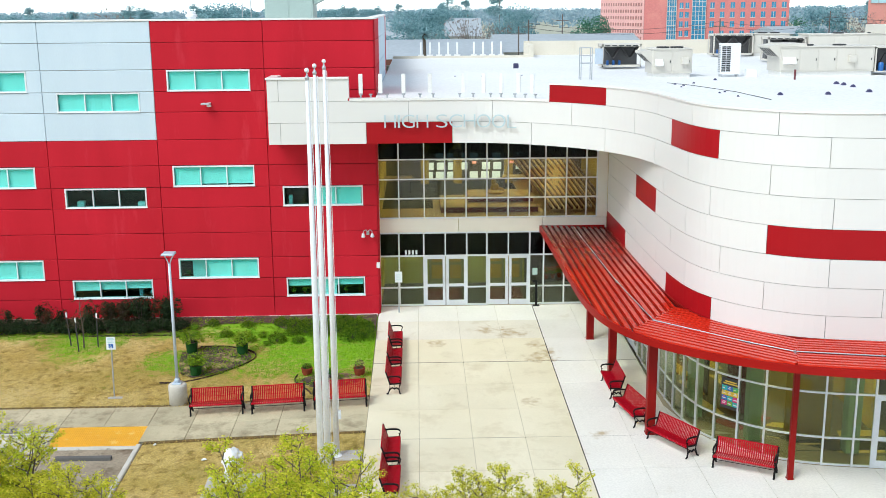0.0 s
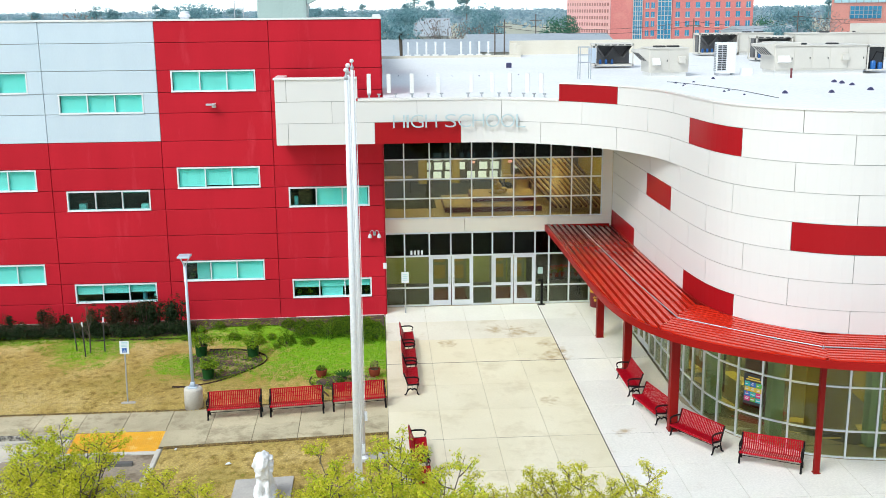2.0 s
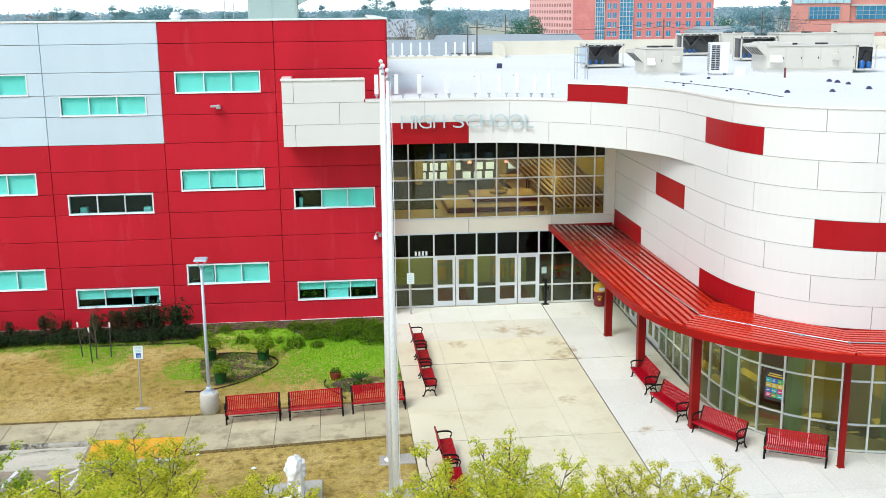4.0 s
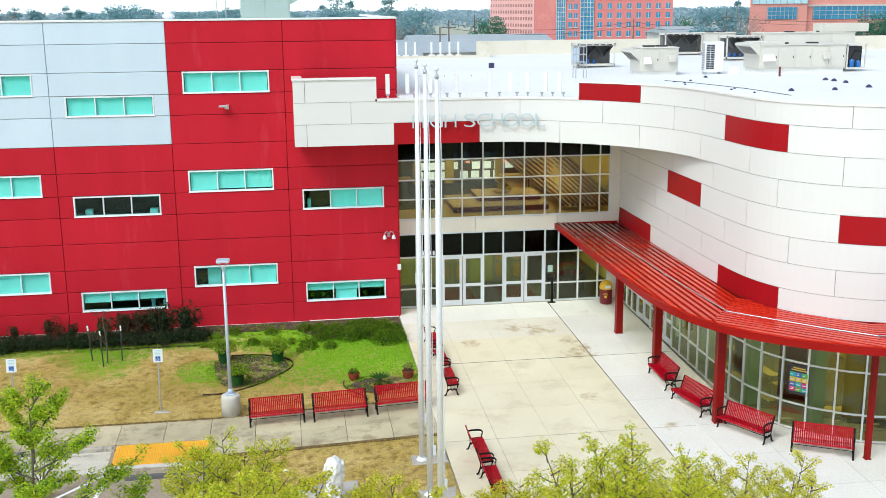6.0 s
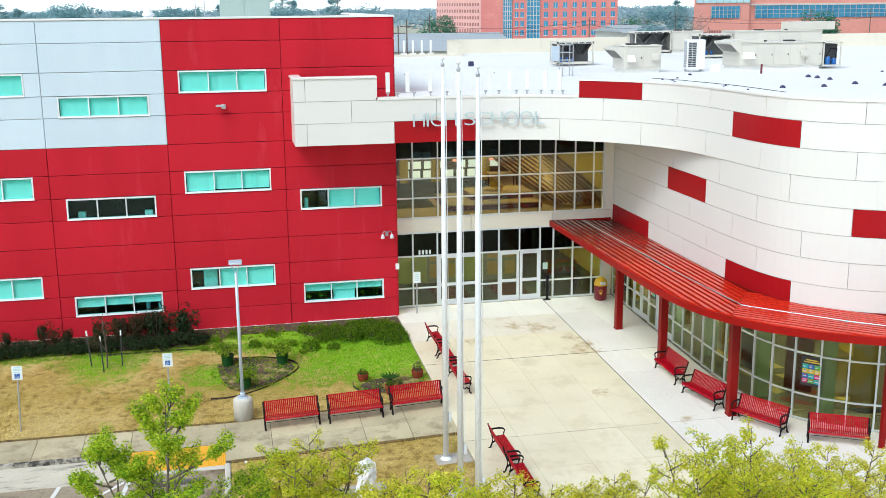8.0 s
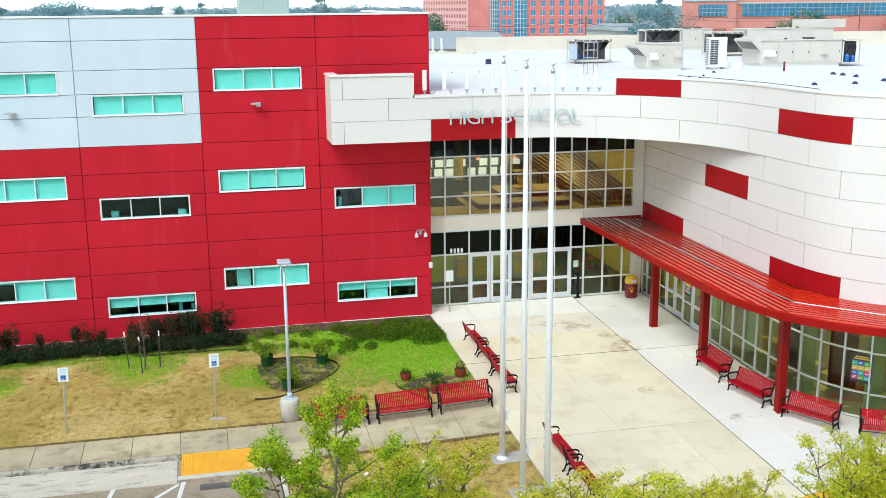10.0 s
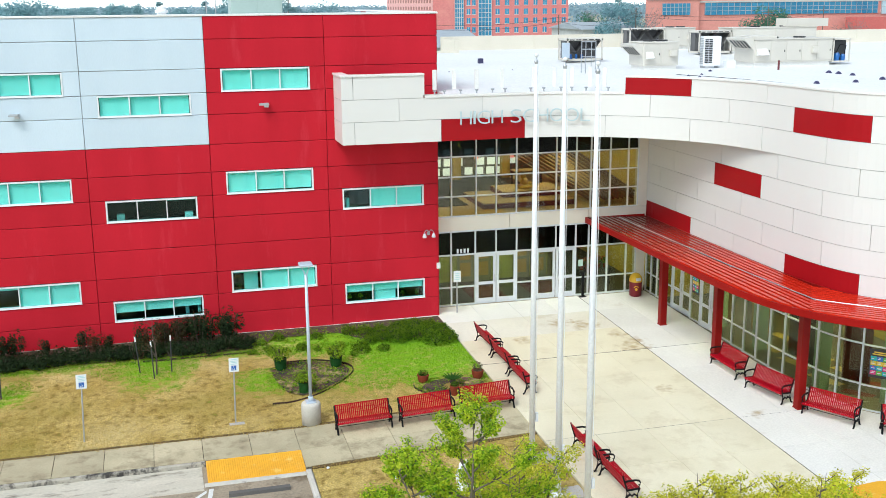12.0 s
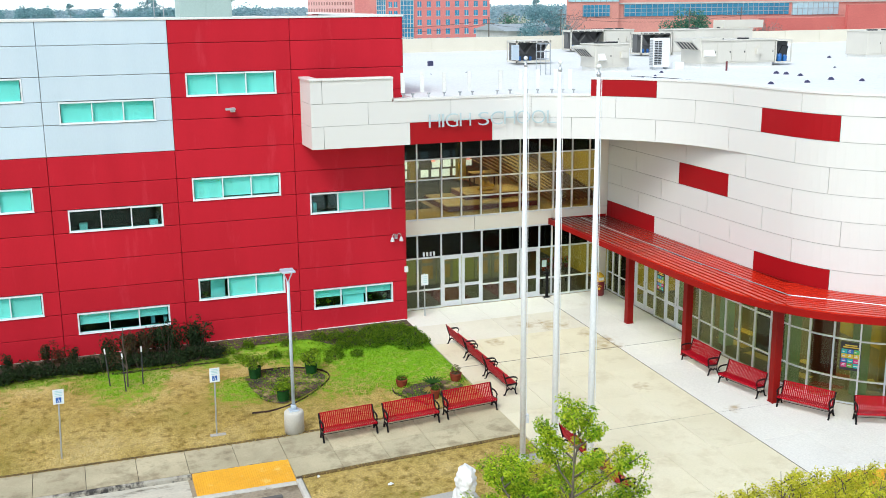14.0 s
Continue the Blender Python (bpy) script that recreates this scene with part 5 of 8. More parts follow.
bend_mid = [Vector((6.6, 28.9)), Vector((9.85, 26.0))]
RIB_W = 0.073
for k, d in enumerate(RUNS):
    nrm = Vector((d.y, -d.x))
    origin = bend_mid[0] if k < 2 else bend_mid[1]
    for j in range(-12, 13):
        off = (j + 0.5) * 0.235
        run = [q for q in (origin + nrm * off + d * (i * 0.25) for i in range(-80, 81)) if on_run(q, k)]
        if len(run) < 2:
            continue
        seed = run[len(run) // 2]
        ends = []
        for sgn in (-1, 1):
            row_ = []
            for e_ in (-RIB_W, RIB_W):
                q0 = seed + nrm * e_
                row_.append(reach(q0, d * sgn, k) if on_run(q0, k) else reach(seed, d * sgn, k) + nrm * e_ * 0.2)
            a, b = row_
            ring = []
            for f_, up_ in ((0.0, -0.01), (0.07, 0.105), (0.93, 0.105), (1.0, -0.01)):
                q = a.lerp(b, f_)
                ring.append((q.x, q.y, deck_z(q.x, q.y) + up_))
            ends += ring
        g = Geo()
        g.add(ends, [(0, 1, 5, 4), (1, 2, 6, 5), (2, 3, 7, 6), (0, 3, 2, 1), (4, 5, 6, 7)])
        part("seam", g, CANOPY, canopy)
g = Geo()
a, b = BENDS[1]
q0, q1 = reach(bend_mid[1], (a - b).normalized(), run_of(bend_mid[1])), b.lerp(a, 0.12)
g.tube([(q0.x, q0.y, deck_z(q0.x, q0.y) + 0.075), (q1.x, q1.y, deck_z(q1.x, q1.y) + 0.075)], 0.022, 6)
part("mitre_cap", g, CANOPY, canopy)
g = Geo()
cpts = [(6.3, 41.9), (6.3, 40), (6.42, 33.2), (6.66, 28.75), (7.7, 27.75), (8.76, 26.65), (9.7, 25.8), (11.8, 25.35), (16, 24.6)]
g.tube([(x, y, deck_z(x, y) + 0.125) for x, y in cpts], 0.017, 6)
for x, y in cpts[1:8]:
    g.cbox(x - 0.03, y - 0.03, deck_z(x, y) + 0.08, x + 0.03, y + 0.03, deck_z(x, y) + 0.15, 0.008)
part("conduit", g, GALV, canopy, "grey electrical conduit on the roof sheet")
for x, y, hw in ((6.38, 37.9, 0.13), (6.5, 34.0, 0.13), (6.82, 29.4, 0.13), (9.98, 26.3, 0.075)):
    g = Geo()
    g.cbox(x - hw, y - hw, gz(y) - 0.02, x + hw, y + hw, CZ - 0.21, 0.015)
    o = part("column", g, COLUMN, canopy)
    g = Geo()
    g.cbox(x - hw - 0.02, y - hw - 0.02, gz(y) - 0.02, x + hw + 0.02, y + hw + 0.02, gz(y) + 0.02, 0.005)
    part("base_plate", g, COLUMN, o)


# ---- benches ----
BX, BY, BZ = 0.935, 0.72, 0.865


def slim(geo):
    geo.v = [(x * BX, y * BY, z * BZ) for x, y, z in geo.v]
    return geo


def build_bench():
    b = thing("park_bench", "glossy red steel-strap bench with black cast-iron ends", "bench", "red benches")
    frame_g = Geo()
    for p in ([(-0.30, 0.0), (-0.235, 0.03), (-0.20, 0.20), (-0.25, 0.34), (-0.27, 0.42)],
              [(0.36, 0.0), (0.28, 0.03), (0.20, 0.22), (0.21, 0.42), (0.30, 0.66), (0.385, 0.88)],
              [(-0.27, 0.415), (0.0, 0.395), (0.21, 0.39)],
              [(0.31, 0.67), (0.12, 0.69), (-0.12, 0.69), (-0.25, 0.665), (-0.305, 0.60), (-0.285, 0.53), (-0.25, 0.53), (-0.27, 0.42)],
              [(-0.21, 0.17), (-0.08, 0.25), (0.0, 0.19), (0.09, 0.25), (0.21, 0.18)]):
        frame_g.tube([(0, y, z) for y, z in p], 0.031, 6)
    iron = slim(frame_g).mesh("end_frame", BLACK_IRON, True)
    for x in (-0.885, 0.885):
        o = part("end_frame", iron, BLACK_IRON, b)
        o.location.x = x * BX
    prof = [(-0.315, 0.375), (-0.318, 0.415), (-0.285, 0.442), (-0.20, 0.437), (0.0, 0.415), (0.13, 0.410), (0.19, 0.435), (0.225, 0.50), (0.30, 0.69), (0.362, 0.86), (0.385, 0.885), (0.412, 0.872)]
    s = Geo()
    w, n = 0.0235, len(prof)
    v = []
    for y, z in prof:
        v += [(-w, y, z), (w, y, z), (w, y + 0.004, z - 0.009), (-w, y + 0.004, z - 0.009)]
    f = [(0, 3, 2, 1), (4 * n - 4, 4 * n - 3, 4 * n - 2, 4 * n - 1)]
    for k in range(n - 1):
        f += [(4 * k + j, 4 * k + (j + 1) % 4, 4 * k + 4 + (j + 1) % 4, 4 * k + 4 + j) for j in range(4)]
    s.add(v, f)
    strap = slim(s).mesh("strap", BENCH_RED)
    for k in range(28):
        o = part("strap", strap, BENCH_RED, b)
        o.location.x = (-0.8505 + 0.063 * k) * BX
    for name, y, z, r in (("top_rail", 0.395, 0.872, 0.022), ("seat_rail", -0.30, 0.405, 0.02), ("rear_rail", 0.175, 0.395, 0.018)):
        g = Geo()
        g.tube([(-0.89, y, z), (0.89, y, z)], r, 8)
        part(name, slim(g), BENCH_RED, b, "", True)
    g = Geo()
    # waisted ornament across the back
    for sgn in (-1, 1):
        pts = []
        for i in range(25):
            u = -0.82 + 1.64 * i / 24
            a = abs(u)
            h = 0.075 if a < 0.36 else (0.075 - 0.06 * (a - 0.36) / 0.14 if a < 0.5 else 0.015 + 0.085 * (a - 0.5) / 0.32)
            t = 0.66 + sgn * h
            pts.append((u, 0.225 + (t - 0.50) * 0.385 + 0.012, t))
        g.tube(pts, 0.013, 5)
    part("ornament", slim(g), BENCH_RED, b)
    g = Geo()
    g.tube([(-0.88, 0.0, 0.20), (0.88, 0.0, 0.20)], 0.012, 6)
    part("stretcher", slim(g), BLACK_IRON, b)
    return b


def stand(ob, x, y, turn, lift=0.0):
    """A copy of a thing on the falling ground, turned about the upright."""
    return copy_thing(ob, pose(x, y, gz(y, x) + lift, 0, math.degrees(math.atan2(gz(y, x - 0.8) - gz(y, x + 0.8), 1.6)), turn))


bench = build_bench()
bench.matrix_basis = pose(-6.53, 31.85, gz(31.85, -6.53) + 0.005, 0, -2.0, 0.2)
for x, y, a in ((-4.57, 31.80, 1.2), (-2.6, 31.93, 2.0), (-0.89, 33.52, 90), (-0.89, 35.35, 90), (-0.90, 37.2, 90.5), (-0.85, 27.85, 90), (-0.83, 26.0, 89),
                (6.28, 32.8, -90), (6.43, 30.57, -78.5), (7.23, 28.38, -60.5), (8.89, 26.81, -28.7)):
    stand(bench, x, y, a, 0.005)

# ---- flagpoles ----
def flagpole(x, y, top):
    z0 = gz(y, x)
    p = thing("flagpole", "tall white flagpole with a ball on top, no flag", "flagpole", "flagpoles", at=(x, y, z0))
    h = top - z0
    g = Geo()
    g.tube([(0, 0, 0.0), (0, 0, h * 0.55), (0, 0, h - 0.28)], [0.085, 0.072, 0.040], 12)
    part("pole", g, WHITE_METAL, p, "", True)
    g = Geo()
    g.lathe(0, 0, [(0.16, 0.0), (0.16, 0.03), (0.12, 0.06), (0.095, 0.10)], 14)
    part("collar", g, WHITE_METAL, p)
    g = Geo()
    g.lathe(0, 0, [(0.04, h - 0.28), (0.055, h - 0.22), (0.025, h - 0.17), (0.012, h - 0.11)], 10)
    part("truck", g, GALV, p)
    g = Geo()
    g.lathe(0, 0, [(0.010, h - 0.11)] + [(0.055 * math.sin(t), h - 0.055 - 0.055 * math.cos(t)) for t in (0.4, 0.8, 1.2, 1.57, 1.95, 2.35, 2.75)] + [(0.006, h)], 12)
    part("ball", g, WHITE_METAL, p, "", True)
    g = Geo()
    g.tube([(0.10, -0.02, 1.25), (0.095, -0.02, h * 0.6), (0.07, -0.02, h - 0.3)], 0.008, 4)
    part("halyard", g, WHITE_METAL, p)
    g = Geo()
    g.box(0.08, -0.06, 1.15, 0.16, 0.04, 1.4)
    part("cleat_box", g, ALU, p)
    return p


for x, y in ((-2.46, 28.25), (-2.51, 26.13), (-2.50, 24.2)):
    flagpole(x, y, 10.83)
    g = Geo()
    slab(g, x - 0.30, y - 0.31, x + 0.72, y + 0.31, 0.02, 0.1)
    tagged(part("flagpole_footing", g, CONCRETE), "small grey concrete footing slab set in the lawn", "footing", "flagpole footings")

# ---- street lamp, signs ----
t = thing("street_lamp", "slim pale grey area lamp on a round concrete footing", "street lamp", at=(-7.99, 32.84, gz(32.84, -7.99)))
g = Geo()
g.lathe(0, 0, [(0.30, -0.1), (0.30, 0.58), (0.292, 0.63), (0.27, 0.662), (0.22, 0.677), (0.1, 0.68)], 32)
part("footing", g, KERB_PALE, t, "", True)
g = Geo()
g.cbox(-0.15, -0.15, 0.675, 0.15, 0.15, 0.72, 0.01)
part("base_plate", g, PALE_STEEL, t)
g = Geo()
g.cbox(-0.075, -0.075, 0.70, 0.075, 0.075, 0.86, 0.012)
g.tube([(0, 0, 0.8), (0, 0, 4.70)], [0.054, 0.046], 10)
part("pole", g, PALE_STEEL, t, "", True)
for sx in (-1, 1):
    g = Geo()
    g.tube([(0, 0, 4.63), (0.05 * sx, 0, 4.80), (0.15 * sx, 0, 5.01)], 0.02, 6)
    part("bracket", g, PALE_STEEL, t)
g = Geo()
g.cbox(-0.20, -0.22, 5.01, 0.20, 0.22, 5.07, 0.02)
head = part("lamp_head", g, PALE_STEEL, t)
g = Geo()
g.box(-0.15, -0.16, 4.995, 0.15, 0.16, 5.009)
part("lens", g, WHITE_METAL, head)


def accessible_sign(x, y, lean):
    s = thing("parking_sign", "white and blue accessible parking sign on a thin metal post", "sign", "parking signs", at=(x, y, gz(y, x)))
    s.matrix_basis = pose(x, y, gz(y, x), 0, lean, 3)
    g = Geo()
    g.tube([(0, 0, 0), (0, 0, 2.09)], 0.025, 8)
    part("post", g, GALV, s)
    g = Geo()
    g.cbox(-0.15, -0.045, 1.68, 0.15, -0.03, 2.12, 0.006)
    pnl = part("panel", g, SIGN_WHITE, s)
    g = Geo()
    g.box(-0.075, -0.048, 1.73, 0.075, -0.046, 1.88)
    part("symbol_field", g, SIGN_BLUE, pnl, "blue square")
    g = Geo()
    # plain wheelchair symbol
    ring = [(0.034 * math.cos(a) - 0.006, -0.0495, 1.783 + 0.034 * math.sin(a)) for a in np.linspace(-3.6, 0.6, 14)]
    g.tube(ring, 0.006, 4)
    g.tube([(-0.008, -0.0495, 1.84), (-0.004, -0.0495, 1.80), (0.024, -0.0495, 1.80), (0.036, -0.0495, 1.765)], 0.006, 4)
    g.lathe(-0.008, -0.0495, [(0.004, 1.848), (0.011, 1.857), (0.004, 1.868)], 6)
    part("symbol", g, SIGN_WHITE, pnl)
    g = Geo()
    for k, (w, z) in enumerate(((0.09, 2.06), (0.11, 2.015), (0.085, 1.97), (0.095, 1.92))):
        g.box(-w, -0.048, z, w, -0.046, z + 0.02)
    part("writing", g, GREY_INK, pnl, "unreadable lines of print")
    return s


accessible_sign(-10.25, 33.43, 1.0)
accessible_sign(-14.68, 33.25, 2.0)
g = Geo()
slab(g, -10.45, 33.3, -9.98, 33.45, 0.02, 0.08)
tagged(part("sign_footing", g, CONCRETE), "flat grey concrete scrap beside the sign post", "footing")
t = thing("door_sign", "white notice plate on a thin grey post before the entrance", "sign", at=(-0.87, 41.4, gz(41.4)))
g = Geo()
g.tube([(0, 0, 0), (0, 0, 1.75)], 0.03, 8)
part("post", g, GALV, t)
g = Geo()
g.cbox(-0.15, -0.05, 1.28, 0.15, -0.032, 1.73, 0.01)
pnl = part("panel", g, SIGN_WHITE, t)
g = Geo()
for k in range(4):
    g.box(-0.09, -0.053, 1.38 + 0.08 * k, 0.09, -0.051, 1.40 + 0.08 * k)
part("writing", g, GREY_INK, pnl, "unreadable lines of print")
t = thing("access_post", "black metal call post beside the entrance doors", "post", at=(4.8, 42.05, gz(42.05)))
g = Geo()
g.box(-0.14, -0.1, 0, 0.14, 0.1, 0.02)
part("base_plate", g, BLACK_IRON, t)
g = Geo()
g.box(-0.045, -0.045, 0.02, 0.045, 0.045, 1.02)
g.box(-0.16, -0.05, 1.02, 0.05, 0.05, 1.1)
part("post", g, BLACK_IRON, t)
g = Geo()
g.cbox(-0.12, -0.055, 1.28, 0.09, -0.03, 1.56, 0.01)
tagged(part("door_notice", g, material("pale_green_paper", (0.45, 0.62, 0.55), rough=0.7)), "pale green notice on the entrance glass", "notice")
bpy.data.objects["door_notice"].location = (4.78, GY - 0.03, 0.0)
# writing on the glass over the door, as plain bars
g = Geo()
for k in range(4):
    g.box(-0.61 + 0.145 * k, GY - 0.014, 2.19, -0.53 + 0.145 * k, GY - 0.008, 2.37)
part("number_bars", g, SIGN_WHITE, entrance, "four plain white bars")
g = Geo()
g.cbox(-1.74, WY - 0.1, 1.92, -1.60, WY - 0.004, 2.14, 0.01)
tagged(part("wall_box", g, WHITE_METAL), "small white box on the corner of the red wall", "box")

# ---- litter bin ----
t = thing("litter_bin", "maroon litter bin with a yellow domed lid", "bin", at=(7.0, 41.6, gz(41.6)))
g = Geo()
g.lathe(0, 0, [(0.22, 0.0), (0.255, 0.05), (0.265, 0.6), (0.25, 0.66)], 18)
part("body", g, BIN_MAROON, t, "", True)
g = Geo()
g.lathe(0, 0, [(0.27, 0.63), (0.275, 0.72), (0.235, 0.86), (0.14, 0.96), (0.05, 0.99)], 18)
lid = part("lid", g, YELLOW_LID, t, "yellow domed lid", True)
g = Geo()
g.box(-0.11, -0.275, 0.70, 0.11, -0.2, 0.82)
part("flap", g, ALU, lid)
g = Geo()
for k, (u, w_, r_) in enumerate(((0.0, 0.34, 0.06), (-0.28, 0.43, 0.025), (-0.1, 0.47, 0.025), (0.1, 0.47, 0.025), (0.28, 0.43, 0.025))):
    a_ = -1.9 + u
    c_ = Vector((0.27 * math.cos(a_), 0.27 * math.sin(a_), w_))
    sd_ = Vector((-math.sin(a_), math.cos(a_), 0))
    g.add([c_ + sd_ * r_ * math.cos(q) + Vector((0, 0, r_ * math.sin(q))) for q in np.linspace(0, 5.6, 9)], [tuple(range(9))])
part("emblem", g, YELLOW_LID, t, "plain yellow spots")

# ---- posters on the glass ----
INKS = {}


def ink(c):
    if c not in INKS:
        INKS[c] = material("poster_ink", c, rough=0.5, fine=60, bump=0)
    return INKS[c]


def poster(s, z, w=0.62, h=0.92):
    p, d, o = SF.at(s)
    a = math.degrees(math.atan2(d.y, d.x))
    t = thing("poster", "bright multicoloured poster in a black border behind the glass", "poster", "posters")
    t.matrix_basis = pose(p.x - o.x * 0.05, p.y - o.y * 0.05, z, 0, 0, a)
    g = Geo()
    g.box(-w / 2, -0.004, 0, w / 2, 0.004, h)
    part("sheet", g, DARK, t)
    pick = random.Random(5)
    inks = ((0.80, 0.05, 0.25), (0.04, 0.55, 0.60), (0.05, 0.20, 0.60), (0.16, 0.55, 0.08), (0.85, 0.62, 0.06), (0.70, 0.12, 0.05), (0.85, 0.85, 0.85))
    cells = [(0.12, 0.80, 0.88, 0.84, inks[4]), (0.2, 0.87, 0.8, 0.91, inks[4])]
    for r_ in range(4):
        for c_ in range(3):
            x0, z0 = 0.06 + 0.295 * c_, 0.10 + 0.165 * r_
            cells.append((x0, z0, x0 + 0.28, z0 + 0.15, inks[(2 * r_ + 3 * c_ + r_ * c_) % 5]))
            cells.append((x0 + 0.04, z0 + 0.05, x0 + pick.uniform(0.14, 0.24), z0 + 0.08, inks[6]))
            cells.append((x0 + 0.08, z0 + 0.10, x0 + pick.uniform(0.16, 0.26), z0 + 0.125, pick.choice(inks)))
    for i, (x0, z0, x1, z1, c) in enumerate(cells):
        g = Geo()
        g.box(-w / 2 + x0 * w, -0.008 - 0.0003 * i, z0 * h, -w / 2 + x1 * w, -0.0045, z1 * h)
        part("print", g, ink(c), t)


poster(SF.near(8.85, 28.4), 0.75)
poster(4.42, 1.0, 0.5, 0.85)

# ---- statue and slab ----
g = Geo()
slab(g, -5.95, 25.1, -4.35, 27.35, 0.04, 0.16)
tagged(part("statue_slab", g, CONCRETE), "square grey concrete slab on the lawn", "slab")


def statue(x, y, h):
    """A seated white stone animal, plain and rounded, built from stacked lumps."""
    bm = bmesh.new()
    z0 = gz(y, x) + 0.04
    lumps = [(0, 0.1, 0.10, 0.36, 0.46, 0.12), (0, 0.18, 0.34, 0.27, 0.32, 0.26), (0, 0.02, 0.56, 0.25, 0.24, 0.30), (0, -0.08, 0.86, 0.27, 0.25, 0.27), (0, -0.15, 1.04, 0.2, 0.2, 0.19),
             (0, -0.3, 0.98, 0.1, 0.12, 0.09), (-0.13, -0.2, 0.26, 0.075, 0.09, 0.3), (0.13, -0.2, 0.26, 0.075, 0.09, 0.3), (-0.22, 0.12, 0.18, 0.12, 0.26, 0.17), (0.22, 0.12, 0.18, 0.12, 0.26, 0.17),
             (-0.14, -0.32, 0.08, 0.08, 0.13, 0.06), (0.14, -0.32, 0.08, 0.08, 0.13, 0.06)]
    lumps += [(0.23 * math.cos(a), -0.06 + 0.05 * math.sin(2 * a), 0.93 + 0.25 * math.sin(a), 0.09, 0.14, 0.09) for a in np.linspace(0, 5.8, 12)]
    lumps += [(0.16 * math.cos(a), -0.2, 0.74 + 0.06 * math.sin(3 * a), 0.07, 0.09, 0.12) for a in np.linspace(0, 3.1, 6)]
    for lx, ly, lz, a, b, c in lumps:
        r = bmesh.ops.create_icosphere(bm, subdivisions=3, radius=1.0)
        for v in r["verts"]:
            v.co = Vector((lx + v.co.x * a, ly + v.co.y * b, lz + v.co.z * c))
    for v in bm.verts:
        q = v.co * 7
        v.co += v.normal * 0.025 * noise.noise(q) if v.co.z < 0.7 else v.normal * 0.06 * noise.noise(q * 1.5)
        v.co *= h / 1.25
        v.co.x *= 0.82
        v.co += Vector((x, y, z0))
    me = bpy.data.meshes.new("statue")
    bm.to_mesh(me)
    bm.free()
    ob = new("statue", me)
    mod = ob.modifiers.new("merge", "REMESH")
    mod.mode, mod.voxel_size = "VOXEL", 0.028
    done = bpy.data.meshes.new_from_object(ob.evaluated_get(bpy.context.evaluated_depsgraph_get()))
    ob.modifiers.clear()
    ob.data = done
    for p in done.polygons:
        p.use_smooth = True
    done.materials.clear()
    done.materials.append(STONE_WHITE)
    return tagged(ob, "white stone statue of a seated animal on a slab", "statue")


statue(-5.02, 26.1, 1.36)
for x, y, s in ((-6.29, 28.39, 0.09), (-8.0, 29.6, 0.05)):
    g = Geo()
    g.add([(x - s, y - 0.05, gz(y, x) + 0.03), (x + s * 0.2, y - 0.07, gz(y, x) + 0.05), (x + s, y, gz(y, x) + 0.035), (x + s * 0.1, y + 0.06, gz(y, x) + 0.06), (x - s * 0.8, y + 0.05, gz(y, x) + 0.035),
           (x, y, gz(y, x) - 0.01)], [(0, 1, 3, 4), (1, 2, 3), (0, 5, 1), (1, 5, 2), (2, 5, 3), (3, 5, 4), (4, 5, 0)])
    tagged(part("paper_scrap", g, SIGN_WHITE), "crumpled white paper scrap lying on the dry lawn", "litter", "paper scraps")


# ---- plants ----
def leaves(geo, centre, radius, count, size, rnd, up=0.35, squash=1.0, tall=1.7):
    """Single leaves scattered through an uneven lump."""
    for _ in range(count):
        d = Vector((rnd.gauss(0, 1), rnd.gauss(0, 1), rnd.gauss(0, 1) * squash)).normalized()
        q = Vector(centre) + Vector((d.x * radius[0], d.y * radius[1], d.z * radius[2])) * (0.55 + 0.5 * rnd.random() ** 0.5)
        n = (d + Vector((rnd.uniform(-1, 1), rnd.uniform(-1, 1), rnd.uniform(-0.6, 1) + up))).normalized()
        a = n.orthogonal().normalized()
        a = (Matrix.Rotation(rnd.uniform(0, 6.283), 3, n) @ a) * size * rnd.uniform(0.6, 1.3)
        b = n.cross(a) * 0.5
        geo.add([q - a * tall * 0.6, q + b, q + a * tall * 0.6 + n * size * 0.2, q - b], [(0, 1, 2, 3)])


def shrub_mesh(name, mat, rnd, w, d, h, count, size, lumps=7):
    g = Geo()
    for k in range(lumps):
        c = (rnd.uniform(-w, w) * 0.6, rnd.uniform(-d, d) * 0.6, h * rnd.uniform(0.35, 0.68))
        r = rnd.uniform(0.28, 0.5)
        leaves(g, c, (w * r * 1.3, d * r * 1.3, h * r * 0.85), count // lumps, size, rnd)
    me = bpy.data.meshes.new(name)
    me.from_pydata([(x, y, max(z, 0.01)) for x, y, z in g.v], [], g.f)
    me.materials.append(mat)
    return me


def dome_mesh(name, mat, rnd, w, d, h, count, size):
    """A low rounded shrub: leaves close under an uneven domed surface, thinner inside."""
    g = Geo()
    ph = [rnd.uniform(0, 6.283) for _ in range(4)]
    for _ in range(count):
        a, e = rnd.uniform(0, 6.283), math.asin(rnd.uniform(0.0, 1.0))
        k = (1 + 0.20 * math.sin(3 * a + ph[0]) * math.cos(2 * e + ph[1]) + 0.12 * math.sin(5 * a + ph[2]) * math.sin(4 * e + ph[3])) * (0.70 + 0.36 * rnd.random() ** 0.6)
        q = (w * k * math.cos(a) * math.cos(e), d * k * math.sin(a) * math.cos(e), 0.03 + h * k * math.sin(e) ** 0.8)
        leaves(g, q, (0.02, 0.02, 0.02), 1, size, rnd, 0.6)
    me = bpy.data.meshes.new(name)
    me.from_pydata([(x, y, max(z, 0.01)) for x, y, z in g.v], [], g.f)
    me.materials.append(mat)
    return me


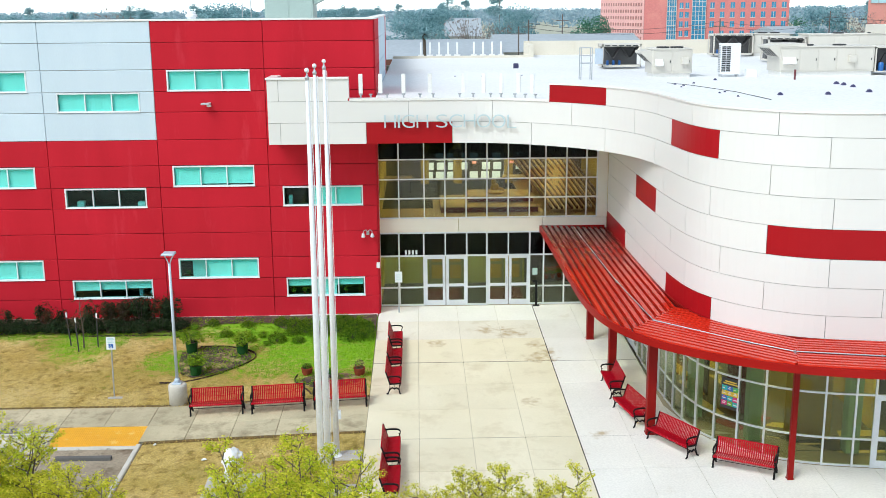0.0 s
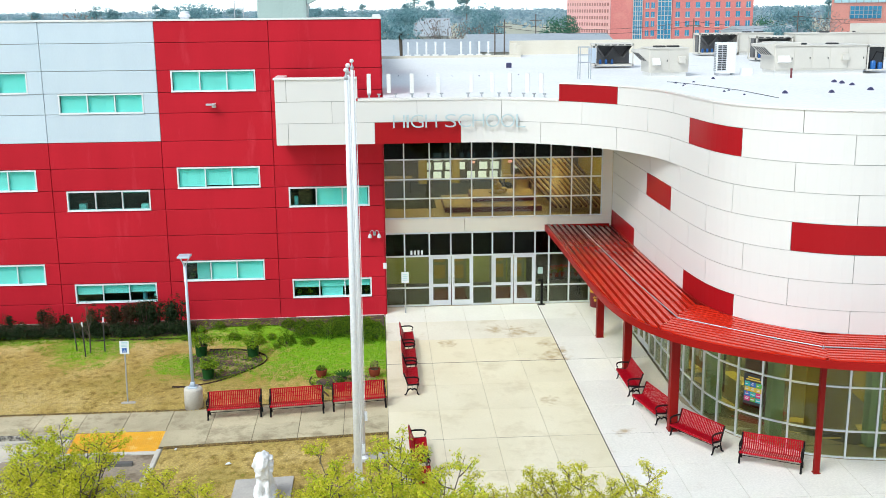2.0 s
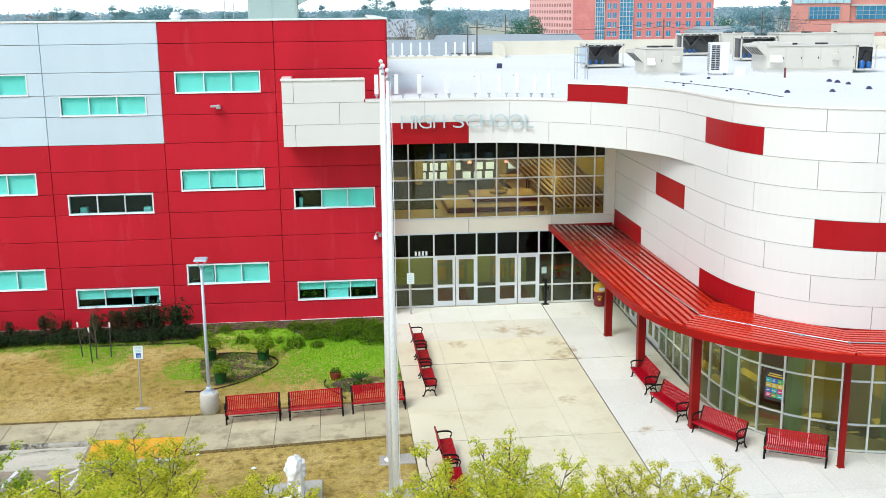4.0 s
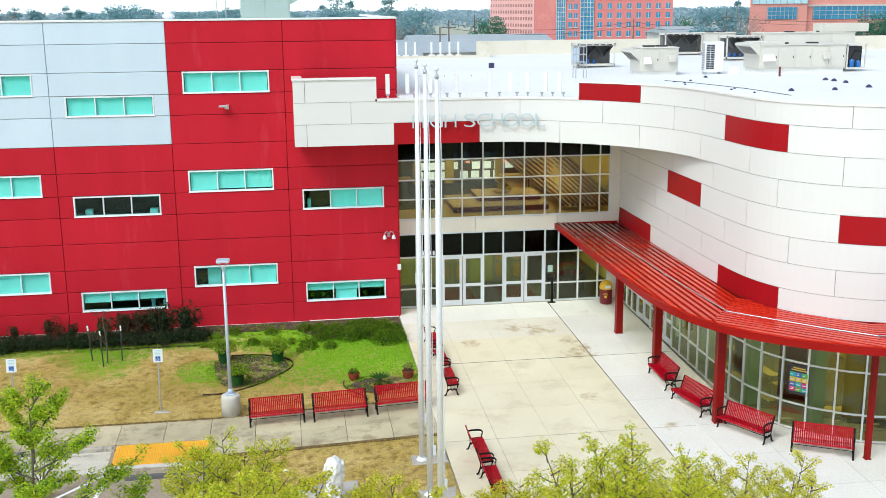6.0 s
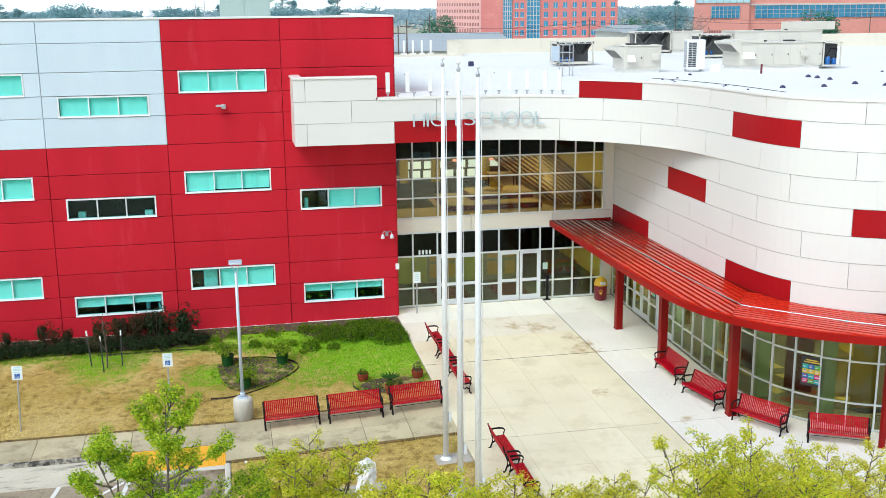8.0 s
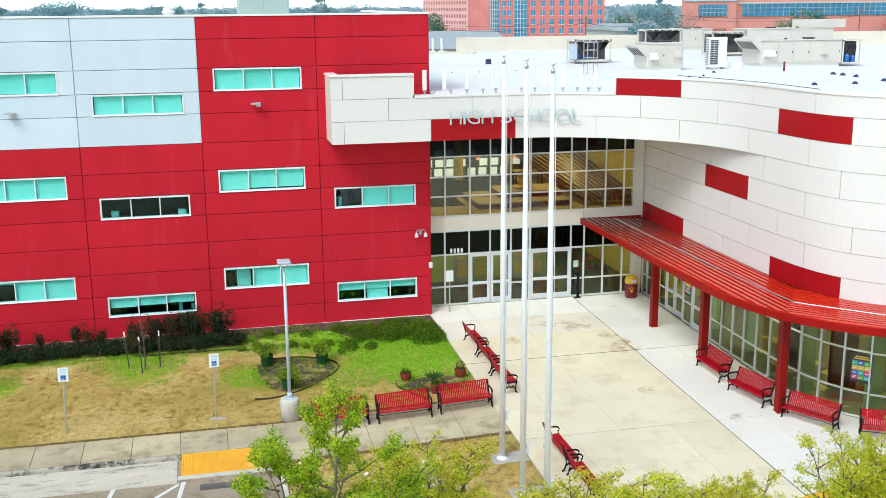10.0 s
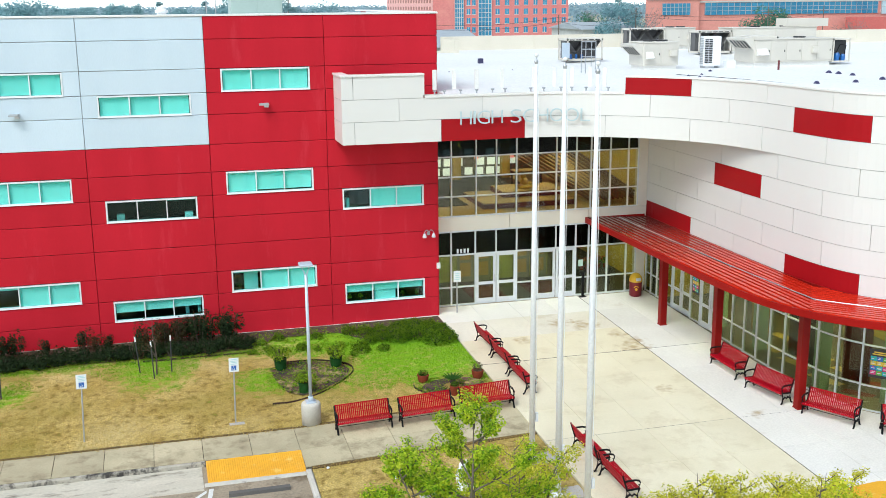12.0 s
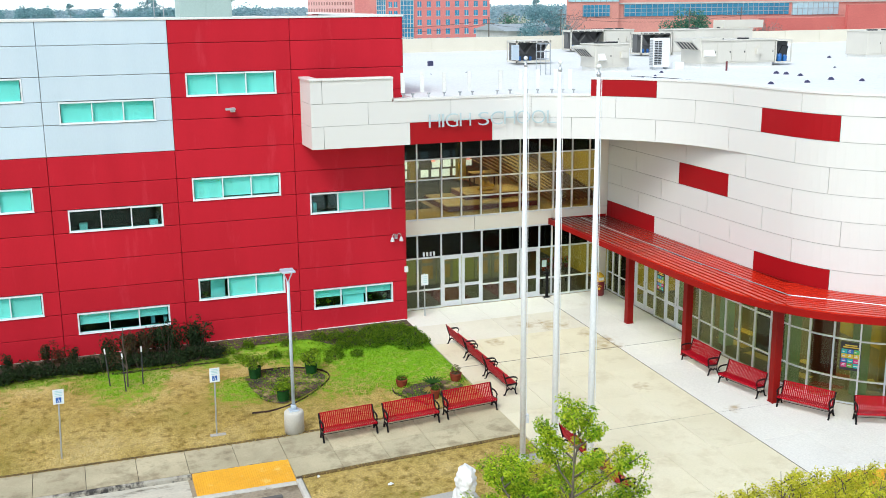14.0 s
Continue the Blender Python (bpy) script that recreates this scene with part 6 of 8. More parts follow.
def stems(rnd, w, h, n):
    g = Geo()
    for k in range(n):
        a = rnd.uniform(0, 6.283)
        x, y = w * 0.6 * math.cos(a) * rnd.random(), w * 0.6 * math.sin(a) * rnd.random()
        g.tube([(x * 0.2, y * 0.2, -0.03), (x * 0.7, y * 0.7, h * 0.4), (x, y, h * 0.8)], [0.018, 0.012, 0.006], 4)
    return g


rnd = random.Random(4)
SHRUBS = {}
for kind, mat_, w, d, h, cnt, sz in (("low_dark", LEAF_DARK, 0.62, 0.5, 0.55, 1000, 0.045), ("low_dark_b", LEAF_DARK, 0.7, 0.55, 0.62, 1200, 0.042), ("tall_dark", LEAF_DARK, 0.50, 0.42, 1.35, 850, 0.055),
                                     ("rusty", LEAF_RUST, 0.45, 0.4, 1.25, 700, 0.05), ("small", LEAF_WEED, 0.34, 0.32, 0.42, 650, 0.04)):
    SHRUBS[kind] = (shrub_mesh("foliage", mat_, rnd, w, d, h, cnt, sz), stems(rnd, w, h, 7).mesh("stem", BARK))
for kind, w, d, h in (("dome", 0.50, 0.46, 0.50), ("dome_b", 0.56, 0.44, 0.46)):
    SHRUBS[kind] = (dome_mesh("foliage", LEAF_DOME, rnd, w, d, h, 1500, 0.036), stems(rnd, w * 0.7, h * 0.7, 7).mesh("stem", BARK))


def shrub(kind, x, y, turn, scale, label):
    t = thing("shrub", label, "shrub", "shrubs by the wall", at=(x, y, gz(y, x)))
    t.matrix_basis = pose(x, y, gz(y, x), 0, 0, turn) @ Matrix.Scale(scale, 4)
    part("foliage", SHRUBS[kind][0], None, t)
    part("stem", SHRUBS[kind][1], None, t)


x = -26.0
while x < -9.3:                                            # dense low hedge and taller shrubs against the wall
    shrub(rnd.choice(("low_dark", "low_dark_b")), x, 39.42 + rnd.uniform(-0.15, 0.15), rnd.uniform(0, 360), rnd.uniform(0.85, 1.15), "low dark evergreen shrub in a row along the red wall")
    x += rnd.uniform(0.5, 0.7)
for x, s in ((-25.0, 1.1), (-23.9, 1.0), (-22.1, 1.0), (-19.7, 0.95), (-18.9, 1.0), (-17.9, 0.95), (-17.2, 0.9), (-15.0, 0.8), (-14.2, 0.65), (-12.9, 0.9), (-10.6, 1.05), (-9.75, 1.12), (-11.3, 1.0), (-12.4, 0.9), (-10.2, 1.0), (-11.0, 1.1), (-11.8, 0.95), (-20.6, 0.9), (-16.4, 0.6)):
    shrub("tall_dark", x, 40.35 + rnd.uniform(-0.15, 0.15), rnd.uniform(0, 360), s * 0.88, "tall dark evergreen shrub against the red wall")
for x, s in ((-12.2, 0.85), (-11.7, 0.8), (-14.6, 0.65)):
    shrub("rusty", x, 40.2, rnd.uniform(0, 360), s, "thin reddish-leaved shrub against the red wall")
for x, y, s in ((-8.17, 40.0, 0.55), (-6.79, 39.85, 0.5), (-7.44, 38.75, 0.52), (-5.42, 38.05, 0.72), (-4.62, 37.95, 0.5), (-4.95, 38.85, 0.62), (-5.5, 40.0, 0.62), (-4.95, 39.75, 0.7), (-4.4, 39.65, 0.75),
                (-3.88, 38.75, 0.92), (-4.45, 39.0, 0.72), (-3.1, 38.85, 0.95), (-2.5, 39.3, 0.95), (-2.6, 38.2, 1.05), (-2.05, 38.35, 0.8), (-3.0, 39.95, 0.85), (-3.6, 39.8, 0.85), (-2.1, 39.2, 0.8),
                (-3.45, 39.3, 0.85), (-2.4, 39.95, 0.6), (-3.3, 40.25, 0.6)):
    shrub(rnd.choice(("dome", "dome_b")), x, y, rnd.uniform(0, 360), s * 0.92, "low rounded glossy green shrub in the entrance bed")
for x, y, s in ((-8.7, 38.9, 0.6), (-6.5, 38.2, 0.75), (-6.0, 38.6, 0.6), (-9.3, 38.7, 0.6), (-8.9, 39.6, 0.7), (-6.9, 38.5, 0.55), (-5.8, 37.7, 0.5)):
    shrub("small", x, y, rnd.uniform(0, 360), s, "small bright yellow-green shrub among the weeds")

g = Geo()
g.add([(x, y, gz(y, x) + 0.035) for x, y in ((-27, 39.3), (-9.2, 39.25), (-8.2, 40.2), (-5.9, 40.2), (-5.0, 39.0), (-1.75, 38.8), (-1.75, 41.1), (-27, 41.1))], [tuple(range(8))])
setting("planting_bed", g, SOIL, "dark mulched planting bed along the wall", "planting bed")
cbed = [(-7.35 + (x + 7.35) * 0.93, 36.2 + (y - 36.2) * 0.93) for x, y in [(-8.9, 37.3), (-8.2, 37.7), (-7.2, 37.6), (-6.25, 37.1), (-6.05, 36.5), (-6.3, 35.8), (-6.8, 35.4), (-7.4, 34.95), (-8.0, 34.7), (-8.5, 35.1), (-8.8, 36.2)]]
g = Geo()
g.add([(x, y, gz(y, x) + 0.035 + 0.012 * math.sin(3 * x)) for x, y in cbed], [tuple(range(len(cbed)))])
setting("mulch_bed", g, MULCH, "round bed of dark mulch with bare patches", "planting bed")
g = Geo()
g.add([(-3.1 + 1.05 * math.cos(a), 34.1 + 0.65 * math.sin(a), gz(34.1 + 0.65 * math.sin(a), -3.1 + 1.05 * math.cos(a)) + 0.035) for a in np.linspace(0, 6.1, 22)], [tuple(range(22))])
setting("mulch_bed_2", g, MULCH, "small round bed of mulch around the clay pots", "planting bed")
for pts_, label in (([(-8.2, 37.63), (-7.25, 37.6), (-6.3, 37.15), (-6.02, 36.7), (-6.1, 36.2), (-6.65, 35.5), (-7.34, 34.9), (-7.95, 34.58), (-8.5, 34.44), (-9.0, 34.48)], "black plastic lawn edging bent round the mulch bed"),
                    ([(-4.3, 34.7), (-4.36, 34.3), (-4.16, 33.85), (-3.8, 33.3), (-3.65, 32.95)], "black plastic lawn edging round the small bed"),
                    ([(-13.0, 38.95), (-11, 38.93), (-9.3, 38.9)], "black plastic lawn edging along the hedge")):
    pth = Path(pts_, 0.2)
    g = Geo()
    v = []
    for q in pth.p:
        h_ = gz(q.y, q.x)
        v += [(q.x, q.y, h_ - 0.03), (q.x, q.y, h_ + 0.06), (q.x + 0.018, q.y + 0.012, h_ + 0.06), (q.x + 0.018, q.y + 0.012, h_ - 0.03)]
    g.add(v, [(4 * i + j, 4 * i + 4 + j, 4 * i + 4 + (j + 1) % 4, 4 * i + (j + 1) % 4) for i in range(len(pth.p) - 1) for j in range(4)])
    tagged(part("lawn_edging", g, EDGING), label, "edging", "lawn edging")


def potted(x, y, r, h, mat_, kind, label):
    t = thing("potted_plant", label, "potted plant", "planters on the lawn", at=(x, y, gz(y, x)))
    g = Geo()
    prof = []
    if mat_ is GREEN_POT:
        for k in range(9):
            prof += [(r * (0.86 + 0.14 * k / 8), h * k / 9 + 0.005), (r * (0.9 + 0.14 * k / 8), h * (k + 0.5) / 9)]
    else:
        prof = [(r * 0.75, 0.0), (r * 0.98, h * 0.4), (r * 1.05, h * 0.8), (r * 1.12, h * 0.84), (r * 1.1, h * 0.99)]
    prof += [(prof[-1][0], h), (prof[-1][0] - 0.03, h), (prof[-1][0] - 0.05, h - 0.05)]
    g.lathe(0, 0, prof, 20)
    part("pot", g, mat_, t)
    g = Geo()
    g.lathe(0, 0, [(r * 0.9, h - 0.08), (r * 0.9, h - 0.04)], 14)
    part("soil", g, SOIL, t)
    rr = random.Random(int(abs(x) * 100))
    if kind == "bush":
        g = Geo()
        for k in range(9):
            leaves(g, (rr.uniform(-0.30, 0.30), rr.uniform(-0.30, 0.30), h + rr.uniform(0.03, 0.36)), (0.19, 0.19, 0.13), 120, 0.036, rr, 0.7)
        part("foliage", g.mesh("foliage", LEAF_POT), None, t)
        part("stem", stems(rr, 0.4, 0.5, 9).mesh("stem", BARK), None, t).location.z = h - 0.05
    else:
        g = Geo()
        leaves(g, (0, 0, h + (0.13 if kind == "dry" else 0.05)), (r * 0.95, r * 0.95, 0.15 if kind == "dry" else 0.09), 170, 0.032, rr)
        part("foliage", g.mesh("foliage", LEAF_DRY if kind == "dry" else LEAF_MID), None, t)


potted(-7.87, 35.1, 0.205, 0.38, GREEN_POT, "bush", "leafy shrub in a ribbed green plastic pot")
potted(-8.42, 37.15, 0.215, 0.40, GREEN_POT, "bush", "leafy shrub in a ribbed green plastic pot")
potted(-6.53, 36.9, 0.21, 0.38, GREEN_POT, "bush", "leafy shrub in a ribbed green plastic pot")
potted(-3.96, 34.75, 0.18, 0.27, CLAY, "low", "small plant in a terracotta pot")
potted(-2.13, 34.5, 0.185, 0.29, CLAY, "dry", "dry grey-green plant in a terracotta pot")
potted(-3.25, 33.4, 0.14, 0.32, CLAY, "low", "low plant in a slim terracotta pot behind the bench")
# cycad
t = thing("cycad", "small cycad with a rosette of fronds and dead leaves", "plant", at=(-3.15, 33.95, gz(33.95, -3.15)))
g = Geo()
g.lathe(0, 0, [(0.10, 0.0), (0.12, 0.12), (0.09, 0.25), (0.03, 0.3)], 10)
part("trunk", g, BARK, t)
for mat_, n_, up, nm in ((LEAF_PALM, 15, 0.20, "frond"), (BLADE, 14, -0.3, "dead_frond")):
    for k in range(n_):
        a = 2 * math.pi * k / n_ + 0.2
        g = Geo()
        pts_ = [Vector((math.cos(a) * r_, math.sin(a) * r_, 0.27 + up * math.sin(r_ * 3.2) * (1 if up > 0 else 0.8))) for r_ in (0.03, 0.12, 0.24, 0.34)]
        sd_ = Vector((-math.sin(a), math.cos(a), 0)) * 0.045
        v = []
        for i, q in enumerate(pts_):
            w_ = (0.5, 1.0, 0.8, 0.1)[i]
            v += [q - sd_ * w_ + Vector((0, 0, -0.02)), q, q + sd_ * w_ + Vector((0, 0, -0.02))]
        g.add(v, [(3 * i + j, 3 * i + j + 1, 3 * i + j + 4, 3 * i + j + 3) for i in range(3) for j in range(2)])
        part(nm, g, mat_, t)
# staked saplings
def stake(x, y, lean):
    t = thing("tree_stake", "dark green metal stake with a white tip in the lawn", "stake", "tree stakes")
    t.matrix_basis = pose(x, y, gz(y, x), 0, lean, 0)
    g = Geo()
    g.box(-0.02, -0.02, -0.1, 0.02, 0.02, 1.12)
    part("shaft", g, DARK, t)
    g = Geo()
    g.box(-0.024, -0.024, 1.12, 0.024, 0.024, 1.30)
    part("tip", g, SIGN_WHITE, t)


for x, y, l_ in ((-13.1, 38.0, -4), (-12.63, 37.4, -2), (-12.05, 37.85, 1), (-17.4, 36.9, 2)):
    stake(x, y, l_)
for x0, y0 in ((-12.55, 37.75), (-17.7, 36.8)):
    t = thing("sapling", "thin young tree with a few reddish leaves", "tree", "saplings", at=(x0, y0, gz(y0, x0)))
    rr = random.Random(9)
    g = Geo()
    tips = []
    g.tube([(0, 0, -0.05), (0.03, 0, 0.7), (-0.05, 0.05, 1.5), (-0.02, 0.1, 2.0)], [0.03, 0.025, 0.018, 0.008], 6)
    part("trunk", g, BARK, t)
    for k in range(12):
        h_ = rr.uniform(0.6, 1.7)
        a = rr.uniform(0, 6.283)
        tip = Vector((0.5 * math.cos(a) * rr.uniform(0.5, 1), 0.5 * math.sin(a) * rr.uniform(0.5, 1), h_ + rr.uniform(0.2, 0.5)))
        g = Geo()
        g.tube([(0, 0.02, h_), tip * 0.5 + Vector((0, 0, h_ * 0.5 + 0.05)), tip], [0.012, 0.008, 0.004], 4)
        part("branch", g, BARK, t)
        tips.append(tip)
    g = Geo()
    for tip in tips:
        leaves(g, tip, (0.14, 0.14, 0.14), 22, 0.035, rr)
    part("crown", g.mesh("crown", LEAF_RUST), None, t)

# ground cover in the beds
g = Geo()
rr = random.Random(17)
for k in range(2000):
    if k < 400:
        a, r_ = rr.uniform(0, 6.283), rr.random() ** 0.5
        x, y = -7.6 + 1.4 * r_ * math.cos(a), 36.3 + 1.4 * r_ * math.sin(a)
    elif k < 560:
        a, r_ = rr.uniform(0, 6.283), rr.random() ** 0.5
        x, y = -3.1 + 1.25 * r_ * math.cos(a), 34.2 + 0.8 * r_ * math.sin(a)
    elif k < 1300:
        x, y = rr.uniform(-9.3, -1.9), rr.uniform(38.6, 40.9)
    else:
        x, y = rr.uniform(-24, -9), rr.uniform(38.7, 39.6)
    leaves(g, (x, y, gz(y, x) + 0.06), (0.10, 0.10, 0.03), 5, 0.035, rr, 1.0)
me = bpy.data.meshes.new("ground_cover")
me.from_pydata(g.v, [], g.f)
me.materials.append(LEAF_WEED)
tagged(new("ground_cover", me), "low green weeds scattered over the beds", "weeds", kind="stuff")

# grass blades, as one mass on each lawn
def grass(name, n, x0, x1, y0, y1, green, mat_, seed, label):
    rr = random.Random(seed)
    g = Geo()
    while n > 0:
        x, y = rr.uniform(x0, x1), rr.uniform(y0, y1)
        e = min(max((x + 9.2) / 4.9, 0), 1) * min(max((y - 32.3) / 3.9, 0), 1) + 0.6 * min(max((y - 37.8) / 1.1, 0), 1)
        for cx, cy, r_ in ((-12.6, 37.5, 1.9), (-9.1, 36.3, 1.5), (-17.4, 37.0, 1.5)):
            e += 0.75 * min(max((r_ - math.hypot(x - cx, y - cy)) / (r_ * 0.65), 0), 1)
        lush = e + 0.6 * noise.noise(Vector((x * 0.8, y * 0.8, 0))) > 0.5
        if y > 30 and (lush != green):
            n -= 0.25
            continue
        a = rr.uniform(0, 6.283)
        h, w = rr.uniform(0.018, 0.045), 0.009
        dx, dy = math.cos(a), math.sin(a)
        z = gz(y, x) + 0.01
        g.add([(x - dx * w, y - dy * w, z), (x + dx * w, y + dy * w, z), (x + dy * h * rr.uniform(-1, 1), y - dx * h * rr.uniform(-1, 1), z + h)], [(0, 1, 2)])
        n -= 1
    me = bpy.data.meshes.new(name)
    me.from_pydata(g.v, [], g.f)
    me.materials.append(mat_)
    tagged(new(name, me), label, "grass", kind="stuff")


grass("dry_grass", 34000, -20, -1.75, 32.45, 39.0, False, BLADE, 1, "dry straw-coloured grass blades")
grass("green_grass", 46000, -20, -1.75, 32.5, 39.2, True, BLADE_GREEN, 2, "fresh green grass blades")
grass("lawn_grass", 14000, -8.4, -1.75, 23.0, 29.88, False, BLADE, 3, "dry straw-coloured grass blades")


# ---- street trees below the camera ----
def spray(wood, la, lb, q, d, L, rr):
    """A side shoot that arches up a little, with finer shoots to both sides and tufts of small leaves."""
    up = Vector((0, 0, 1))
    side_ = d.cross(up).normalized()

    def at(u):
        return q + d * (L * u) + up * (0.22 * L * u * u)

    wood.tube([at(0), at(0.35), at(0.7), at(1)], [0.011, 0.008, 0.005, 0.002], 4, False)
    n = max(3, int(L / 0.085))
    for i in range(n):
        u = 0.22 + 0.78 * (i + rr.random() * 0.6) / n
        c = at(u)
        s_ = (1 if i % 2 else -1) * rr.uniform(0.5, 1.1)
        dd = (d * rr.uniform(0.5, 1.0) + side_ * s_ + up * rr.uniform(-0.1, 0.55)).normalized()
        l_ = min(0.42, 0.5 * L) * (1.15 - 0.6 * u) * rr.uniform(0.5, 1.1)
        e = c + dd * l_
        wood.tube([c, e], [0.0035, 0.0015], 3, False)
        m = max(2, int(l_ / 0.06))
        for j in range(m + 1):
            if rr.random() < 0.12:
                continue
            leaves(la if rr.random() < 0.6 else lb, c.lerp(e, 0.25 + 0.75 * j / m), (0.08, 0.08, 0.055), 15, 0.021, rr, 0.9, tall=1.6)
    leaves(la, at(1.0), (0.07, 0.07, 0.06), 18, 0.020, rr, 0.9, tall=1.6)


def crown_parts(t, wood, la, lb, mat_a, mat_b):
    part("trunk", wood, YOUNG_BARK, t, "", True)
    for nm, g_, m_ in (("crown", la, mat_a), ("crown", lb, mat_b)):
        me = bpy.data.meshes.new(nm)
        me.from_pydata(g_.v, [], g_.f)
        me.materials.append(m_)
        part(nm, me, None, t)


def tiered_tree(x, y, top, spread, mat_a, mat_b, seed, label, tall, tiers):
    """One thin leader with well-spaced level limbs, longer towards the ground, each with leafy side shoots at its outer half."""
    rr = random.Random(seed)
    z0 = gz(y, x)
    t = thing("street_tree", label, "tree", "street trees", at=(x, y, z0))
    H = top - z0
    wood, la, lb = Geo(), Geo(), Geo()
    low, fork = Vector((0.05, 0, H - tall)), Vector((-0.03, 0.02, H - tall * 0.55))
    side_tip, tip = Vector((-0.72, 0.12, H - 0.62)), Vector((0.10, 0.0, H - 0.05))
    wood.tube([Vector((0, 0, -0.1)), low, fork, Vector((0.08, -0.02, H - tall * 0.2)), tip], [0.12, 0.040, 0.026, 0.013, 0.004], 7)
    wood.tube([fork, Vector((-0.42, 0.06, H - tall * 0.36)), side_tip], [0.022, 0.014, 0.004], 6)
    for foot, head, n, reach_ in ((low, tip, tiers, spread), (fork, side_tip, tiers // 2, spread * 0.5)):
        for j in range(n):
            f_ = min(max((j + rr.uniform(-0.3, 0.3)) / (n - 1), 0.0), 1.0)
            q = foot.lerp(head, 0.98 * f_)
            a = j * 2.4 + rr.uniform(-0.5, 0.5)
            L = reach_ * (1.0 - f_) ** 0.75 * rr.uniform(0.45, 1.15) + 0.12
            el = 0.06 + 0.7 * f_ ** 2 + rr.uniform(-0.08, 0.18)
            d = Vector((math.cos(a) * math.cos(el), math.sin(a) * math.cos(el), math.sin(el)))
            wood.tube([q, q + d * L * 0.5, q + d * L * 0.85 + Vector((0, 0, 0.08 * L))], [0.014, 0.009, 0.004], 4, False)
            for m in range(3 + int(L * 7)):
                u = 0.2 + 0.78 * rr.random() ** 0.8
                w = rr.choice((-1, 1)) * rr.uniform(0.25, 1.0)
                dd = (Matrix.Rotation(w, 3, "Z") @ d + Vector((0, 0, rr.uniform(-0.05, 0.25)))).normalized()
                spray(wood, la, lb, q + d * L * u + Vector((0, 0, 0.08 * L * u * u)), dd, rr.uniform(0.13, 0.32) * (0.7 + 0.4 * L), rr)
    crown_parts(t, wood, la, lb, mat_a, mat_b)


def street_tree(x, y, top, spread, mat_a, mat_b, seed, label, leaders, tall, sprays=13):
    """Upright leaders from a low fork, each with tiers of arching leafy side shoots."""
    rr = random.Random(seed)
    z0 = gz(y, x)
    t = thing("street_tree", label, "tree", "street trees", at=(x, y, z0))
    H = top - z0
    wood, la, lb = Geo(), Geo(), Geo()
    fork = H - tall
    wood.tube([(0, 0, -0.1), (0.04, 0.02, fork * 0.5), (0, 0, fork)], [0.13, 0.10, 0.08], 8)
    for k in range(leaders):
        if k == 0:
            tip = Vector((0.03, 0.0, H))
        else:
            a = k * 2.4 + rr.uniform(-0.5, 0.5)
            r_ = spread * (0.3 + 0.7 * (k / leaders) ** 0.7) * rr.uniform(0.8, 1.1)
            tip = Vector((math.cos(a) * r_, math.sin(a) * r_ * 0.8, H - 0.10 - 0.34 * r_ * rr.uniform(0.2, 1.6) - 0.15 * max(math.sin(a), 0) * r_))
        foot = Vector((0, 0, fork + rr.uniform(-0.3, 0.3) * (k > 0)))
        mid = foot.lerp(tip, 0.5) + Vector((tip.x * 0.14 + rr.uniform(-0.08, 0.08), tip.y * 0.14, -0.10))
        wood.tube([foot, mid, mid.lerp(tip, 0.5) + Vector((rr.uniform(-0.05, 0.05), 0, 0.02)), tip], [0.045 if k == 0 else 0.032, 0.018, 0.010, 0.003], 6)
        n = sprays * (2 if leaders < 3 else 1)
        for j in range(n):
            f_ = 0.12 + 0.86 * (j + rr.random() * 0.7) / n
            q = foot.lerp(mid, f_ * 2) if f_ < 0.5 else mid.lerp(tip, f_ * 2 - 1)
            a = j * 2.4 + rr.uniform(-0.6, 0.6)
            L = (spread if leaders < 3 else 0.70) * (1.08 - f_) ** 0.7 * rr.uniform(0.6, 1.1) + 0.10
            el = 0.05 + 0.75 * f_ * rr.uniform(0.4, 1.1)
            spray(wood, la, lb, q, Vector((math.cos(a) * math.cos(el), math.sin(a) * math.cos(el), math.sin(el))), L, rr)
    crown_parts(t, wood, la, lb, mat_a, mat_b)


YG = "young street tree with yellow-green spring leaves"
tiered_tree(-9.0, 12.55, 7.86, 1.9, LEAF_GREEN, LEAF_SPRING_GREEN, 11, "slim young street tree with tiers of fresh green leaves", 4.0, 34)
street_tree(-7.1, 16.5, 5.62, 0.95, LEAF_SPRING, LEAF_SPRING_GREEN, 12, YG, 10, 2.4, 19)
street_tree(-6.25, 12.5, 6.80, 0.9, LEAF_SPRING, LEAF_SPRING, 17, YG, 11, 2.4, 19)
street_tree(-6.45, 9.95, 7.92, 0.85, LEAF_SPRING, LEAF_SPRING_GREEN, 16, YG, 10, 2.3, 19)
street_tree(-4.75, 13.1, 6.30, 0.75, LEAF_SPRING, LEAF_SPRING, 13, YG, 11, 2.4, 19)
street_tree(-2.6, 15.1, 5.15, 1.0, LEAF_SPRING, LEAF_SPRING, 18, YG, 11, 2.3, 19)
street_tree(-1.65, 12.8, 6.75, 1.45, LEAF_SPRING, LEAF_SPRING_GREEN, 14, YG, 17, 2.7, 21)
street_tree(1.3, 15.6, 4.98, 1.9, LEAF_SPRING, LEAF_SPRING, 15, YG, 19, 2.4, 21)


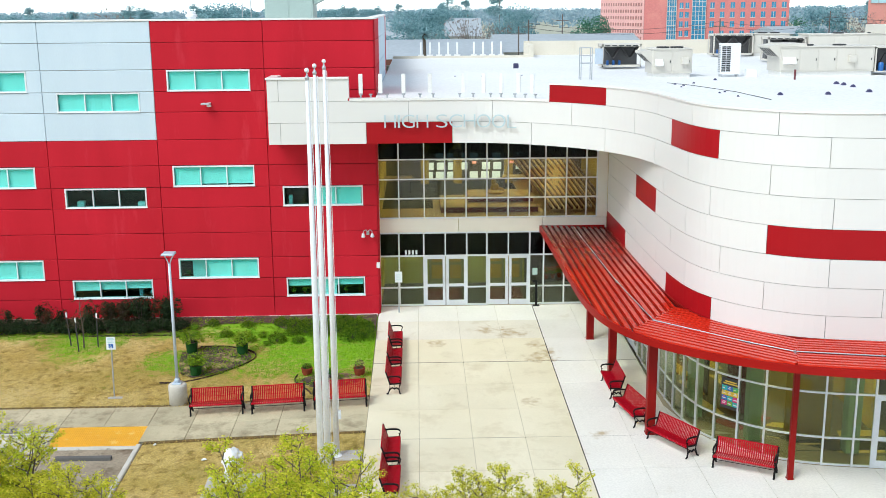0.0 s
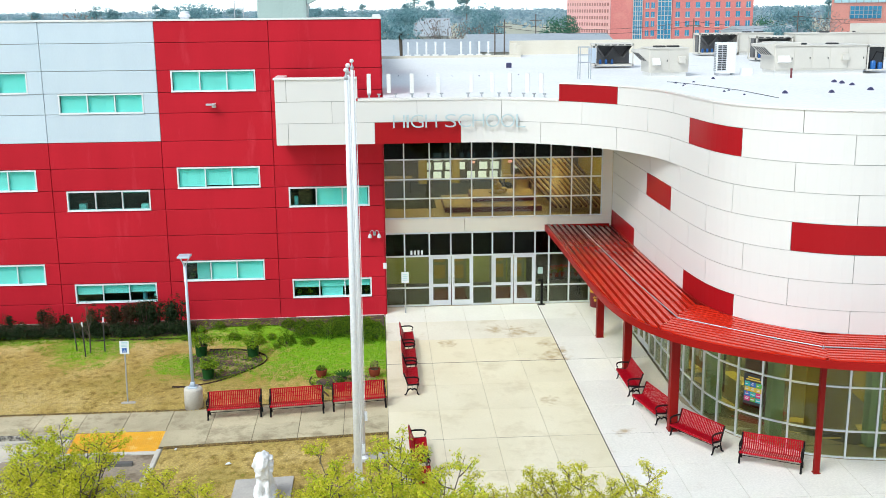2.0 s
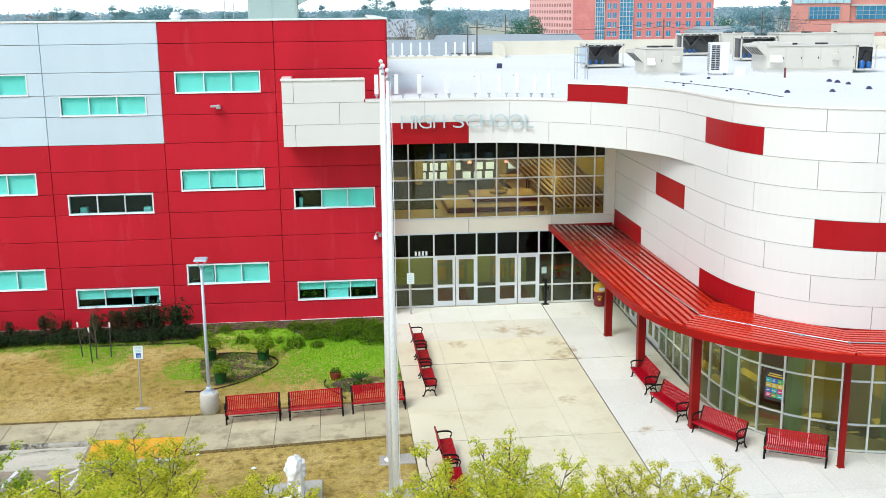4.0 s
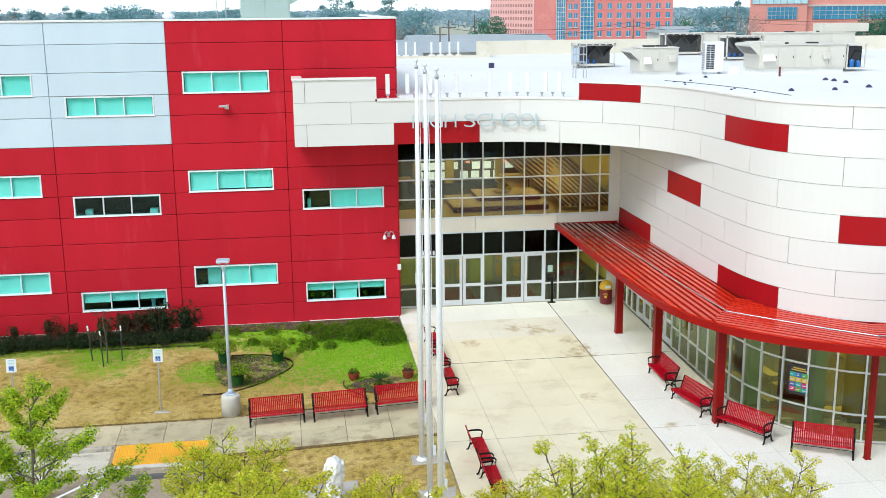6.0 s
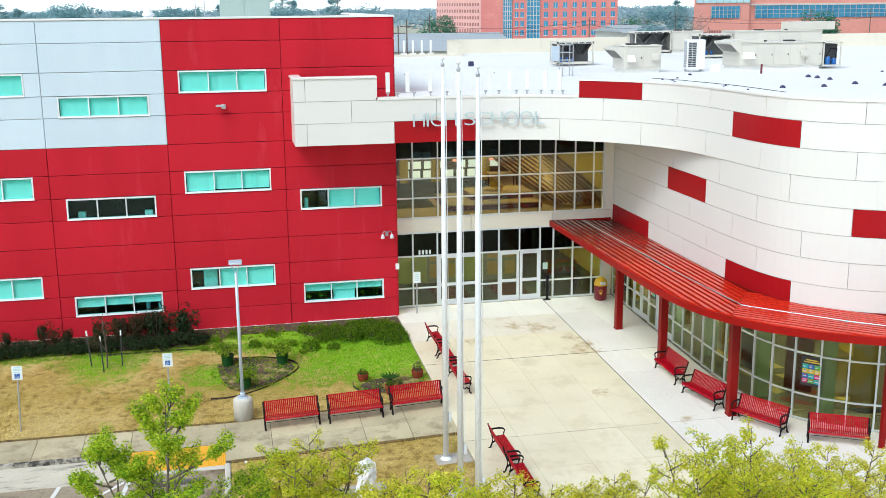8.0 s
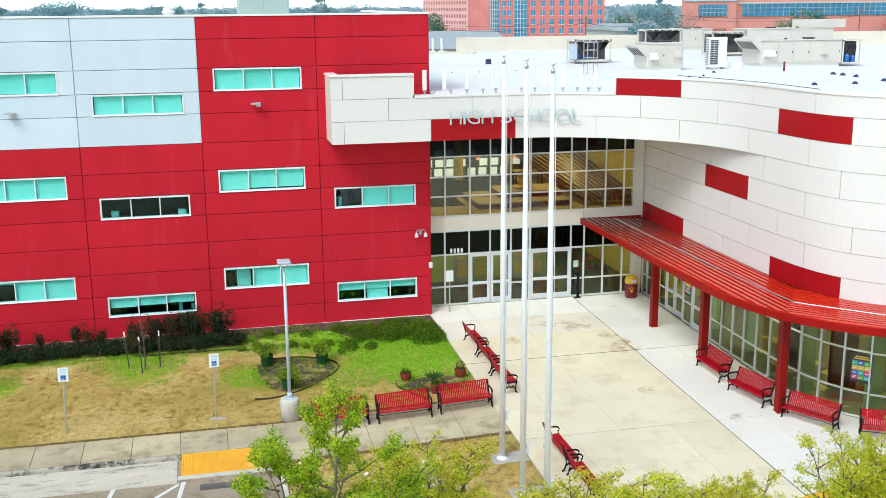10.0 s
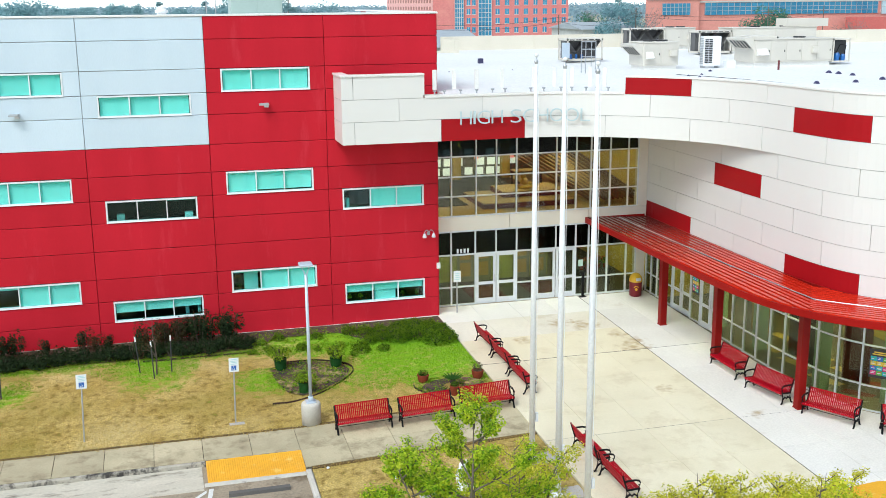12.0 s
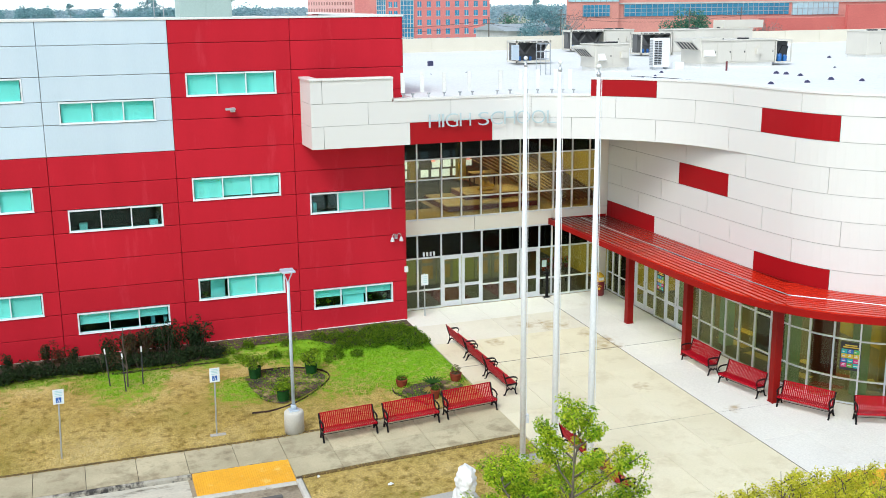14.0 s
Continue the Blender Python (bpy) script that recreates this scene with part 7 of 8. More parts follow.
# ---- sign letters on the fascia ----
def letters(text, x, z, height, y, name, label):
    cu = bpy.data.curves.new(name, "FONT")
    cu.body, cu.size, cu.extrude, cu.offset = text, height / 0.69, 0.018, -0.008
    ob = new("tmp", cu)
    dg = bpy.context.evaluated_depsgraph_get()
    me = bpy.data.meshes.new_from_object(ob.evaluated_get(dg))
    bpy.data.objects.remove(ob)
    me.materials.clear()
    me.materials.append(LETTER)
    o = new(name, me)
    o.matrix_basis = pose(x, y, z, 90, 0, 0)
    w = max(v.co.x for v in me.vertices) - min(v.co.x for v in me.vertices)
    return o, w


sign = thing("school_sign", "raised brushed-metal letters spelling HIGH SCHOOL across the fascia", "sign")
widths = {"H": 0.46, "I": 0.085, "G": 0.5, "S": 0.44, "C": 0.5, "O": 0.54, "L": 0.38}
cur = FASCIA.near(-1.32, 39.6)
total = sum(widths[c] + 0.075 for c in "HIGHSCHOOL") + 0.24
grow = 5.1 / total
for c in "HIGH SCHOOL":
    if c == " ":
        cur += 0.24 * grow
        continue
    wc = widths[c] * grow
    p, d, o_ = FASCIA.at(cur + wc / 2)
    ob, w = letters(c, 0, 0, 0.5, 0, "letter", "")
    x_lo = min(v.co.x for v in ob.data.vertices)
    m = Matrix.Translation((p.x + o_.x * 0.13, p.y + o_.y * 0.13, 7.73)) @ pose(0, 0, 0, 0, 0, math.degrees(math.atan2(d.y, d.x))) @ pose(-wc / 2, 0, 0, 90) @ Matrix.Diagonal((wc / w, 1, 1, 1)) @ Matrix.Translation((-x_lo, 0, 0))
    ob.parent = sign
    ob.matrix_basis = m
    g = Geo()
    q0, q1 = p + o_ * 0.1, p - o_ * 0.0
    for z in (7.78, 8.18):
        g.tube([(q0.x, q0.y, z), (q1.x, q1.y, z)], 0.012, 5)
    part("stand_off", g, GALV, ob)
    cur += wc + 0.075 * grow
# the upper word row becomes plain upright bars on short legs
sign2 = thing("roof_sign", "row of plain pale metal bars standing on short legs", "sign")
for x0, x1 in ((-2.36, -1.93), (-1.75, -0.98), (-0.82, -0.14), (0.1, 0.72), (1.28, 2.0), (2.06, 2.7), (2.75, 3.28), (3.48, 3.95), (4.15, 4.66)):
    s_ = FASCIA.near((x0 + x1) / 2, 39.4)
    p, d, o_ = FASCIA.at(s_)
    a = math.degrees(math.atan2(d.y, d.x))
    xm = (x0 + x1) / 2
    m = Matrix.Translation((p.x - o_.x * 0.22, p.y - o_.y * 0.22, 0)) @ pose(0, 0, 0, 0, 0, a)
    g = Geo()
    hw = (x1 - x0) / 2
    g.cbox(-0.075, -0.04, 9.0, 0.075, 0.04, 9.72, 0.01, m)
    b_ = part("bar", g, SIGN_PALE, sign2)
for x in (-2.17, -1.74, -1.1, -0.53, 0.09, 0.63, 1.6, 2.05, 2.67, 3.12, 3.64, 4.06, 4.55):
    p, d, o_ = FASCIA.at(FASCIA.near(x, 39.4))
    q = p - o_ * 0.22
    g = Geo()
    g.lathe(q.x, q.y, [(0.05, 8.8), (0.035, 8.83), (0.028, 8.92), (0.07, 8.95), (0.07, 8.985)], 8)
    part("pedestal", g, GALV, sign2, "short grey pedestal")
sign3 = thing("rear_sign", "row of plain pale metal bars on the rear parapet", "sign")
for k, x0 in enumerate((0.2, 0.8, 1.4, 2.0, 2.6, 3.7, 4.3, 4.9, 5.5)):
    g = Geo()
    g.box(x0, 70.7, 9.05, x0 + 0.12, 70.78, 9.85)
    g.box(x0 - 0.14, 70.72, 8.95, x0 + 0.26, 70.76, 9.04)
    part("bar", g, SIGN_PALE, sign3)

# ---- lamps on the red wall ----
t = thing("wall_floodlight", "small grey floodlight on a bracket on the red wall", "wall lamp")
g = Geo()
g.cbox(-8.16, WY - 0.1, 8.44, -8.0, WY - 0.003, 8.6, 0.01)
part("box", g, ALU, t)
g = Geo()
g.cbox(-8.36, WY - 0.30, 8.53, -8.0, WY - 0.1, 8.60, 0.025)
part("lamp_head", g, GALV, t)
t = thing("wall_floodlight", "small grey floodlight on a bracket on the pale wall", "wall lamp")
g = Geo()
g.cbox(-16.66, WY - 0.1, 8.34, -16.5, WY - 0.003, 8.5, 0.01)
part("box", g, ALU, t)
g = Geo()
g.cbox(-16.84, WY - 0.30, 8.43, -16.5, WY - 0.1, 8.50, 0.025)
part("lamp_head", g, GALV, t)
t = thing("wall_lamp", "twin-headed gooseneck lamp on the red wall", "wall lamp")
g = Geo()
g.cbox(-2.12, WY - 0.05, 3.28, -2.0, WY - 0.003, 3.42, 0.01)
part("plate", g, GALV, t)
for sx in (-1, 1):
    g = Geo()
    g.tube([(-2.06, WY - 0.05, 3.36)] + [(-2.06 + sx * (0.09 - 0.09 * math.cos(a)), WY - 0.14, 3.36 + 0.14 * math.sin(a)) for a in np.linspace(0.6, 3.0, 8)], 0.014, 6)
    arm = part("arm", g, GALV, t)
    g = Geo()
    g.lathe(-2.06 + sx * 0.18, WY - 0.14, [(0.03, 3.37), (0.055, 3.33), (0.085, 3.22), (0.06, 3.20)], 12)
    part("shade", g, ALU, t)

# ---- rooftop machinery ----
RZ = 8.8


def rooftop_unit(x0, y0, x1, y1, h, label, hood=True, seams=3, base=0.18, open_end=False):
    """A packaged air handler: curb, body, raised access panels, hood, fans."""
    t = thing("rooftop_unit", label, "air conditioner", "rooftop units", at=(x0, y0, RZ))
    w, d = x1 - x0, y1 - y0
    g = Geo()
    g.box(0.08, 0.08, 0, w - 0.08, d - 0.08, base)
    part("curb", g, CAP, t)
    g = Geo()
    g.cbox(0, 0, base, w, d, h, 0.025)
    g.cbox(-0.03, -0.03, h, w + 0.03, d + 0.03, h + 0.05, 0.015)
    body = part("body", g, BEIGE_UNIT, t)
    for k in range(seams):
        a, b = 0.06 + k * (w - 0.12) / seams, 0.06 + (k + 1) * (w - 0.12) / seams
        g = Geo()
        g.cbox(a + 0.02, -0.018, base + 0.08, b - 0.02, -0.002, h - 0.08, 0.006)
        pn = part("access_panel", g, BEIGE_UNIT, t)
        g = Geo()
        g.box(b - 0.12, -0.034, (base + h) / 2 - 0.05, b - 0.08, -0.019, (base + h) / 2 + 0.05)
        part("latch", g, DARK, pn)
    if hood:
        # raked intake on the end wall: an overhanging lip with slots in its underside
        top_ = h + (0.14 if w > 4 else -0.02)
        lip, drop = -0.52, 0.62
        g = Geo()
        if w > 4:
            g.cbox(0.0, 0.0, h + 0.055, 1.25, d, top_ + 0.04, 0.02)
        g.add([(-0.002, 0.05, top_), (-0.002, d - 0.05, top_), (lip, 0.05, top_ - 0.05), (lip, d - 0.05, top_ - 0.05), (lip, 0.05, top_ - 0.14), (lip, d - 0.05, top_ - 0.14), (-0.002, 0.05, top_ - drop), (-0.002, d - 0.05, top_ - drop)],
              [(0, 1, 3, 2), (2, 3, 5, 4), (4, 5, 7, 6), (0, 2, 4, 6), (1, 7, 5, 3)])
        hd = part("intake_hood", g, BEIGE_UNIT, t)
        for k in range(5):
            ya, yb = 0.16 + k * (d - 0.3) / 5, 0.16 + (k + 0.62) * (d - 0.3) / 5
            g = Geo()
            q0, q1 = (lip * 0.90 - 0.012, top_ - 0.14 - 0.10 * (drop - 0.14)), (lip * 0.14 - 0.012, top_ - 0.14 - 0.86 * (drop - 0.14))
            g.add([(q0[0], ya, q0[1]), (q0[0], yb, q0[1]), (q1[0], yb, q1[1]), (q1[0], ya, q1[1])], [(0, 1, 2, 3)])
            part("louvre", g.mesh("louvre", DARK), None, hd)
        # small rain hood on the front
        g = Geo()
        xa, xb, zt = 0.14, 0.14 + 0.13 * w if w > 4 else 0.5, base + 0.62 * (h - base)
        g.add([(xa, -0.02, zt), (xb, -0.02, zt), (xa, -0.26, zt - 0.30), (xb, -0.26, zt - 0.30), (xa, -0.02, zt - 0.36), (xb, -0.02, zt - 0.36)], [(0, 1, 3, 2), (2, 3, 5, 4), (0, 2, 4), (1, 5, 3)])
        part("rain_hood", g, CAP, t)
    if open_end:
        g = Geo()
        g.box(w + 0.04, 0.0, base, w + 0.10, 0.06, h)
        g.box(w + 1.0, 0.0, base, w + 1.06, 0.06, h)
        g.box(w + 0.04, 0.0, h - 0.06, w + 1.06, d, h)
        g.box(w + 0.04, 0.0, base - 0.06, w + 1.06, d, base)
        part("frame", g, BEIGE_UNIT, t)
        g = Geo()
        g.box(w + 0.12, 0.3, base + 0.02, w + 0.98, d - 0.05, h - 0.1)
        part("condenser", g, DARK, t)
        g = Geo()
        g.lathe(w + 0.4, 0.17, [(0.13, base), (0.14, base + 0.3), (0.09, base + 0.4)], 10)
        g.lathe(w + 0.75, 0.17, [(0.11, base), (0.12, base + 0.25), (0.07, base + 0.33)], 10)
        part("compressor", g, BLUE, t, "blue compressor")
        g = Geo()
        g.tube([(w + 0.3, 0.12, base + 0.4), (w + 0.5, 0.1, h - 0.3), (w + 0.85, 0.1, h - 0.35), (w + 0.8, 0.12, base + 0.3)], 0.025, 6)
        part("pipe", g, BLACK_IRON, t)
    for k in range(2):
        g = Geo()
        g.lathe(w * (0.35 + 0.35 * k), d / 2, [(0.3, h + 0.05), (0.32, h + 0.1), (0.3, h + 0.12)], 14)
        part("fan_ring", g, DARK, t)
    g = Geo()
    g.cbox(w * 0.72, -0.2, base + 0.45, w * 0.72 + 0.34, -0.02, base + 0.75, 0.02)
    part("vent_cowl", g, BEIGE_UNIT, t)
    return t


def open_coil(x, y, w, h, label):
    """A condenser with V-shaped coils in an open frame."""
    t = thing("condenser", label, "air conditioner", "rooftop condensers", at=(x, y, RZ))
    g = Geo()
    for dx in (0, w - 0.07):
        for dy in (0, 1.3):
            g.box(dx, dy, 0.1, dx + 0.07, dy + 0.07, h)
    g.box(0, 0, h - 0.12, w, 1.37, h)
    g.box(0, 0, 0.1, w, 1.37, 0.2)
    part("frame", g, BEIGE_UNIT, t)
    g = Geo()
    n = 2
    for k in range(n):
        a = 0.1 + k * (w - 0.2) / n
        b = a + (w - 0.2) / n
        m = (a + b) / 2
        g.add([(a, 0.05, h - 0.13), (a, 1.3, h - 0.13), (m - 0.05, 0.05, h * 0.45), (m - 0.05, 1.3, h * 0.45)], [(0, 1, 3, 2)])
        g.add([(b, 0.05, h - 0.13), (b, 1.3, h - 0.13), (m + 0.05, 0.05, h * 0.45), (m + 0.05, 1.3, h * 0.45)], [(0, 1, 3, 2)])
    g.box(0.1, 0.7, 0.2, w - 0.1, 1.25, h * 0.95)
    part("coil", g, COIL, t)
    for k in range(3):
        g = Geo()
        g.lathe(0.35 + k * 0.32, 0.35, [(0.07, 0.2), (0.075, 0.38), (0.04, 0.45)], 9)
        part("compressor", g, BLUE, t, "blue compressor")
    g = Geo()
    for k in range(5):
        g.box(0.14 + k * (w - 0.24) / 5, -0.01, h - 0.1, 0.14 + (k + 0.75) * (w - 0.24) / 5, -0.002, h - 0.05)
    part("slot", g, DARK, t)
    return t


rooftop_unit(11.05, 50.0, 12.95, 51.6, 1.28, "beige packaged rooftop air conditioner with a hood", True, 2)
rooftop_unit(17.1, 50.0, 21.6, 51.9, 1.32, "long beige rooftop air handler with an open end", True, 5, 0.2, True)
open_coil(9.9, 57.0, 2.1, 1.3, "open-framed rooftop condenser with dark coils")
open_coil(19.2, 69.0, 2.6, 1.45, "open-framed rooftop condenser with V-shaped coils")
open_coil(20.3, 61.5, 2.2, 1.45, "open-framed rooftop condenser with V-shaped coils")
rooftop_unit(21.9, 69.2, 24.2, 71, 1.4, "plain beige rooftop air handler", False, 2)
rooftop_unit(22.7, 61.7, 28.6, 63.5, 1.55, "long beige rooftop air handler beside the condenser", False, 4)
g = Geo()
g.prism([(26.6, 62.0), (29.6, 62.0), (29.6, 63.2), (26.6, 63.2)], RZ + 1.61, RZ + 2.1)
tagged(part("roof_duct", g, BEIGE_UNIT), "beige sheet-metal duct section on top of the air handler", "duct")
rooftop_unit(30.2, 53.0, 33.2, 54.8, 1.5, "beige rooftop air handler with an open end", False, 3, 0.2, True)
# split-system outdoor unit
t = thing("outdoor_unit", "tall white outdoor air-conditioning unit with dark grilles", "air conditioner", at=(14.25, 49.9, RZ))
g = Geo()
g.cbox(0, 0, 0.12, 0.95, 0.4, 1.55, 0.02)
part("body", g, WHITE_METAL, t)
g = Geo()
for k in range(2):
    for j in range(14):
        g.box(0.06 + 0.22 * k, -0.012, 0.25 + 0.085 * j, 0.25 + 0.22 * k, -0.002, 0.31 + 0.085 * j)
part("grille", g, DARK, t)
g = Geo()
for j in range(16):
    g.box(-0.012, 0.04, 0.22 + 0.08 * j, -0.002, 0.36, 0.27 + 0.08 * j)
part("side_grille", g, GALV, t)
for dx in (0.05, 0.82):
    g = Geo()
    g.box(dx, 0.0, 0, dx + 0.08, 0.4, 0.12)
    part("foot", g, GALV, t)
# roof ladder guard
t = thing("roof_ladder", "galvanised roof hatch ladder rails", "ladder", at=(7.5, 48.7, RZ))
for dx in (0, 0.5):
    for dy in (0, 0.5):
        g = Geo()
        g.tube([(dx, dy, 0), (dx, dy, 1.45)], 0.022, 6)
        part("rail_post", g, GALV, t)
for z in (0.75, 1.1, 1.45):
    g = Geo()
    g.tube([(0, 0, z), (0.5, 0, z), (0.5, 0.5, z), (0, 0.5, z), (0, 0, z)], 0.018, 6)
    part("rail", g, GALV, t)
g = Geo()
g.cbox(9.45, 56.5, RZ + 0.3, 9.85, 56.7, RZ + 1.1, 0.02)
tagged(part("control_box", g, PALE_STEEL), "blue-grey electrical box beside the condenser", "box")
g = Geo()
g.cbox(15.5, 49.8, RZ, 16.0, 50.2, RZ + 0.35, 0.02)
tagged(part("roof_box", g, WHITE_METAL), "small white box on the roof", "box")


def flashing(x, y, s):
    t = thing("roof_vent", "small dark blue vent flashing on the white roof", "roof vent", "roof vents", at=(x, y, RZ))
    g = Geo()
    s *= 0.38
    g.add([(-s, -s, 0), (s, -s, 0), (s, s, 0), (-s, s, 0), (-s * 0.5, -s * 0.5, s), (s * 0.5, -s * 0.5, s), (s * 0.5, s * 0.5, s), (-s * 0.5, s * 0.5, s)],
          [(4, 5, 6, 7), (0, 1, 5, 4), (1, 2, 6, 5), (2, 3, 7, 6), (3, 0, 4, 7)])
    part("boot", g, NAVY, t)
    g = Geo()
    g.lathe(0, 0, [(s * 0.3, s * 0.98), (s * 0.3, s * 1.15), (s * 0.12, s * 1.18)], 8)
    part("stub", g, NAVY, t)


for x, y, s in ((-0.77, 52.7, 0.09), (0.66, 52.4, 0.09), (1.84, 52.1, 0.09), (3.15, 51.9, 0.09), (5.14, 52.3, 0.09), (11.05, 45.4, 0.14), (11.24, 44.7, 0.14), (11.99, 45.9, 0.14), (11.65, 40.7, 0.13), (11.89, 39.1, 0.12), (12.0, 41.2, 0.12),
                (13.62, 39.56, 0.25), (17.78, 44.74, 0.27), (17.82, 44.07, 0.27), (17.79, 43.02, 0.25), (15.44, 39.58, 0.25), (17.38, 40.47, 0.27), (17.98, 39.27, 0.25), (28.94, 54.66, 0.25), (13.44, 47.75, 0.2), (10.93, 43.8, 0.12), (23, 47, 0.15), (24.5, 43.5, 0.15)):
    flashing(x, y, s)
g = Geo()
g.cbox(5.28, 58.4, RZ, 5.56, 58.65, RZ + 0.27, 0.03)
tagged(part("drain_hood", g, NAVY), "dark boxy roof drain hood", "roof vent")
g = Geo()
g.tube([(17.0, 47.6, RZ - 0.02), (17.0, 47.6, RZ + 0.45)], 0.05, 8)
tagged(part("vent_pipe", g, MAROON), "short dark red vent pipe on the roof", "pipe")
g = Geo()
g.tube([(10.9, 46.2, RZ + 0.02), (11.6, 44.5, RZ + 0.02), (12.4, 41.0, RZ + 0.02), (12.6, 37.5, RZ + 0.02)], 0.012, 5)
tagged(part("roof_cable", g, DARK), "thin dark cable lying across the roof", "cable")

# box on the tall roof
t = thing("roof_plant_box", "grey-green metal plant enclosure on the tall roof", "enclosure", at=(-8.0, 57.2, 11.5))
g = Geo()
g.cbox(0, 0, 0, 2.55, 2.2, 1.9, 0.02)
part("body", g, GREEN_BOX, t)
for k in range(2):
    g = Geo()
    g.cbox(0.08 + 1.22 * k, -0.015, 0.05, 1.24 + 1.22 * k, -0.002, 1.85, 0.005)
    part("panel", g, GREEN_BOX, t)
g = Geo()
g.add([(2.57, 0.1, 1.6), (2.57, 1.8, 1.6), (3.2, 0.1, 1.1), (3.2, 1.8, 1.1), (2.57, 0.1, 0.8), (2.57, 1.8, 0.8)], [(0, 1, 3, 2), (2, 3, 5, 4), (0, 2, 4), (1, 5, 3)])
part("hood", g, GREEN_BOX, t)
g = Geo()
for dx in (-1.2, -0.75):
    g.tube([(dx, 0.2, 0), (dx, 0.2, 1.7)], 0.025, 6)
g.tube([(-1.2, 0.2, 1.1), (-0.1, 0.2, 1.1)], 0.02, 6)
g.tube([(-1.2, 0.2, 0.6), (-0.75, 0.2, 0.6)], 0.02, 6)
part("rail", g, GALV, t)
t = thing("roof_cowl", "small white ventilation cowl on the tall roof", "roof vent", at=(-11.4, 55, 11.5))
g = Geo()
g.lathe(0, 0, [(0.22, 0), (0.22, 0.2), (0.30, 0.24), (0.30, 0.34), (0.22, 0.38), (0.22, 0.48), (0.12, 0.52)], 12)
part("cowl", g, WHITE_METAL, t)

# things in the classroom windows
rr = random.Random(3)
for x, z, w, h, m_ in ((-13.6, 4.55, 0.28, 0.16, FAR_WALL), (-11.2, 4.55, 0.3, 0.12, BLIND), (-9.55, 1.60, 0.2, 0.05, MAROON), (-11.4, 0.86, 0.14, 0.22, PALE_STEEL), (-10.95, 0.86, 0.12, 0.16, SIGN_WHITE), (-5.2, 4.55, 0.14, 0.3, SIGN_WHITE)):
    g = Geo()
    g.cbox(x, WY + 0.34, z - 0.06, x + w, WY + 0.6, z + h, 0.02)
    tagged(part("sill_object", g, m_), "small object standing inside a classroom window", "object", "objects behind the windows")
g = Geo()
for c, r, x0, x1, z0, z1 in WINDOWS:
    g.box(x0, WY + 0.31, z0 - 0.08, x1, WY + 0.62, z0 - 0.03)
_sills = g
g = Geo()
g.box(-4.22, WY + 0.14, 0.83, -3.38, WY + 0.15, 1.27)
tagged(part("paper_board", g, SIGN_WHITE), "plain white paper board leaning inside the classroom window", "board")
g = Geo()
g.cbox(-9.18, WY + 0.36, 1.36, -8.66, WY + 0.55, 2.38, 0.01)
tagged(part("cupboard", g, BLIND), "pale green cupboard side inside the classroom window", "cupboard")


def sill_plant(x, z, mat_, seed, label):
    rp = random.Random(seed)
    t = thing("sill_plant", label, "potted plant", "plants on the window sills", at=(x, WY + 0.42, z))
    g = Geo()
    g.lathe(0, 0, [(0.035, 0.0), (0.05, 0.09), (0.045, 0.095)], 10)
    part("pot", g, CLAY, t)
    g = Geo()
    leaves(g, (0, 0, 0.19), (0.09, 0.06, 0.09), 34, 0.035, rp, 0.4)
    part("foliage", g, mat_, t)


for k, (x, z, m_) in enumerate(((-5.15, 0.745, LEAF_SPRING), (-4.72, 0.745, LEAF_SPRING), (-4.5, 0.745, LEAF_RUST), (-3.02, 0.745, LEAF_SPRING), (-2.45, 0.745, BLADE), (-11.1, 0.745, LEAF_RUST), (-9.38, 1.545, LEAF_MID))):
    sill_plant(x, z, m_, 60 + k, "small potted plant on the inner sill of a classroom window")
g = _sills
tagged(part("inner_sill", g, ROOM_DARK), "inner sills of the classroom windows", "sill", kind="structure")


# ---- far surroundings ----
def far_tree(kind, seed, mat_):
    rr = random.Random(seed)
    g, w = Geo(), Geo()
    if kind == "pine":
        w.tube([(0, 0, -1), (0, 0, 9), (0.2, 0, 17)], [0.28, 0.2, 0.08], 6)
        for k in range(26):
            z = rr.uniform(9.5, 17.2)
            a = rr.uniform(0, 6.283)
            r = rr.uniform(0.3, 1.0) * (3.4 - 0.3 * (z - 9.5))
            leaves(g, (math.cos(a) * r, math.sin(a) * r, z), (1.2, 1.2, 0.5), 110, 0.21, rr, 0.8)
    elif kind == "oak":
        w.tube([(0, 0, -1), (0.2, 0, 3), (0, 0.2, 6)], [0.45, 0.35, 0.2], 6)
        for k in range(30):
            a, f_ = rr.uniform(0, 6.283), rr.random()
            r = rr.uniform(0.2, 1.0) ** 0.6 * 5.2 * (1 - 0.5 * f_)
            leaves(g, (math.cos(a) * r, math.sin(a) * r, 4 + 6.5 * f_), (1.6, 1.6, 1.1), 120, 0.22, rr, 0.6)
    else:
        w.tube([(0, 0, -1), (0, 0, 3)], [0.3, 0.25], 6)
        for k in range(60):
            a, e = rr.uniform(0, 6.283), rr.uniform(0.5, 1.4)
            q = Vector((math.cos(a) * math.cos(e), math.sin(a) * math.cos(e), math.sin(e)))
            L_ = rr.uniform(4, 7.5)
            w.tube([(0, 0, 2.5), (q.x * L_ * 0.5, q.y * L_ * 0.5, 2.5 + q.z * L_ * 0.55), (q.x * L_, q.y * L_, 2.5 + q.z * L_ * 0.95)], [0.12, 0.06, 0.02], 3)
            leaves(g, (q.x * L_ * 0.9, q.y * L_ * 0.9, 2.5 + q.z * L_ * 0.9), (0.8, 0.8, 0.8), 8, 0.18, rr)
    me = bpy.data.meshes.new("crown")
    me.from_pydata(g.v, [], g.f)
    me.materials.append(mat_)
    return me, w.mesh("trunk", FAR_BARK)


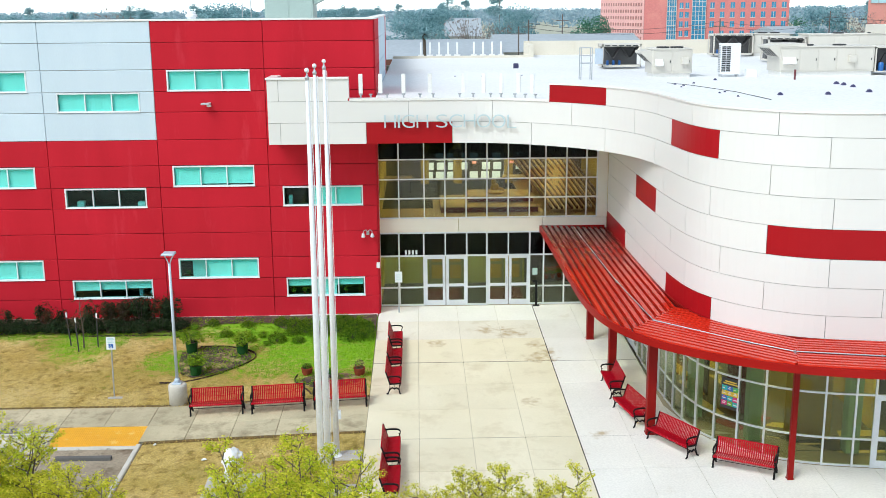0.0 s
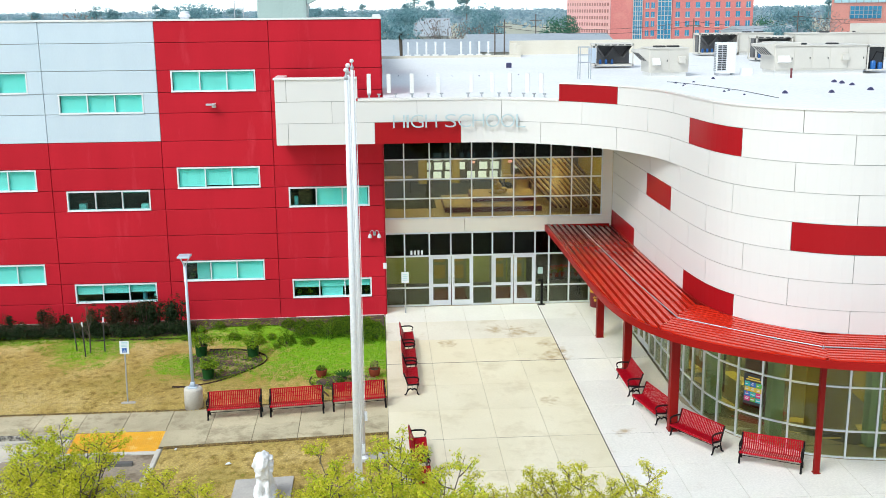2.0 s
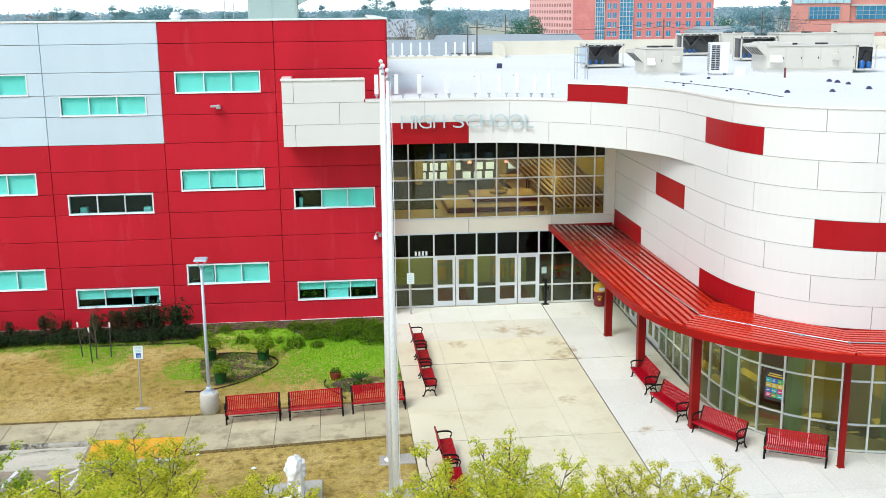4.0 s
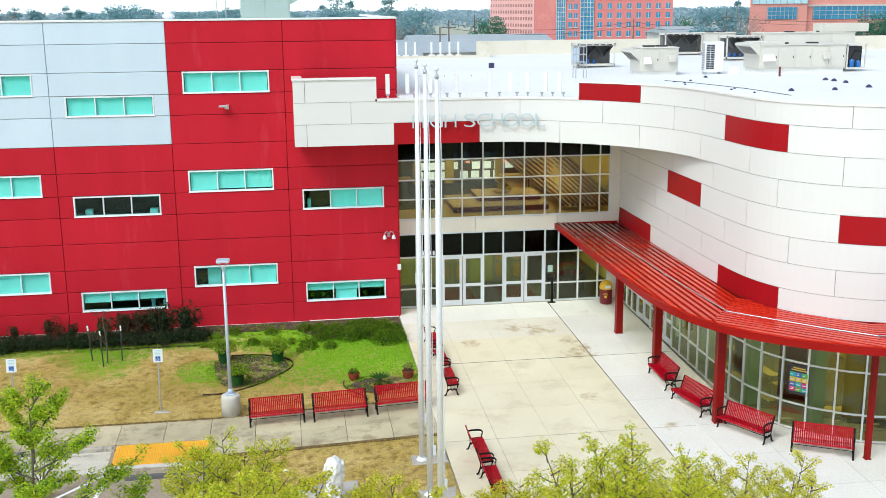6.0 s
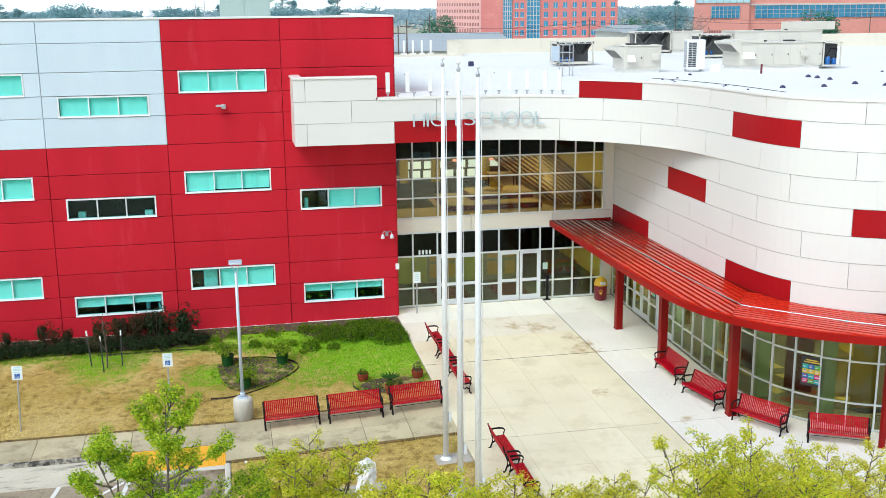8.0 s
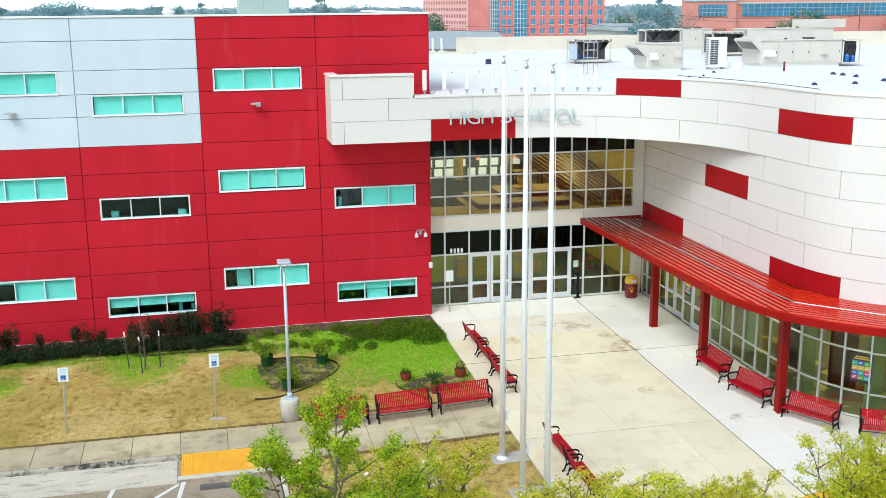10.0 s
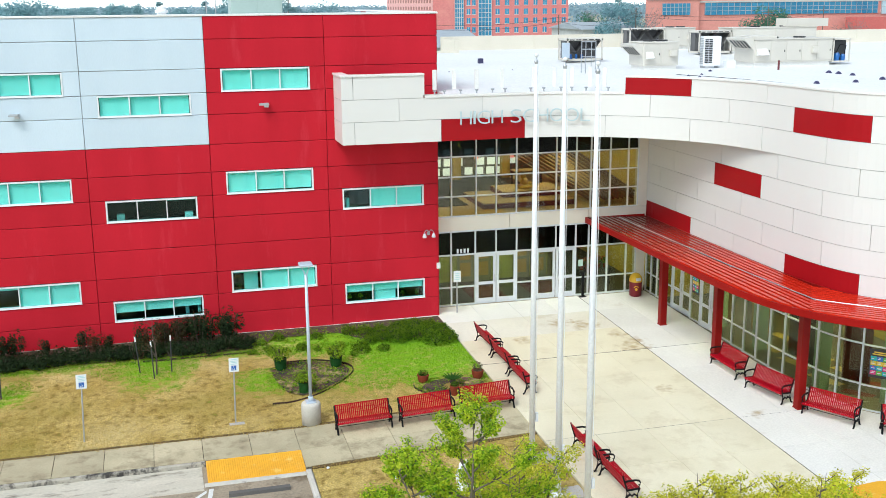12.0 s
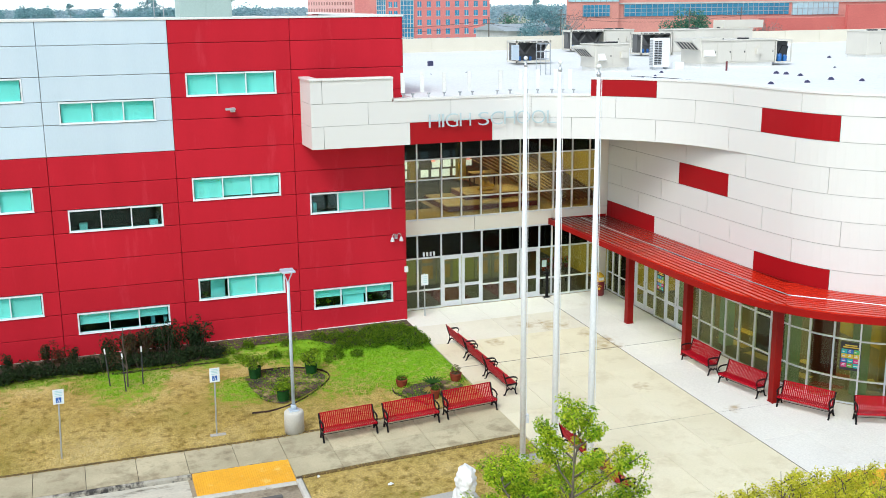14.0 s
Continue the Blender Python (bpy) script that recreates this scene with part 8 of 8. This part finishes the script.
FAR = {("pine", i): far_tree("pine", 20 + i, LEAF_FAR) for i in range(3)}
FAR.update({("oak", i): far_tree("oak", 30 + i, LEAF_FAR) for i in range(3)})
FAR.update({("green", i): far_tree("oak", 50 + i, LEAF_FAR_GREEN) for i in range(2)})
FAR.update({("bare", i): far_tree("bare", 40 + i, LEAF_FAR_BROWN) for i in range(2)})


def plant_far(kind, i, x, y, s, label, stretch=1.0):
    t = thing("distant_tree", label, "tree", "distant trees")
    t.matrix_basis = pose(x, y, 0, 0, 0, (x * 37) % 360) @ Matrix.Diagonal((s, s, s * stretch, 1))
    part("crown", FAR[(kind, i)][0], None, t)
    part("trunk", FAR[(kind, i)][1], None, t)


rr = random.Random(8)
WORDS = {"pine": "tall hazy blue-green pine far behind the school", "oak": "broad hazy green tree far behind the school", "green": "broad deep green oak behind the school roof", "bare": "bare greyish-brown winter tree far behind the school"}
for k in range(150):
    y = rr.uniform(170, 480)
    x = rr.uniform(-0.5, 0.62) * y - 5
    kind = rr.choice(("pine", "oak", "oak", "oak", "bare"))
    if 25 < x < 160 and y > 185:
        continue
    plant_far(kind, rr.randrange(2), x, y, rr.uniform(0.75, 1.0) * (0.84 if kind == "pine" else 1.1), WORDS[kind])
for kind, i, x, y, s in (("bare", 1, 52, 208, 0.42), ("green", 0, 73.4, 201, 0.9), ("bare", 0, 76.2, 188, 1.2), ("green", 0, 89.4, 166, 0.98), ("green", 1, 92.5, 168, 0.85), ("bare", 1, 81.7, 120, 0.9), ("green", 1, 34.4, 209, 0.9), ("bare", 1, 128, 195, 0.9), ("bare", 0, 8.5, 165, 1.15), ("oak", 2, 24.5, 148, 0.34), ("bare", 1, 14, 170, 1.0),
                         ("oak", 1, -2, 165, 0.95), ("oak", 0, 3, 185, 1.05), ("oak", 2, 17, 190, 1.1), ("bare", 0, -44, 150, 1.3), ("pine", 1, 20, 260, 1.0), ("pine", 0, 8, 280, 1.0), ("oak", 1, -27, 155, 1.15)):
    plant_far(kind, i, x, y, s, WORDS[kind])
# wooded belt closing the horizon, its leaf colour paled to carry haze
g = Geo()
rr = random.Random(21)
for k in range(7000):
    a = rr.uniform(-1.2, 1.2)
    d = rr.uniform(480, 1500)
    x, y = math.sin(a) * d, math.cos(a) * d
    h = 8.6 + 2.5 * noise.noise(Vector((x * 0.01, y * 0.01, 0))) + rr.uniform(0, 1.5)
    for j in range(2):
        q = Vector((x + rr.uniform(-6, 6), y, h * rr.uniform(0.3, 0.8)))
        leaves(g, q, (5, 3, 2.2), 8, 1.4, rr, 0.5)
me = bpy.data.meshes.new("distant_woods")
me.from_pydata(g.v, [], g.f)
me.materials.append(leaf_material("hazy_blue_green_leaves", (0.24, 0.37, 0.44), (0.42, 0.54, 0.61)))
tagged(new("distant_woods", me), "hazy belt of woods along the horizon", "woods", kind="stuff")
# pale overcast distance
g = Geo()
_n = 48
for k in range(_n + 1):
    a = -1.5 + 3.0 * k / _n
    for z in (-20, 420):
        g.v.append((2600 * math.sin(a), 2600 * math.cos(a), z))
g.f += [(2 * k, 2 * k + 2, 2 * k + 3, 2 * k + 1) for k in range(_n)]
setting("backdrop", g, glow("bright_overcast_haze", (0.93, 0.97, 1.0), 0.62), "bright white overcast sky above the horizon", "sky")
# palm
t = thing("palm_tree", "single fan palm with a shaggy trunk behind the school", "tree", at=(0.8, 118, 0))
g = Geo()
g.tube([(0, 0, 0), (0.1, 0, 5), (0, 0, 9.2)], [0.16, 0.14, 0.2], 8)
part("trunk", g, BARK, t)
g = Geo()
for k in range(46):
    a, e = rr.uniform(0, 6.283), rr.uniform(-0.9, 1.2)
    dr = Vector((math.cos(a) * math.cos(e), math.sin(a) * math.cos(e), math.sin(e)))
    c = Vector((0, 0, 9.2)) + dr * 0.55
    sd_ = dr.cross(Vector((0, 0, 1))).normalized() * 0.22
    g.add([Vector((0, 0, 9.2)), c - sd_, c + dr * 0.35, c + sd_], [(0, 1, 2, 3)])
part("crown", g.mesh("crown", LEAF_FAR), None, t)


def far_block(name, pts_, h, wall, label, category="building"):
    b = thing(name, label, category)
    g = Geo()
    g.prism(pts_, 0, h)
    part("wall", g, wall, b)
    return b


def facade_windows(b, p0, p1, cols, rows, z0, dz, w, h, mat_, frame_mat=None, skip=(), proud=0.06):
    """A grid of windows on the wall between two plan points, each a part of its own."""
    p0, p1 = Vector(p0), Vector(p1)
    d = (p1 - p0)
    n = Vector((d.y, -d.x)).normalized()
    a = math.degrees(math.atan2(d.y, d.x))
    gw = Geo()
    gw.box(-w / 2, -proud, 0, w / 2, 0.12, h)
    me = gw.mesh("window", mat_)
    mf = None
    if frame_mat:
        gf = Geo()
        gf.box(-w / 2 - 0.12, -0.1, -0.14, w / 2 + 0.12, 0.1, 0.0)
        gf.box(-w * 0.04, -0.1, 0, w * 0.04, 0.0, h)
        mf = gf.mesh("sill", frame_mat)
    for r in range(rows):
        for c in range(cols):
            if c in skip:
                continue
            q = p0 + d * ((c + 0.5) / cols)
            o = part("window", me, None, b)
            o.matrix_basis = pose(q.x, q.y, z0 + r * dz, 0, 0, a)
            if mf:
                part("sill", mf, None, o)


PC, PR, PL = (53, 250), (84.5, 243), (46.3, 270)
pink = far_block("apartment_tower", [PC, PR, (92, 268), PL], 36, PINK, "tall rose-brick block with blue glazed stair bays")
g = Geo()
g.prism([(46.2, 270), (46.15, 269.5), (52.85, 249.9), (53.0, 250.0)], 0, 36)
part("side_wall", g, PINK_PALE, pink)
lerp = lambda a, b, t: (a[0] + (b[0] - a[0]) * t, a[1] + (b[1] - a[1]) * t)
facade_windows(pink, lerp(PC, PR, 0.44), PR, 8, 10, 0.6, 2.12, 0.95, 1.25, BLUE_GLASS, FAR_WALL)
facade_windows(pink, lerp(PC, PR, 0.24), lerp(PC, PR, 0.32), 2, 10, 0.6, 2.12, 0.8, 1.25, BLUE_GLASS, FAR_WALL)
for a, b in ((0.16, 0.225), (0.335, 0.43)):
    q0, q1 = Vector(lerp(PC, PR, a)), Vector(lerp(PC, PR, b))
    d = (q1 - q0)
    ang = math.degrees(math.atan2(d.y, d.x))
    g = Geo()
    g.box(0, -0.2, 0, d.length, 0.1, 34)
    o = part("stair_glazing", g, BLUE_GLASS, pink, "blue glazed stair bay")
    o.matrix_basis = pose(q0.x, q0.y, 0, 0, 0, ang)
    for k in range(14):
        g = Geo()
        g.box(-0.05, -0.28, 0.9 + 1.06 * k, d.length + 0.05, -0.2, 1.0 + 1.06 * k)
        part("glazing_bar", g, FAR_WALL, o)
    for k in range(5):
        g = Geo()
        g.box(d.length * k / 4 - 0.06, -0.29, 0, d.length * k / 4 + 0.06, -0.281, 30)
        part("glazing_bar", g, FAR_WALL, o)
facade_windows(pink, lerp(PL, PC, 0.02), lerp(PL, PC, 0.98), 17, 11, 0.9, 1.55, 0.55, 0.75, material("dusky_pane", (0.36, 0.17, 0.15), rough=0.4), proud=0.3)

far2 = far_block("office_block", [(88.6, 210), (101.1, 210), (101.6, 211.2), (146, 211.2), (176, 211.2), (176, 240), (106, 240)], 15.5, ORANGE, "long orange-red office block with bands of blue glass")


def band(b, x0, x1, y, z0, z1, mat_, step, rows):
    """A ribbon of glass with its own bars."""
    g = Geo()
    g.box(x0, y - 0.2, z0, x1, y + 0.1, z1)
    o = part("window_band", g, mat_, b, "ribbon of glass")
    n_ = max(1, int((x1 - x0) / step))
    for k in range(n_ + 1):
        g = Geo()
        x = x0 + (x1 - x0) * k / n_
        g.box(x - 0.05, y - 0.28, z0, x + 0.05, y - 0.2, z1)
        part("bar", g, FAR_ROOF, o)
    for k in range(1, rows):
        g = Geo()
        z = z0 + (z1 - z0) * k / rows
        g.box(x0, y - 0.27, z - 0.05, x1, y - 0.2, z + 0.05)
        part("bar", g, FAR_ROOF, o)


band(far2, 92.4, 98.8, 210, 8.9, 11.3, BLUE_GLASS, 0.8, 3)
band(far2, 103.0, 146, 211.2, 8.8, 11.35, BLUE_GLASS, 1.35, 3)
band(far2, 89.0, 101.0, 210, 12.0, 14.6, PALE_GLASS, 1.4, 2)
band(far2, 147, 160, 211.2, 8.6, 11.6, PALE_GLASS, 1.35, 2)
g = Geo()
g.box(101.7, 210.9, 11.4, 176, 211.3, 11.75)
part("ledge", g, FAR_WALL, far2)
facade_windows(far2, (92, 210), (99, 210), 12, 1, 5.2, 2.2, 0.32, 1.2, material("dusky_pane_2", (0.28, 0.12, 0.11), rough=0.4))
far3 = far_block("brick_building", [(136.5, 205), (200, 205), (200, 209), (136.5, 209)], 8.0, BRICK_RED, "low red-brick building in front of the office block")
far_block("brick_building", [(157.0, 204), (200, 204), (200, 204.9), (157.0, 204.9)], 10.8, BRICK_RED, "taller red-brick building in front of the office block")


def shed(x0, x1, y0, y1, eave, ridge, wall, label):
    t = thing("low_building", label, "building", "low buildings behind the school")
    g = Geo()
    g.box(x0, y0, 0, x1, y1, eave)
    part("wall", g, wall, t)
    g = Geo()
    m = (y0 + y1) / 2
    g.add([(x0 - 0.5, y0 - 0.6, eave), (x1 + 0.5, y0 - 0.6, eave), (x1 + 0.5, m, ridge), (x0 - 0.5, m, ridge), (x0 - 0.5, y1 + 0.6, eave), (x1 + 0.5, y1 + 0.6, eave)], [(0, 1, 2, 3), (3, 2, 5, 4), (0, 3, 4), (1, 5, 2)])
    roof_ = part("roof", g, FAR_ROOF, t)
    g = Geo()
    for k in range(int((x1 - x0) / 1.5)):
        x = x0 + 1.5 * k
        g.box(x, y0 - 0.62, eave + 0.02, x + 0.08, y0 - 0.55, eave + 0.12)
    part("seam", g, FAR_WALL, roof_)
    g = Geo()
    for k in range(int((x1 - x0) / 4)):
        g.box(x0 + 1 + 4 * k, y0 - 0.05, eave * 0.35, x0 + 2.6 + 4 * k, y0 + 0.05, eave * 0.7)
    part("windows", g, BLUE_GLASS, t)


shed(-6, 9.5, 122, 140, 6.3, 8.2, FAR_BRICK, "low brick building with a grey metal roof")
shed(10, 27, 126, 146, 6.8, 8.6, FAR_WALL, "low pale building with a grey metal roof")
shed(28, 44, 150, 165, 4.2, 5.4, FAR_WALL, "low pale building with a grey metal roof")
shed(60, 70, 175, 190, 7.2, 8.3, FAR_WALL, "pale far building with a grey roof")
shed(-8, -2, 175, 185, 6.5, 9.6, FAR_WALL, "small pale house with a pitched grey roof")
shed(6, 12, 205, 215, 6.5, 9.8, FAR_WALL, "small pale house with a pitched grey roof")
shed(100, 140, 150, 170, 5.5, 6.2, FAR_BRICK, "low red-brick building among trees")


def utility_pole(x, y, h):
    t = thing("utility_pole", "dark wooden utility pole with a crossarm", "utility pole", "utility poles", at=(x, y, 0))
    g = Geo()
    g.tube([(0, 0, 0), (0, 0, h)], [0.11, 0.07], 6)
    part("pole", g, POLE_WOOD, t)
    g = Geo()
    g.box(-0.8, -0.05, h - 0.85, 0.8, 0.05, h - 0.76)
    part("crossarm", g, POLE_WOOD, t)


for x, y, h in ((12.5, 120, 10.6), (11.2, 118, 9.9), (19, 140, 11), (34, 120, 10.5), (58, 150, 11), (74, 140, 11), (90, 150, 11)):
    utility_pole(x, y, h)
for z in (10.2, 9.7):
    for a, b in (((12.5, 120), (34, 120)), ((34, 120), (58, 150)), ((58, 150), (90, 150))):
        pts_ = [(a[0] + (b[0] - a[0]) * t_, a[1] + (b[1] - a[1]) * t_, z - 0.8 * 4 * t_ * (1 - t_)) for t_ in np.linspace(0, 1, 9)]
        g = Geo()
        g.tube(pts_, 0.02, 4)
        tagged(part("overhead_wire", g, DARK), "thin dark overhead wire slung between utility poles", "wire", "overhead wires")


# ---- paving slabs, last ----
def pave(parent, xs, ys, pick, skip=lambda x0, y0, x1, y1: False, gap=0.0045):
    for x0, x1 in zip(xs, xs[1:]):
        for y0, y1 in zip(ys, ys[1:]):
            if skip(x0, y0, x1, y1):
                continue
            g = Geo()
            e = [wd if any(abs(q - w) < 0.01 for w in wide) else gap for q, wide, wd in ((x0, (4.64,), 0.017), (x1, (4.64,), 0.017), (y0, (35.6,), 0.022), (y1, (35.6,), 0.022))]
            for i, q in ((2, y0), (3, y1)):
                e[i] = 0.009 if abs(q - 29.25) < 0.01 else e[i]
            slab(g, x0 + e[0], y0 + e[2], x1 - e[1], y1 - e[3], random.uniform(-0.002, 0.002), 0.12, 0.004)
            part("slab", g, pick((x0 + x1) / 2, (y0 + y1) / 2), parent)


PX = [-1.7, -0.09, 1.5, 3.07, 4.64, 6.2, 7.7]
PY = [12.8, 14.9, 17.0, 19.1, 21.2, 23.0, 25.0, 27.1, 29.25, 31.4, 33.5, 35.6, 38.05, 40.2, 42.2]
pave(plaza, PX, PY, lambda x, y: SLAB_NEW if x > 4.6 or y > 40.2 else SLAB_MID if y > 38.05 else SLAB_OLD)
PX2 = [7.7, 9.3, 10.9, 12.5, 14.1, 15.7]
pave(plaza, PX2, PY[:7], lambda x, y: SLAB_NEW)
g = Geo()
slab(g, -1.69, -12, 30, 12.79, 0.0, 0.12)
part("slab", g, SLAB_NEW, plaza)
g = Geo()
slab(g, 15.71, 12.81, 30, 24.99, 0.0, 0.12)
part("slab", g, SLAB_NEW, plaza)
# the rows that meet the curved front are cut to it
_front = [WALL_E.at(s)[0] for s in np.linspace(7.5, WALL_E.length, 300)]


def front_y(x):
    return float(np.interp(x, [p.x for p in _front], [p.y for p in _front]))


for x0, x1 in zip(PX2, PX2[1:]):
    for y0, y1 in ((25.0, 27.1), (27.1, 29.25), (29.25, 31.4)):
        edge_ = [(x, min(max(front_y(x), y0 + 0.006), y1 - 0.006)) for x in np.linspace(x1 - 0.006, x0 + 0.006, 9)]
        if max(y for x, y in edge_) < y0 + 0.03:
            continue
        poly_ = [(x0 + 0.006, y0 + 0.006), (x1 - 0.006, y0 + 0.006)] + [q for q in edge_ if q[1] > y0 + 0.007]
        g = Geo()
        n_ = len(poly_)
        g.add([(x, y, gz(y) - 0.1) for x, y in poly_] + [(x, y, gz(y)) for x, y in poly_],
              [tuple(range(n_, 2 * n_))] + [(i, (i + 1) % n_, n_ + (i + 1) % n_, n_ + i) for i in range(n_)])
        part("slab", g, SLAB_NEW, plaza)
pave(sidewalk, sorted([-8.575 - 1.375 * k for k in range(19)]), [31.09, 32.585], lambda x, y: SLAB_WALK, gap=0.007)
pave(sidewalk, WALK_X[::-1], [29.94, 31.09, 32.585], lambda x, y: SLAB_WALK, gap=0.007)

g = Geo()
_arc = [(3.5, 20.0), (8.6, 20.0), (8.4, 23.3), (7.6, 23.95), (6.8, 24.35), (6.0, 24.52), (5.2, 24.45), (4.4, 24.2), (3.7, 23.8)]
n_ = len(_arc)
g.add([(x, y, gz(y) - 0.02) for x, y in _arc] + [(x, y, gz(y) + 0.008) for x, y in _arc], [tuple(range(n_, 2 * n_))] + [(i, (i + 1) % n_, n_ + (i + 1) % n_, n_ + i) for i in range(n_)])
setting("tactile_pad", g, YELLOW, "worn yellow painted pad with a rounded edge on the forecourt", "paving")
